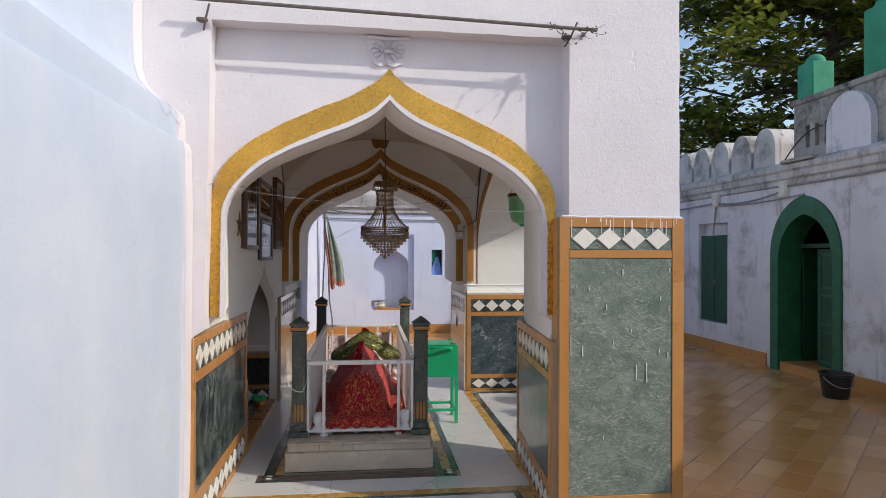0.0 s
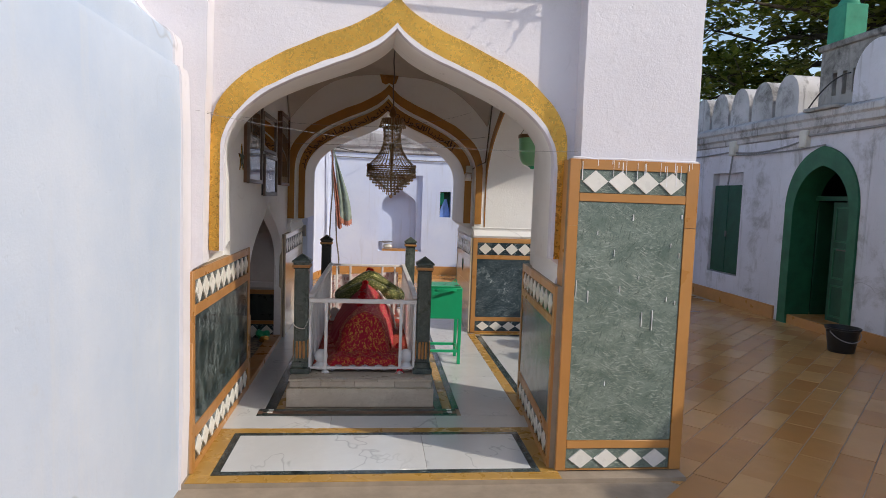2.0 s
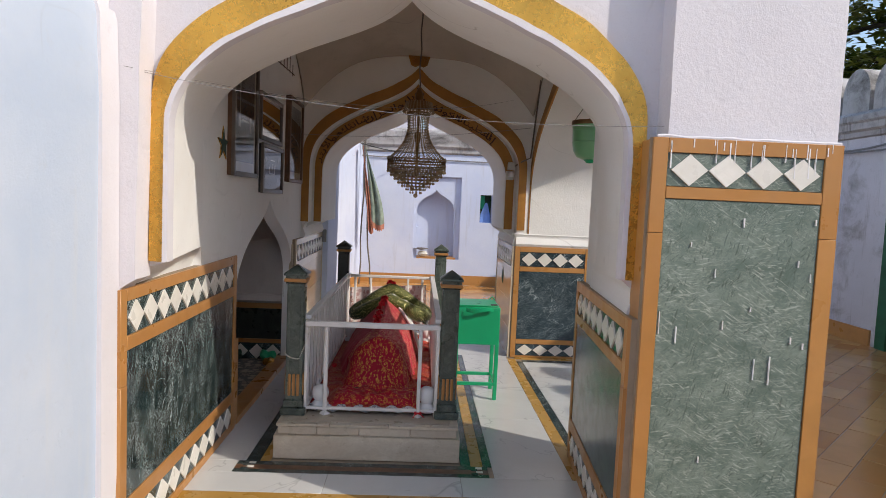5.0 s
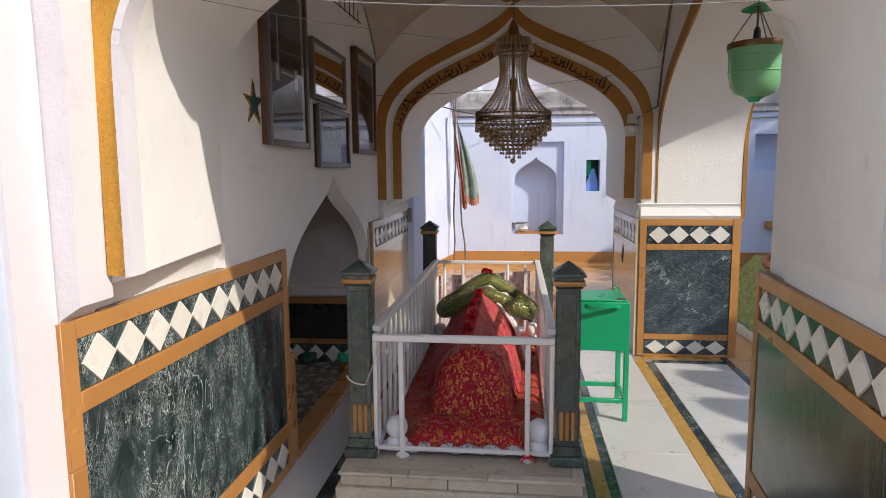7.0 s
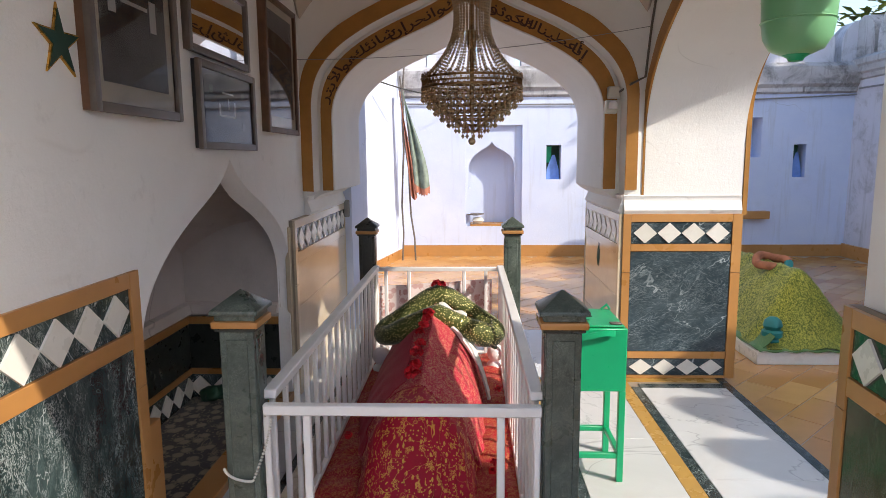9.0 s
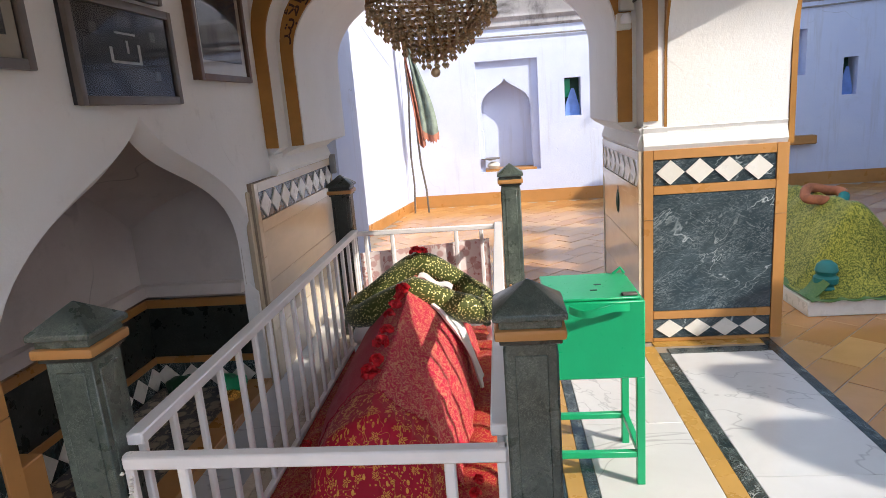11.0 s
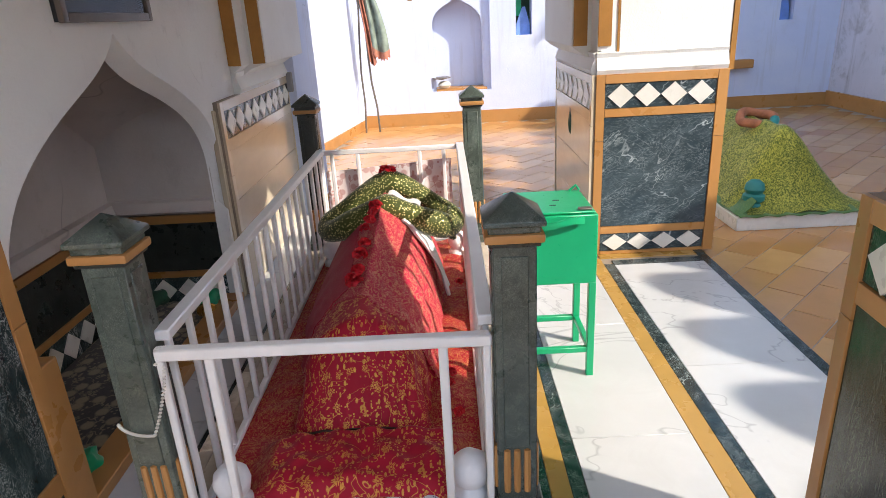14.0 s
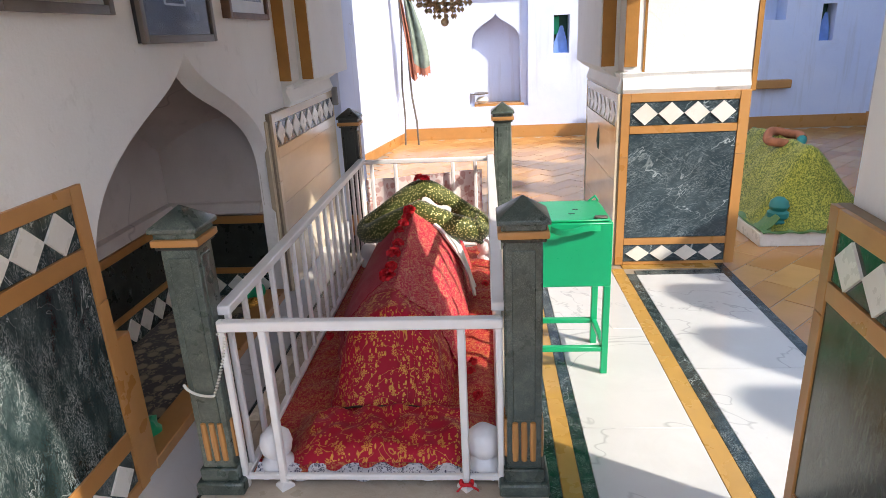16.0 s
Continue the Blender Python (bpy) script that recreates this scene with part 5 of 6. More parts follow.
# ---- small whitewashed stone finials at the tomb's corners ----
def finial(x, y, s):
    bm = lathe(bmesh.new(), [(0, 0), (0.055, 0), (0.056, 0.035), (0.040, 0.05), (0.036, 0.06), (0.050, 0.075), (0.056, 0.105), (0.050, 0.135), (0.030, 0.155), (0, 0.162)], n=18)
    for v in bm.verts:
        v.co += v.co.normalized() * 0.004 * wobble(v.co.x, v.co.y, v.co.z + x, 30)
    bmesh.ops.scale(bm, vec=(s, s, s), verts=bm.verts[:])
    o = part("stone_finial", bm, M["white_paint"], None, "", 60)
    o.location = (x, y, 0.226)
    tagged(o, "round whitewashed stone finial at the tomb's corner", "finial", "finials of the tomb")


for x, y, s in ((-0.322, 5.44, 0.95), (0.352, 5.44, 1.0), (0.365, 7.37, 0.95), (-0.335, 7.30, 0.95)):
    finial(x, y, s)


# ---- donation box ----
def donation_box():
    x0, x1, y0, y1 = 0.575, 0.925, 6.41, 6.745
    d = thing("donation_box", (0.75, 6.58, 0), "bright green steel donation box on four legs", "donation box")
    G = M["box_green"]

    def p(nm, bm, label="", material=G):
        o = part(nm, bm, material, d, label)
        o.location = -d.location
        return o
    p("body", boxed(x0, x1, y0, y1, 0.445, 0.745, bevel=0.004))
    lid = p("lid", boxed(x0 - 0.004, x1 - 0.012, y0 + 0.01, y1 + 0.004, 0.747, 0.757, bevel=0.003))
    for k in (0, 1):
        part("slot", boxed(0.745 + 0.025 * k, 0.772 + 0.025 * k, 6.515 + 0.07 * k, 6.527 + 0.07 * k, 0.7565, 0.7585), M["black_plastic"], lid)
    p("hasp", boxed(x1 - 0.075, x1 - 0.02, y0 + 0.02, y0 + 0.05, 0.757, 0.766, bevel=0.003), "dark steel hasp", M["iron"])
    p("hinge", tube(bmesh.new(), [(x1 - 0.06, y1 - 0.02, 0.76), (x1 - 0.03, y1 - 0.02, 0.785), (x1 - 0.015, y1 - 0.02, 0.76)], 0.006, 6))
    p("handle", thick(grid(bmesh.new(), 14, 3, lambda u, v: (0.655 + 0.21 * u, y0 - 0.012 - 0.035 * math.sin(math.pi * u) ** 0.6, 0.74 - 0.028 * v - 0.010 * math.sin(2 * math.pi * u))), 0.004))
    for x in (x0, x1 - 0.03):
        for y in (y0, y1 - 0.03):
            p("leg", boxed(x, x + 0.03, y, y + 0.03, 0.0, 0.447, bevel=0.002))
    for x in (x0 + 0.003, x1 - 0.027):
        p("stretcher", boxed(x, x + 0.024, y0 + 0.03, y1 - 0.03, 0.115, 0.14, bevel=0.002))
    for y in (y0 + 0.003, y1 - 0.027):
        p("stretcher", boxed(x0 + 0.03, x1 - 0.03, y, y + 0.024, 0.115, 0.14, bevel=0.002))


donation_box()


# ---- chandelier ----
def bead(bm, c, r, tall=1.0):
    v = [bm.verts.new((c[0] + r * math.cos(a), c[1] + r * math.sin(a), c[2])) for a in [math.pi / 3 * k for k in range(6)]]
    up, dn = bm.verts.new((c[0], c[1], c[2] + r * tall)), bm.verts.new((c[0], c[1], c[2] - r * tall))
    for i in range(6):
        bm.faces.new((v[i], v[(i + 1) % 6], up))
        bm.faces.new((v[(i + 1) % 6], v[i], dn))


def hoop_bm(r, z0, z1, t=0.003, n=40):
    return lathe(bmesh.new(), [(r, z0), (r + t, z0), (r + t, z1), (r, z1), (r, z0)], n=n)


def chandelier():
    c = thing("chandelier", (0.217, 6.6, 0.008), "bead chandelier with brass hoops and smoky crystal drops", "chandelier")

    def p(nm, bm, material, label=""):
        return part(nm, bm, material, c, label)
    p("chain", tube(bmesh.new(), [(0.004 * math.sin(7 * k), 0.004 * math.cos(7 * k), 2.40 + 0.93 * k / 30) for k in range(31)], 0.006, 6), M["iron"])
    p("stem", lathe(bmesh.new(), [(0, 1.72), (0.012, 1.72), (0.010, 2.0), (0.022, 2.02), (0.022, 2.09), (0.010, 2.10), (0.010, 2.33), (0.035, 2.36), (0.030, 2.40), (0.012, 2.44), (0, 2.45)], n=12), M["brass"])
    p("ceiling_rose", lathe(bmesh.new(), [(0, 3.30), (0.05, 3.31), (0.06, 3.36), (0, 3.37)], n=16), M["iron"])
    p("crown", hoop_bm(0.098, 2.285, 2.33), M["brass"])
    p("top_hoop", hoop_bm(0.085, 2.235, 2.25), M["brass"])
    hoop = p("main_hoop", hoop_bm(0.228, 1.848, 1.856), M["brass"], "pierced brass hoop")
    for z in (1.873, 1.832):
        part("rim", hoop_bm(0.229, z - 0.005, z + 0.005, 0.008), M["brass"], hoop)
    part("lattice", tube(bmesh.new(), [(0.231 * math.cos(math.pi * k / 60), 0.231 * math.sin(math.pi * k / 60), 1.834 if k % 2 else 1.872) for k in range(120)], 0.0032, 4, True), M["brass"], hoop)
    for k in range(44):
        a = 2 * math.pi * k / 44
        o = part("scallop", tube(bmesh.new(), [(0.233 * math.cos(a + da), 0.233 * math.sin(a + da), 1.878 + 0.016 * math.sin(math.pi * s)) for s, da in [(j / 5, (j / 5 - 0.5) * 0.14) for j in range(6)]], 0.0022, 4), M["brass"], hoop) if k < 2 else new("scallop", o.data)
        if k >= 2:
            o.parent = hoop
            o.rotation_euler = (0, 0, a - 2 * math.pi / 44)
    # all the beads, in strings, drops and swags
    bm = bmesh.new()

    def bead_at(r, a, z, size, tall=1.0):
        bead(bm, (r * math.cos(a), r * math.sin(a), z), size, tall)
    for k in range(34):
        for q in range(30):
            u = q / 29
            bead_at(0.088 + 0.145 * u ** 2.6 - 0.018 * math.sin(math.pi * u), 2 * math.pi * k / 34, 2.24 - 0.365 * u, 0.0072)
    for k in range(26):
        for q in range(5):
            bead_at(0.101 + 0.004 * q, 2 * math.pi * k / 26, 2.325 - 0.013 * q, 0.0072)
        bead_at(0.122, 2 * math.pi * k / 26, 2.252, 0.009, 1.6)
    for i, (r, z, n) in enumerate(((0.232, 1.832, 40), (0.205, 1.800, 36), (0.175, 1.770, 32), (0.145, 1.742, 26), (0.112, 1.715, 20), (0.078, 1.690, 14), (0.045, 1.665, 9))):
        if i:
            p("tier_hoop", hoop_bm(r, z - 0.004, z + 0.004, 0.003), M["brass"])
        for k in range(n):
            a = 2 * math.pi * (k + 0.5 * (i % 2)) / n
            for q in range(3):
                bead_at(r, a, z - 0.008 - 0.013 * q, 0.0068)
            bead_at(r, a, z - 0.052, 0.0085, 1.5)
            for q in range(7):
                u = q / 6
                bead_at(r - 0.028 * u, a + 0.1 * u, z - 0.03 * u - 0.008 * math.sin(math.pi * u), 0.006)
    tagged(part("beadwork", bm, M["crystal"], c, "smoky crystal beads", 0), kind="stuff")
    p("drop_wire", tube(bmesh.new(), [(0, 0, 1.72), (0, 0, 1.605)], 0.002, 5), M["brass"])
    p("ball", lathe(bmesh.new(), [(0, 1.572)] + [(0.018 * math.sin(a), 1.59 - 0.018 * math.cos(a)) for a in [math.pi * k / 8 for k in range(1, 8)]] + [(0, 1.608)], n=12), M["crystal"], "clear crystal ball")


chandelier()


# ---- green hanging lantern ----
def lantern():
    l = thing("hanging_lantern", (1.527, 6.285, 0), "green painted glass bowl lantern on a chain", "lantern")
    prof = [(0.0, 1.935), (0.05, 1.94), (0.09, 1.965), (0.113, 2.02), (0.121, 2.09), (0.124, 2.20), (0.128, 2.26), (0.124, 2.26), (0.119, 2.20), (0.116, 2.09), (0.108, 2.025), (0.086, 1.972), (0.0, 1.948)]
    part("bowl", lathe(bmesh.new(), prof, n=28), M["lantern"], l)
    for z in (2.10, 2.205):
        part("raised_ring", lathe(bmesh.new(), [(0.121, z - 0.006), (0.1265, z), (0.122, z + 0.006)], n=28), M["lantern"], l)
    part("rim", lathe(bmesh.new(), [(0.122, 2.255), (0.131, 2.255), (0.133, 2.275), (0.131, 2.295), (0.122, 2.295), (0.122, 2.255)], n=28), M["brass"], l)
    part("knob", lathe(bmesh.new(), [(0, 1.905), (0.024, 1.91), (0.03, 1.925), (0.05, 1.942), (0, 1.948)], n=16), M["box_green"], l)
    for k in range(3):
        a = 2 * math.pi * k / 3 + 0.5
        part("chain", tube(bmesh.new(), [(0.128 * math.cos(a), 0.128 * math.sin(a), 2.29), (0.02 * math.cos(a), 0.02 * math.sin(a), 2.47)], 0.003, 5), M["iron"], l)
    part("rod", tube(bmesh.new(), [(0, 0, 2.36), (0, 0, 2.80)], 0.006, 6), M["iron"], l)
    part("lamp_holder", lathe(bmesh.new(), [(0, 2.30), (0.018, 2.31), (0.018, 2.36), (0.01, 2.38), (0, 2.38)], n=12), M["black_plastic"], l)
    part("canopy", lathe(bmesh.new(), [(0.0, 2.50), (0.03, 2.495), (0.085, 2.47), (0.088, 2.474), (0.03, 2.503), (0, 2.508)], n=20), M["box_green"], l)
    for o in l.children:
        for v in o.data.vertices:
            k = 1 if v.co.z > 2.31 else 0
            v.co = (v.co.x * 1.12, v.co.y * 1.12, 1.895 + (v.co.z - 1.905) * 0.81) if not k else (v.co.x, v.co.y, v.co.z - 0.085)



lantern()


# ---- pictures on the left wall ----
def picture(y0, y1, z0, z1, front, frame_mat, side_mat, mount, image, label, deep, bars=None):
    cy, cz = (y0 + y1) / 2, (z0 + z1) / 2
    t = thing("framed_picture", (LEFT, cy, cz), label, "picture", "pictures on the wall")
    w, h, d = (y1 - y0) / 2, (z1 - z0) / 2, front - LEFT
    f = 0.032
    for nm, a in (("frame_side", (-w, -w + f, -h, h)), ("frame_side", (w - f, w, -h, h)), ("frame_rail", (-w + f, w - f, -h, -h + f)), ("frame_rail", (-w + f, w - f, h - f, h))):
        part(nm, boxed(d - 0.022, d, a[0], a[1], a[2], a[3], bevel=0.005, seg=2), frame_mat, t)
    part("case", boxed(0.0, d - 0.022, -w + 0.004, w - 0.004, -h + 0.004, h - 0.004), side_mat, t)
    part("mount", boxed(d - 0.022, d - 0.018, -w + f, w - f, -h + f, h - f), mount, t)
    m = 0.045
    im = part("print", boxed(d - 0.018, d - 0.0165, -w + f + m, w - f - m, -h + f + m * 1.4, h - f - m), image, t)
    for (a, b, c, e, mat) in bars or ():
        part("motif", boxed(d - 0.0165, d - 0.0155, a * w, b * w, c * h, e * h), mat, im)
    g = bmesh.new()
    g.faces.new([g.verts.new((d - 0.011, a, b)) for a, b in ((-w + f, -h + f), (w - f, -h + f), (w - f, h - f), (-w + f, h - f))])
    pane = part("glass", g, M["pane"], t, "reflecting glass")
    pane.visible_shadow = False
    return t


CH = M["chalk"]
picture(5.43, 6.0, 1.665, 2.50, -0.883, M["wood_grey"], M["wood_dark"], M["paper"], M["paper_dark"], "large dark print in a brown wooden frame", 0.08,
        [(-0.45, -0.40, -0.1, 0.5, CH), (-0.3, 0.3, -0.15, -0.12, CH), (0.35, 0.5, -0.3, -0.05, CH), (-0.55, -0.4, -0.25, -0.05, CH)])
picture(6.13, 6.83, 1.955, 2.30, -0.898, M["wood_grey"], M["wood_grey"], M["paper"], M["paper_gold"], "olive gold lettered print in a silver frame", 0.05,
        [(-0.5, 0.4, 0.1, 0.2, M["ink"]), (-0.4, 0.3, 0.3, 0.38, M["ink"]), (-0.55, -0.2, -0.3, -0.1, M["door_green"])])
picture(6.19, 6.87, 1.565, 1.935, -0.893, M["wood_grey"], M["paper_black"], M["paper_black"], M["paper_black"], "black card with white calligraphy in a dark frame", 0.05,
        [(-0.3, 0.25, -0.20, -0.15, CH), (0.21, 0.26, -0.2, 0.2, CH), (-0.01, 0.03, 0.0, 0.25, CH), (-0.33, -0.28, -0.18, 0.10, CH), (-0.2, 0.2, 0.36, 0.40, CH), (0.5, 0.62, 0.3, 0.5, M["paper_dark"]), (-0.62, -0.5, 0.3, 0.5, M["paper_dark"]), (0.5, 0.62, -0.5, -0.3, M["paper_dark"])])
picture(7.06, 7.67, 1.67, 2.42, -0.883, M["wood_dark"], M["wood_dark"], M["paper"], M["paper_dark"], "dark print in a deep brown wooden frame", 0.08)


def star():
    s = thing("wall_star", (LEFT, 5.345, 1.845), "dark green star with a gold edge on the wall", "star")
    for nm, r, d, mat in (("edge", 0.107, 0.006, M["gold"]), ("star", 0.090, 0.009, M["star"])):
        pts = [((r if k % 2 == 0 else r * 0.36) * math.sin(math.pi * k / 5), (r if k % 2 == 0 else r * 0.36) * math.cos(math.pi * k / 5)) for k in range(10)]
        part(nm, prism(bmesh.new(), pts, "x", 0, d), mat, s)


star()
wall_text = tagged(part("wall_lettering", prism(bmesh.new(), [(-0.42, 0), (0.42, 0.02), (0.42, 0.028), (-0.42, 0.008)], "x", 0, 0.003), M["ink"]), "dark painted lettering high on the cream wall", "lettering", "", "")
wall_text.location = (LEFT, 6.98, 2.62)
for k in range(7):
    o = part("stroke", boxed(0, 0.003, -0.40 + 0.12 * k, -0.385 + 0.12 * k, 0.0, 0.10 + 0.05 * (k % 3), bevel=0), M["ink"], wall_text)

# ---- switch box and wires by the rear arch ----
sw = thing("switch_box", (1.17, REAR_IN - 0.03, 1.90), "ivory switch box wired to the arch", "switch box")
part("box", boxed(-0.045, 0.035, -0.03, 0.02, -0.09, 0.0, bevel=0.006), M["plastic"], sw)
part("box", boxed(-0.03, 0.05, -0.035, 0.02, 0.01, 0.09, bevel=0.006), M["plastic"], sw)
part("lamp_socket", lathe(bmesh.new(), [(0, 0), (0.03, 0.0), (0.03, 0.03), (0.018, 0.05), (0, 0.05)], (0, -0.05, -0.06), 14), M["white_paint"], sw)
part("conduit", tube(bmesh.new(), [(0.04, -0.02, 0.05), (0.09, -0.16, 0.09), (0.17, -0.19, 0.13), (0.19, -0.22, 0.45), (0.18, -0.5, 0.9)], 0.008, 6), M["wood_grey"], sw)


def wire(name, a, b, drop, r, material, label, n=14):
    o = part(name, tube(bmesh.new(), sag(a, b, drop, n), r, 5), material)
    return tagged(o, label, "wire", "wires")


wire("thin_wire", (-0.90, 4.02, 2.03), (1.15, 7.88, 2.60), 0.12, 0.0012, M["cable"], "thin wire strung across the shrine")
wire("thin_wire", (-0.89, 4.1, 2.03), (1.22, 4.02, 1.90), 0.06, 0.0012, M["cable"], "thin wire strung across the front arch")
wire("thin_wire", (-0.93, 7.7, 2.15), (1.3, 7.6, 2.30), 0.05, 0.002, M["cable"], "thin wire strung under the vault")
wire("back_cable", (-1.05, CY - 0.03, 2.36), (6.0, CY - 0.03, 2.42), 0.06, 0.012, M["cable"], "grey cable along the back wall")
wire("back_cable", (-1.05, 12.0, 2.55), (0.3, CY - 0.05, 2.45), 0.08, 0.010, M["cable_black"], "dark cable at the courtyard corner")

# ---- iron pole on brackets over the arch ----
pole = thing("iron_pole", (0.3, 3.97, 2.98), "long rusty iron pole on wall brackets", "pole")
part("pole", tube(bmesh.new(), [(-1.25, 0, 0.055), (0, 0, 0.02), (1.09, 0, -0.012)], 0.011, 8), M["iron"], pole)
for x in (-1.18, 0.92):
    part("bracket", tube(bmesh.new(), [(x, 0.09, -0.09), (x + 0.02, 0.04, -0.05), (x + 0.05, 0.0, 0.03)], 0.006, 6), M["iron"], pole)
    part("cup", lathe(bmesh.new(), [(0, -0.01), (0.03, -0.012), (0.034, 0.0), (0.0, 0.012)], (x, 0.05, -0.04), 10), M["iron"], pole)


# ---- dry creeper caught on the pole's end ----
def dry_creeper():
    t = thing("dry_creeper", (1.22, 3.985, 2.975), "dry brown creeper twigs caught on the iron pole", "twigs")
    rnd = random.Random(17)
    for k in range(9):
        p = Vector((rnd.uniform(-0.16, 0.14), rnd.uniform(-0.02, 0.02), rnd.uniform(-0.005, 0.01)))
        d = Vector((rnd.uniform(-1, 1), rnd.uniform(-0.4, 0.2), rnd.uniform(-0.9, 0.7))).normalized()
        pts = [p]
        for j in range(6):
            d = (d + Vector((rnd.uniform(-0.5, 0.5), rnd.uniform(-0.3, 0.3), rnd.uniform(-0.5, 0.5)))).normalized()
            pts.append(pts[-1] + d * rnd.uniform(0.015, 0.035))
        bm = tube(bmesh.new(), pts, lambda s: 0.0026 * (1 - 0.6 * s), 5)
        for q in pts[2:]:
            e = Vector((rnd.uniform(-1, 1), rnd.uniform(-1, 0.4), rnd.uniform(-1, 1))).normalized() * 0.022
            n = e.orthogonal() * 0.35
            bm.faces.new([bm.verts.new(v) for v in (q, q + e * 0.5 + n, q + e, q + e * 0.5 - n)])
        part("twig", bm, M["bark"], t, "", 60)


dry_creeper()
meter = thing("switch_plate", (-0.872, REAR_OUT - 0.001, 1.09), "blue grey electric box on the wall", "switch box")
part("box", boxed(-0.024, 0.024, -0.03, 0.004, -0.075, 0.075, bevel=0.006), M["cable"], meter)
part("cover", boxed(-0.019, 0.019, -0.035, -0.03, -0.065, 0.065, bevel=0.002), M["cable"], meter)


def carved_panel(x, y, z, w, h, material, label):
    t = thing("carved_panel", (x, y, z), label, "carving")
    part("ground", prism(bmesh.new(), [(-w, h), (w, h), (w * 0.86, h * 0.2), (w * 0.62, -h * 0.8), (w * 0.3, -h), (0, -h * 0.82), (-w * 0.3, -h), (-w * 0.62, -h * 0.8), (-w * 0.86, h * 0.2)], "y", -0.016, 0.01), material, t)
    rnd = random.Random(3)
    for k in range(13):
        a = 2 * math.pi * k / 12
        cx, cz = (0, 0.1 * h) if k == 12 else (w * 0.55 * math.cos(a), 0.1 * h + h * 0.55 * math.sin(a))
        bm = lathe(bmesh.new(), [(0, -0.02), (0.012, -0.022), (0.017, -0.012), (0.018, 0)], n=8)
        bmesh.ops.rotate(bm, matrix=Matrix.Rotation(math.pi / 2, 3, "X"), verts=bm.verts[:])
        o = part("petal", bm, material, t)
        o.matrix_local = Matrix.Translation((cx, -0.030, cz)) @ pose(0, 0, 0, 0, math.degrees(-a), 0) @ Matrix.Diagonal((1.7, 1, 0.8, 1))
    part("lip", tube(bmesh.new(), [(w * s, -0.022, h * 0.95 + 0.008 * abs(s)) for s in (-1, -0.5, 0, 0.5, 1)], 0.012, 6), material, t)


carved_panel(0.16, PANEL, 2.845, 0.135, 0.085, M["facade"], "white carved plaster keystone ornament over the arch")
carved_panel(MID_REAR, REAR, 2.97, 0.13, 0.10, M["ochre"], "ochre carved plaster ornament over the rear arch")

# ---- floral sheet tied behind the rear rail ----
sheet_ob = thing("floral_sheet", (-0.02, 7.652, 0.245), "floral printed sheet tied behind the rear rail", "cloth")
part("sheet", thick(grid(bmesh.new(), 34, 16, lambda u, v: (-0.37 + 0.74 * u, 0.012 + 0.010 * math.sin(17 * u), 0.03 + (0.46 - 0.05 * (1 - u)) * v)), 0.003), M["floral_sheet"], sheet_ob, "", 60)
for x in (-0.37, 0.30):
    part("border", boxed(x, x + 0.07, 0.020, 0.026, 0.05, 0.44), M["flag_red"], sheet_ob, "orange red border")

# ---- beads on the post, tassels ----
beads = bmesh.new()
for k in range(46):
    s = k / 45
    a = math.pi * (1.05 + 0.9 * s)
    x = -0.455 + 0.075 * math.cos(a) if s < 0.999 else -0.40
    z = 0.61 + 0.045 * math.sin(a)
    if s > 0.55:
        z = 0.61 + 0.16 * ((s - 0.55) / 0.45) ** 1.0 + 0.045 * math.sin(a) * (1 - (s - 0.55) / 0.45)
    bead(beads, (x, 5.333, z), 0.0055)
tagged(part("bead_garland", beads, M["pearl"], None, "", 60), "string of white beads hung on the post", "beads", "", "stuff")
tas = thing("hanging_tassel", (1.225, 8.52, 0.78), "dark green tassel hung on the beige pier", "tassel")
part("hook", boxed(-0.010, 0.01, -0.03, 0.03, 0.04, 0.14, bevel=0.003), M["iron"], tas)
for k in range(3):
    part("strand", lathe(bmesh.new(), [(0, 0.05), (0.016, 0.03), (0.02, -0.04), (0.012, -0.10), (0, -0.11)], (0.0, -0.02 + 0.02 * k, 0.02 * (k % 2)), 8), M["door_green"], tas)

# ---- niche: carpet and bundles ----
tagged(part("carpet", boxed(-1.57, -1.0, 5.68, 7.41, 0.0, 0.012, bevel=0.003), M["carpet"]), "dark brown patterned carpet on the niche floor", "carpet")


def bundle(x, y, z, s, seed, material, label):
    bm = bmesh.new()
    bmesh.ops.create_icosphere(bm, subdivisions=3, radius=s)
    for v in bm.verts:
        v.co.z *= 0.75
        v.co += v.co.normalized() * s * 0.5 * wobble(v.co.x + seed, v.co.y, v.co.z, 1.6 / s)
        v.co.z = max(v.co.z, -0.6 * s)
    o = part("plastic_bag", bm, material, None, "", 60)
    o.location = (x, y, z + 0.6 * s)
    tagged(o, label, "bundle", "bundles in the niche")


bundle(-1.10, 7.33, 0.012, 0.075, 1, M["box_green"], "crumpled green plastic bag on the carpet")
bundle(-1.42, 7.36, 0.012, 0.07, 2, M["door_green"], "dark green cloth bundle on the carpet")
bundle(-1.06, 7.20, 0.012, 0.05, 4, M["gold"], "small yellow packet on the carpet")
bundle(-1.06, 5.90, 0.012, 0.065, 3, M["box_green"], "crumpled green plastic bag by the niche sill")

# ---- second grave in the courtyard ----
GX, GY = 2.85, 9.02
g = thing("grave_slab", (GX, GY, -0.034), "low white marble grave slab in the courtyard", "grave slab")
part("slab", boxed(-0.50, 0.50, -0.78, 0.98, 0, 0.105, bevel=0.008), M["white_tile"], g)
cov = thing("green_grave_cover", (GX, GY, 0.07), "green and gold brocade cloth draped over a grave", "cloth cover")


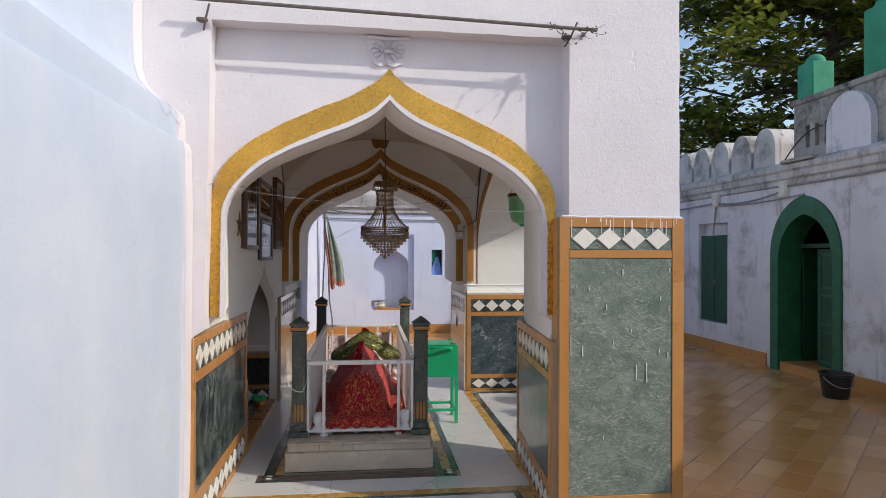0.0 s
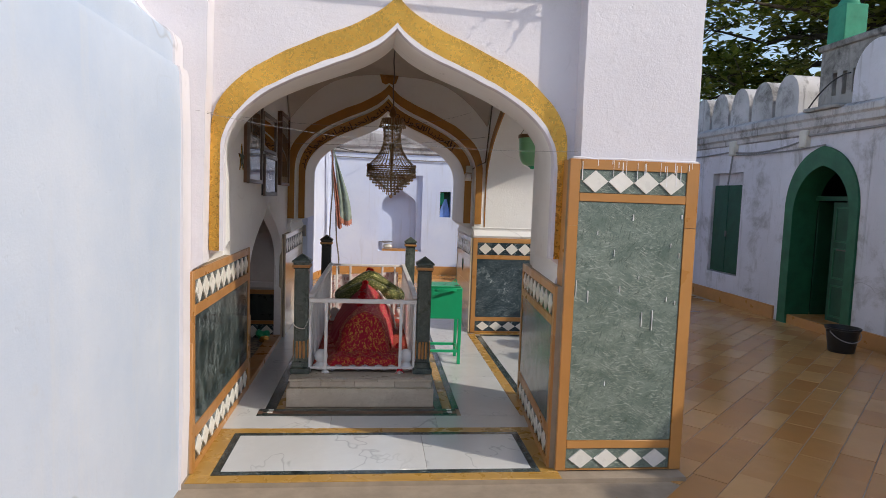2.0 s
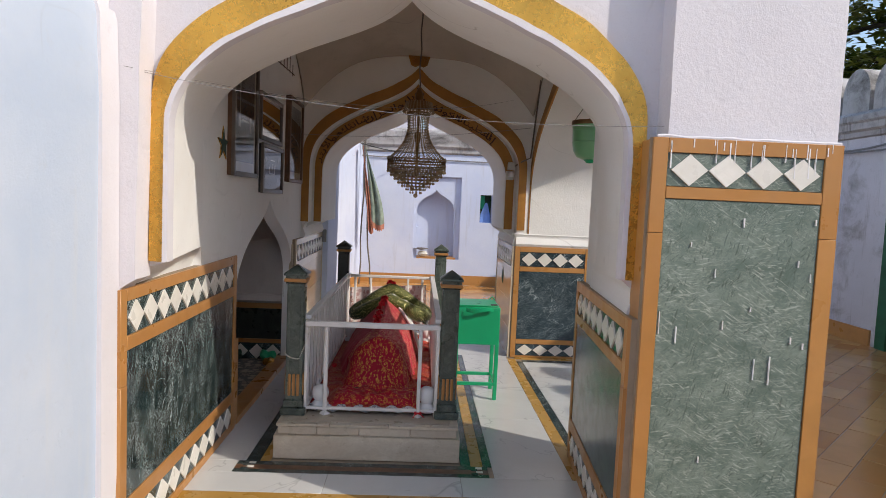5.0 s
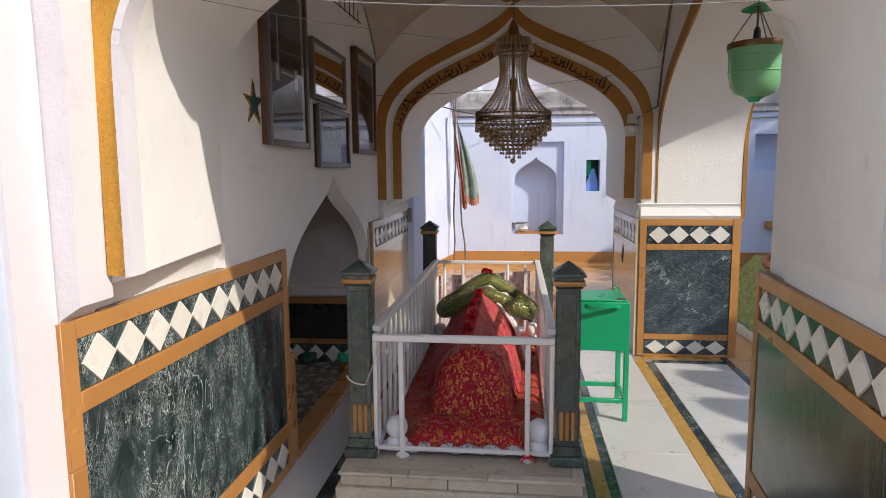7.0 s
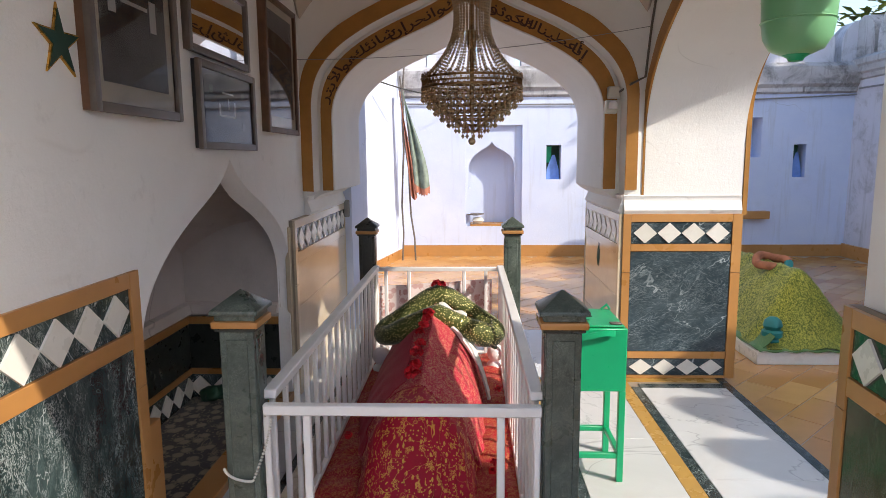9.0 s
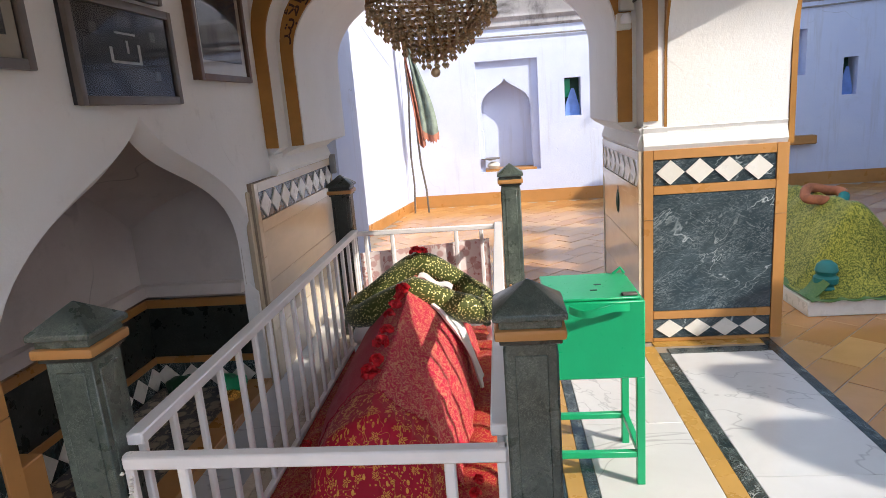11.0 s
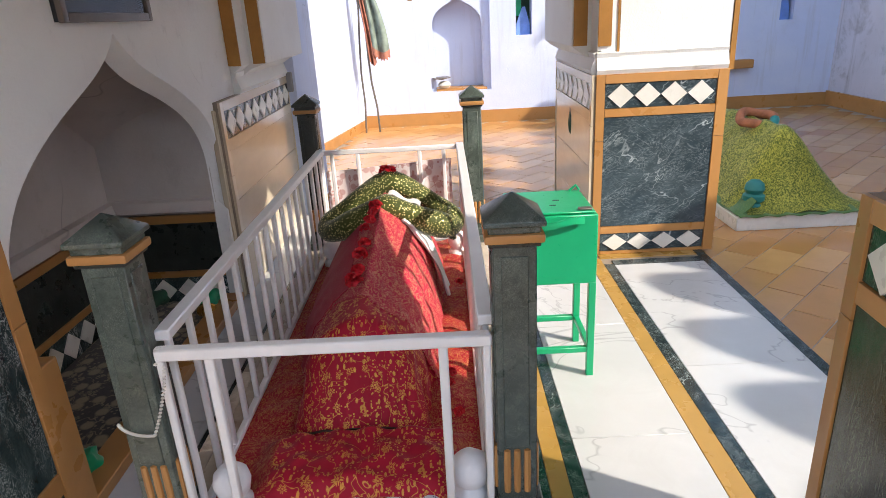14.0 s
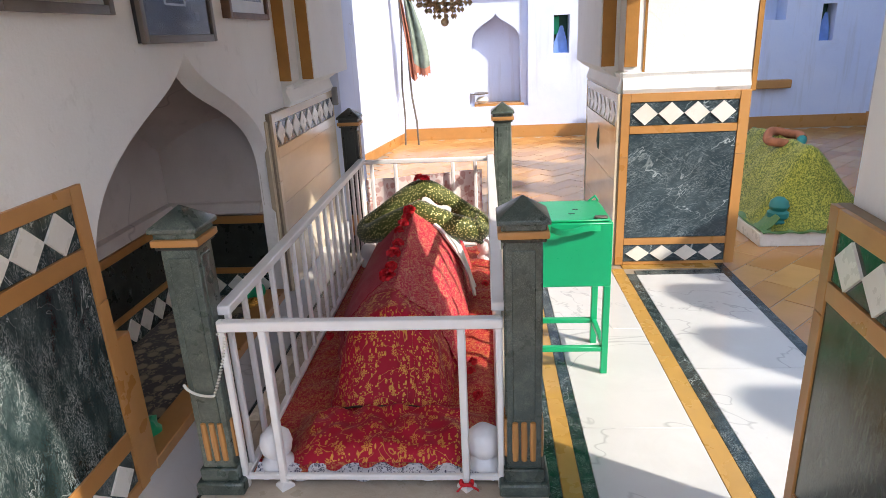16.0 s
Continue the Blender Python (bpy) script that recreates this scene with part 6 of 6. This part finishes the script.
def green_mound(u, v):
    a, b = 2 * u - 1, 2 * v - 1
    x, y = 0.48 * a, 0.06 + 0.84 * b
    px = abs(x + 0.07) * (1.12 if x < -0.07 else 0.85)
    ridge = 0.35 * (1 - smoothstep(0, 0.42, px)) + 0.65 * (1 - min(1, px / 0.44) ** 1.1)
    ends = smoothstep(1.0, 0.62, abs(b))
    z = 0.55 * ridge * (0.25 + 0.75 * ends) * ends ** 0.5 + 0.012
    z += 0.010 * math.sin(16 * x + 22 * y) * (1 - abs(a)) + 0.012 * wobble(x, y, 0, 6)
    return (x, y, max(0.006, z))


part("cover", thick(grid(bmesh.new(), 60, 60, green_mound), 0.004), M["green_cloth"], cov, "", 60)
for nm, f in (("border", lambda u, v: (-0.49 + 0.98 * u, -0.805 + 0.10 * v, 0.010 + 0.018 * v + 0.006 * math.sin(40 * u))), ("border", lambda u, v: (-0.495 + 0.13 * v, -0.76 + 1.6 * u, 0.012 + 0.10 * v * v + 0.006 * math.sin(30 * u)))):
    part(nm, thick(grid(bmesh.new(), 50, 5, f), 0.004), M["green_border"], cov, "plain green border", 60)
ring = thing("cloth_ring", (GX - 0.07, GY - 0.02, 0.58), "faded orange and teal cloth ring on the grave", "garland")
for nm, a0, a1, mat in (("orange_roll", -0.3, 5.1, M["orange_cloth"]), ("teal_roll", 5.1, 5.98, M["teal"])):
    part(nm, tube(bmesh.new(), [(0.125 * math.cos(a), 0.115 * math.sin(a), 0.045 + 0.035 * math.sin(a) + 0.012 * math.cos(3 * a)) for a in [a0 + (a1 - a0) * k / 24 for k in range(25)]], 0.036, 10), mat, ring, "", 70)
tf = part("stone_finial", lathe(bmesh.new(), [(0, 0), (0.075, 0), (0.08, 0.05), (0.06, 0.065), (0.075, 0.08), (0.075, 0.115), (0.055, 0.13), (0.07, 0.16), (0.06, 0.20), (0.03, 0.225), (0, 0.23)], n=16), M["teal"])
tf.location = (GX - 0.32, GY - 0.62, 0.071)
tagged(tf, "teal painted stone finial at the grave's foot", "finial")

# ---- back wall windows, pot, flags ----
for nm, x0, x1, z0, z1 in (("window_1", 1.40, 1.63, 1.18, 1.71), ("window_2", 5.15, 5.34, 1.19, 1.69)):
    w = structure(nm, boxed(x0, x1, CY + 0.26, CY + 0.3, z0, z1), M["door_green"], "small green shuttered window in the blue wall", "window")
    mid = x0 + 0.42 * (x1 - x0)
    part("shutter", boxed(x0 + 0.01, mid, CY + 0.16, CY + 0.19, z0 + 0.26, z1 - 0.02, bevel=0.003), M["box_green"], w, "green shutter leaf")
    part("curtain", prism(bmesh.new(), [(x0 + 0.01, z0), (x1 - 0.01, z0), (x1 - 0.02, z0 + 0.14), (x0 + 0.62 * (x1 - x0), z0 + 0.38), (x0 + 0.45 * (x1 - x0), z0 + 0.38), (x0 + 0.02, z0 + 0.16)], "y", CY + 0.09, CY + 0.10), M["curtain"], w, "blue cloth across the window")
pot = thing("clay_pot", (0.34, CY + 0.08, 0.49), "small grey clay pot with a dish on the niche sill", "pot")
part("pot", lathe(bmesh.new(), [(0, 0), (0.06, 0), (0.10, 0.045), (0.07, 0.085), (0.03, 0.10), (0, 0.10)], n=16), M["plastic"], pot)
part("dish", lathe(bmesh.new(), [(0, 0.10), (0.03, 0.102), (0.14, 0.125), (0.14, 0.135), (0, 0.115)], (-0.04, 0, 0.02), 16), M["wood_grey"], pot)


def flag_pole(x0, y0, top, label):
    o = part("flag_pole", tube(bmesh.new(), [Vector((x0, y0, -0.034)).lerp(Vector(top), k / 8) + Vector((0.015 * math.sin(2 * k), 0, 0)) for k in range(9)], 0.014, 7), M["wood_grey"])
    tagged(o, label, "pole", "flag poles")


flag_pole(-0.62, 13.15, (-0.84, 13.35, 2.75), "thin wooden flag pole leaning on the wall")
flag_pole(-0.82, 13.15, (-0.79, 13.40, 3.3), "thin wooden flag pole leaning on the wall")
fl = thing("hanging_flag", (-0.72, 13.1, 2.5), "faded green and red cloth flag hanging from the pole", "flag")


def flag_f(x_shift, wide, length):
    def f(u, v):
        w = wide * smoothstep(-0.1, 0.9, v)
        return (x_shift - 0.05 + w * u + 0.14 * v, -0.03 + 0.035 * math.sin(11 * u + 3 * v), -length * v - 0.10 * math.sin(2.5 * u) * v)
    return f


part("green_cloth", thick(grid(bmesh.new(), 18, 24, flag_f(0.0, 0.24, 1.35)), 0.004), M["flag_green"], fl, "", 60)
part("red_cloth", thick(grid(bmesh.new(), 12, 24, flag_f(-0.05, 0.10, 1.5)), 0.004), M["flag_red"], fl, "", 60)
part("fringe", thick(grid(bmesh.new(), 18, 4, lambda u, v: (0.09 + 0.24 * u, -0.035 + 0.035 * math.sin(11 * u + 3), -1.33 - 0.10 * math.sin(2.5 * u) - (0.10 + 0.02 * math.sin(40 * u)) * v)), 0.004), M["flag_red"], fl, "orange red fringe", 60)

# ---- green door, shutters, fittings on the right building ----
door = structure("door_1", band(bmesh.new(), round_arch(8.355, 0.70, 1.62, 2.46, -0.03), round_arch(8.34, 0.54, 1.52, 2.20, -0.03), "x", CX - 0.035, CX + 0.34), M["frame_green"], "arched green doorway with a half open door", "door")
spandrel = [(7.55, 2.62), (7.55, 1.2)] + round_arch(8.355, 0.68, 1.62, 2.44, 1.2) + [(9.16, 1.2), (9.16, 2.62)]
structure("wall_over_door", prism(bmesh.new(), spandrel, "x", CX - 0.004, CX + 0.30), RW, "weathered plaster round the door arch", "wall")


def leaf_door(nm, y0, y1, z0, z1, m, parent):
    d = part(nm, boxed(0, 0.03, 0, y1 - y0, z0, z1, bevel=0.003), M["door_green"], parent)
    d.matrix_local = m
    w = y1 - y0
    for a, b in ((z0 + 0.06, z0 + 0.50), (z0 + 0.58, z0 + 1.0), (z0 + 1.08, z1 - 0.06)):
        for (ya, yb, za, zb) in ((0.06, w - 0.06, a, a + 0.025), (0.06, w - 0.06, b - 0.025, b), (0.06, 0.085, a, b), (w - 0.085, w - 0.06, a, b)):
            part("moulding", boxed(-0.012, 0.0, ya, yb, za, zb, bevel=0.003), M["frame_green"], d)
    part("bolt", tube(bmesh.new(), [(-0.02, 0.05, z0 + 0.98), (-0.02, w * 0.8, z0 + 0.98)], 0.009, 6), M["iron"], d)
    return d


leaf_door("leaf", 7.80, 8.50, 0.10, 1.72, Matrix.Translation((CX + 0.30, 7.80, 0)), door)
leaf_door("leaf", 8.50, 8.92, 0.10, 1.72, Matrix.Translation((CX + 0.36, 8.90, 0)) @ pose(0, 0, 0, 0, 0, -88), door)
part("transom", boxed(CX + 0.28, CX + 0.36, 7.72, 8.98, 1.74, 1.80, bevel=0.004), M["door_green"], door)
part("side_panel", boxed(CX + 0.34, CX + 0.37, 8.93, 9.02, 0.0, 2.3), M["door_green"], door)
shut = structure("window_3", boxed(CX + 0.12, CX + 0.16, 10.22, 11.14, 0.47, 2.18), M["aged"], "recess with closed dark green shutters", "window")
for a, b in ((10.24, 10.66), (10.67, 11.10)):
    part("shutter", boxed(CX + 0.03, CX + 0.06, a, b, 0.49, 1.97, bevel=0.004), M["door_green"], shut, "dark green plank shutter")
part("latch", boxed(CX + 0.015, CX + 0.03, 10.64, 10.69, 1.10, 1.20, bevel=0.004), M["iron"], shut)

for y, z in ((10.50, 2.57), (8.74, 2.58)):
    jb = thing("junction_box", (CX - 0.001, y, z), "ivory electric junction box on the wall", "junction box", "junction boxes")
    part("box", boxed(-0.07, 0.01, -0.08, 0.08, -0.12, 0.12, bevel=0.01), M["plastic"], jb)
    part("lid", boxed(-0.078, -0.07, -0.065, 0.065, -0.10, 0.10, bevel=0.004), M["plastic"], jb)
wire("wall_conduit", (CX - 0.03, 13.4, 2.50), (CX - 0.03, 10.55, 2.52), 0.02, 0.014, M["cable"], "grey conduit along the wall")
wire("wall_conduit", (CX - 0.03, 10.45, 2.50), (CX - 0.03, 8.8, 2.56), 0.06, 0.014, M["cable"], "grey conduit along the wall")
wire("wall_conduit", (CX - 0.03, 10.44, 2.46), (CX - 0.05, 8.3, 2.47), 0.03, 0.012, M["cable"], "grey conduit along the wall")
wire("wall_conduit", (CX - 0.03, 8.68, 2.62), (CX - 0.03, 5.0, 2.72), 0.03, 0.018, M["cable"], "grey conduit along the wall")
wire("wall_conduit", (CX - 0.03, 10.52, 2.45), (CX - 0.03, 10.60, 1.98), 0.0, 0.014, M["cable"], "grey conduit down to the window")
wire("roof_cable", (CX + 0.02, 8.9, 2.9), (CX - 0.02, 8.0, 3.35), -0.12, 0.010, M["cable_black"], "black cable over the parapet")
wire("roof_cable", (CX + 0.1, 8.68, 3.80), (CX + 0.05, 6.5, 3.95), 0.12, 0.007, M["cable"], "thin cable over the parapet")

for y, x, z0, z1, w in ((8.44, CX + 0.22, 3.82, 4.30, 0.16), (7.22, CX + 0.22, 3.82, 4.62, 0.17)):
    tw = thing("roof_turret", (x, y, z0), "sea green square turret with a small dome", "turret", "roof turrets")
    part("shaft", boxed(-w, w, -w, w, 0, z1 - z0, bevel=0.012), M["tower_green"], tw)
    part("dome", lathe(bmesh.new(), [(w * 0.82, z1 - z0)] + [(w * 0.82 * math.cos(a), z1 - z0 + 0.13 * math.sin(a)) for a in [math.pi / 2 * k / 7 for k in range(1, 7)]] + [(0, z1 - z0 + 0.135)], n=20), M["tower_green"], tw)

pail = thing("pail", (5.52, 7.18, -0.034), "black plastic pail with a wire handle", "pail")
part("body", lathe(bmesh.new(), [(0, 0), (0.13, 0), (0.135, 0.01), (0.175, 0.27), (0.19, 0.275), (0.19, 0.295), (0.172, 0.295), (0.13, 0.02), (0, 0.02)], n=28), M["black_plastic"], pail)
part("handle", tube(bmesh.new(), [(0.19 * math.cos(a), -0.19 * abs(math.sin(a)) * 0.75 - 0.02, 0.27 - 0.13 * math.sin(a)) for a in [math.pi * k / 14 for k in range(15)]], 0.006, 6), M["cable"], pail)
part("ear", lathe(bmesh.new(), [(0, 0), (0.02, 0), (0.02, 0.03), (0, 0.03)], (-0.2, -0.02, 0.25), 8), M["black_plastic"], pail)


# ---- the broad leaved tree behind the right wall ----
def build_tree():
    t = thing("broadleaf_tree", (10.4, 13.4, -0.062), "broad leaved almond tree with dark layered branches", "tree")
    rnd = random.Random(11)
    bm = bmesh.new()
    tips = []
    trunk = [Vector((0, 0, 0)), Vector((0.1, -0.1, 2.0)), Vector((-0.1, 0.05, 4.0)), Vector((0.05, 0, 6.2)), Vector((0, 0.1, 8.4))]
    tube(bm, trunk, lambda s: 0.24 * (1 - s) + 0.06, 9)
    wood = part("trunk", bm, M["bark"], t, "", 60)
    for k in range(44):
        z = rnd.uniform(3.0, 8.9)
        f = (z / 8.4) * 4
        i = min(3, int(f))
        base = trunk[i].lerp(trunk[i + 1], min(1, f - i))
        a = rnd.uniform(0, 2 * math.pi)
        L = rnd.uniform(2.6, 5.0) * (1.1 - 0.05 * z)
        pts = [base]
        for j in range(1, 7):
            s = j / 6
            pts.append(base + Vector((math.cos(a + 0.5 * s * rnd.uniform(-1, 1)) * L * s, math.sin(a) * L * s, 0.5 * s * s * rnd.uniform(-0.4, 1.2) + 0.15 * s)))
        bm = tube(bmesh.new(), pts, lambda s: 0.075 * (1 - s) + 0.014, 6)
        for j in range(2, 7):
            for q in range(3):
                d = Vector((rnd.uniform(-1, 1), rnd.uniform(-1, 1), rnd.uniform(-0.25, 0.6))).normalized() * rnd.uniform(0.4, 1.1)
                mid = pts[j] + d * 0.5 + Vector((0, 0, 0.05))
                tube(bm, [pts[j], mid, pts[j] + d], 0.012, 4)
                tips += [pts[j] + d, mid]
        part("limb", bm, M["bark"], wood, "", 60)
        tips.append(pts[-1])
    verts, faces = [], []
    for tip in tips:
        n = rnd.randint(12, 21)
        for k in range(n):
            a = rnd.uniform(0, 2 * math.pi)
            L = rnd.uniform(0.19, 0.34)
            w = L * rnd.uniform(0.24, 0.33)
            d = Vector((math.cos(a), math.sin(a), rnd.uniform(-0.5, 0.7))).normalized()
            s = d.cross(Vector((0, 0, 1))).normalized()
            u = s.cross(d)
            o = tip + Vector((rnd.uniform(-0.28, 0.28), rnd.uniform(-0.28, 0.28), rnd.uniform(-0.16, 0.16)))
            i = len(verts)
            verts += [o, o + d * L * 0.6 + s * w + u * 0.02, o + d * L, o + d * L * 0.6 - s * w + u * 0.02]
            faces += [(i, i + 1, i + 2), (i, i + 2, i + 3)]
    me = bpy.data.meshes.new("crown")
    me.from_pydata([tuple(v) for v in verts], [], faces)
    me.materials.append(M["leaf"])
    cr = new("crown", me)
    cr.parent = t


build_tree()


# ---- courtyard paving, laid on the diagonal ----
def paving():
    S = 0.42
    rnd = random.Random(9)
    c, s = math.cos(radians(44)), math.sin(radians(44))
    me = mesh_of("tile", boxed(-S / 2 + 0.0025, S / 2 - 0.0025, -S / 4 + 0.0025, S / 4 - 0.0025, -0.02, 0.0, bevel=0.002), M["court_tile"])
    spots = []
    for i in range(-50, 70):
        for j in range(-90, 110):
            u, v = (i + 0.5 * (j % 2)) * S, j * S / 2
            x, y = 2 + u * c - v * s, 5 + u * s + v * c
            if -0.92 < x < 5.96 and -6.9 < y < 13.5 and not (x < 1.80 and 3.78 < y < 8.95):
                spots.append((x, y))
    def near(p):
        x, y = p
        return min(abs(x - 3.6) + abs(y - 5.6), abs(x - 2.6) + abs(y - 7.6) * 0.9, abs(x - 0.2) + abs(y - 10.2))
    spots.sort(key=near)
    for x, y in spots[:300]:
        o = new("tile", me)
        o.parent = court_bed
        o.location = (x, y, -0.030 + rnd.uniform(-0.0015, 0.0015))
        o.rotation_euler = (rnd.uniform(-0.003, 0.003), rnd.uniform(-0.003, 0.003), radians(44))
    verts, faces = [], []
    a, b = S / 2 - 0.0025, S / 4 - 0.0025
    for x, y in spots[300:]:
        k = len(verts)
        z = -0.030 + rnd.uniform(-0.0015, 0.0015)
        for zz in (z, z - 0.015):
            verts += [(x + c * p - s * q, y + s * p + c * q, zz) for p, q in ((-a, -b), (a, -b), (a, b), (-a, b))]
        faces += [(k, k + 1, k + 2, k + 3)] + [(k + i, k + 4 + i, k + 4 + (i + 1) % 4, k + (i + 1) % 4) for i in range(4)]
    m2 = bpy.data.meshes.new("tiles_far")
    m2.from_pydata(verts, [], faces)
    m2.materials.append(M["court_tile"])
    far = new("tiles", m2)
    far.parent = court_bed
    tagged(far, kind="stuff")


paving()


# ---- runs of whitewash on the pillar's marble ----
def paint_runs():
    rnd = random.Random(21)
    bm = bmesh.new()
    for k in range(34):
        top = rnd.random() < 0.55
        x = rnd.uniform(1.24, 1.95)
        z1 = rnd.uniform(1.835, 1.862) if top else rnd.uniform(0.5, 1.6)
        L = rnd.uniform(0.02, 0.13) if top else rnd.uniform(0.015, 0.04) * rnd.choice((1, 1, 1, 3))
        w = rnd.uniform(0.0010, 0.0026)
        y = FACE - 0.0275
        prism(bm, [(x - w, z1), (x + w, z1), (x + w * 0.8, z1 - L * 0.7), (x + w * 1.2, z1 - L), (x - w * 1.2, z1 - L), (x - w * 0.8, z1 - L * 0.7)], "y", y - 0.001, y + 0.008)
    tagged(part("paint_runs", bm, M["white_paint"], None, "", 0), "white paint runs and splashes on the marble", "paint", "", "stuff")
    lip = bmesh.new()
    tube(lip, [(1.20 + 0.76 * k / 30, FACE - 0.018, 1.862 + 0.006 * wobble(k * 0.3, 0, 0, 1)) for k in range(31)], 0.009, 6)
    structure("trim_plaster_lip", lip, M["facade"], "ragged white plaster edge over the marble", "trim")


paint_runs()
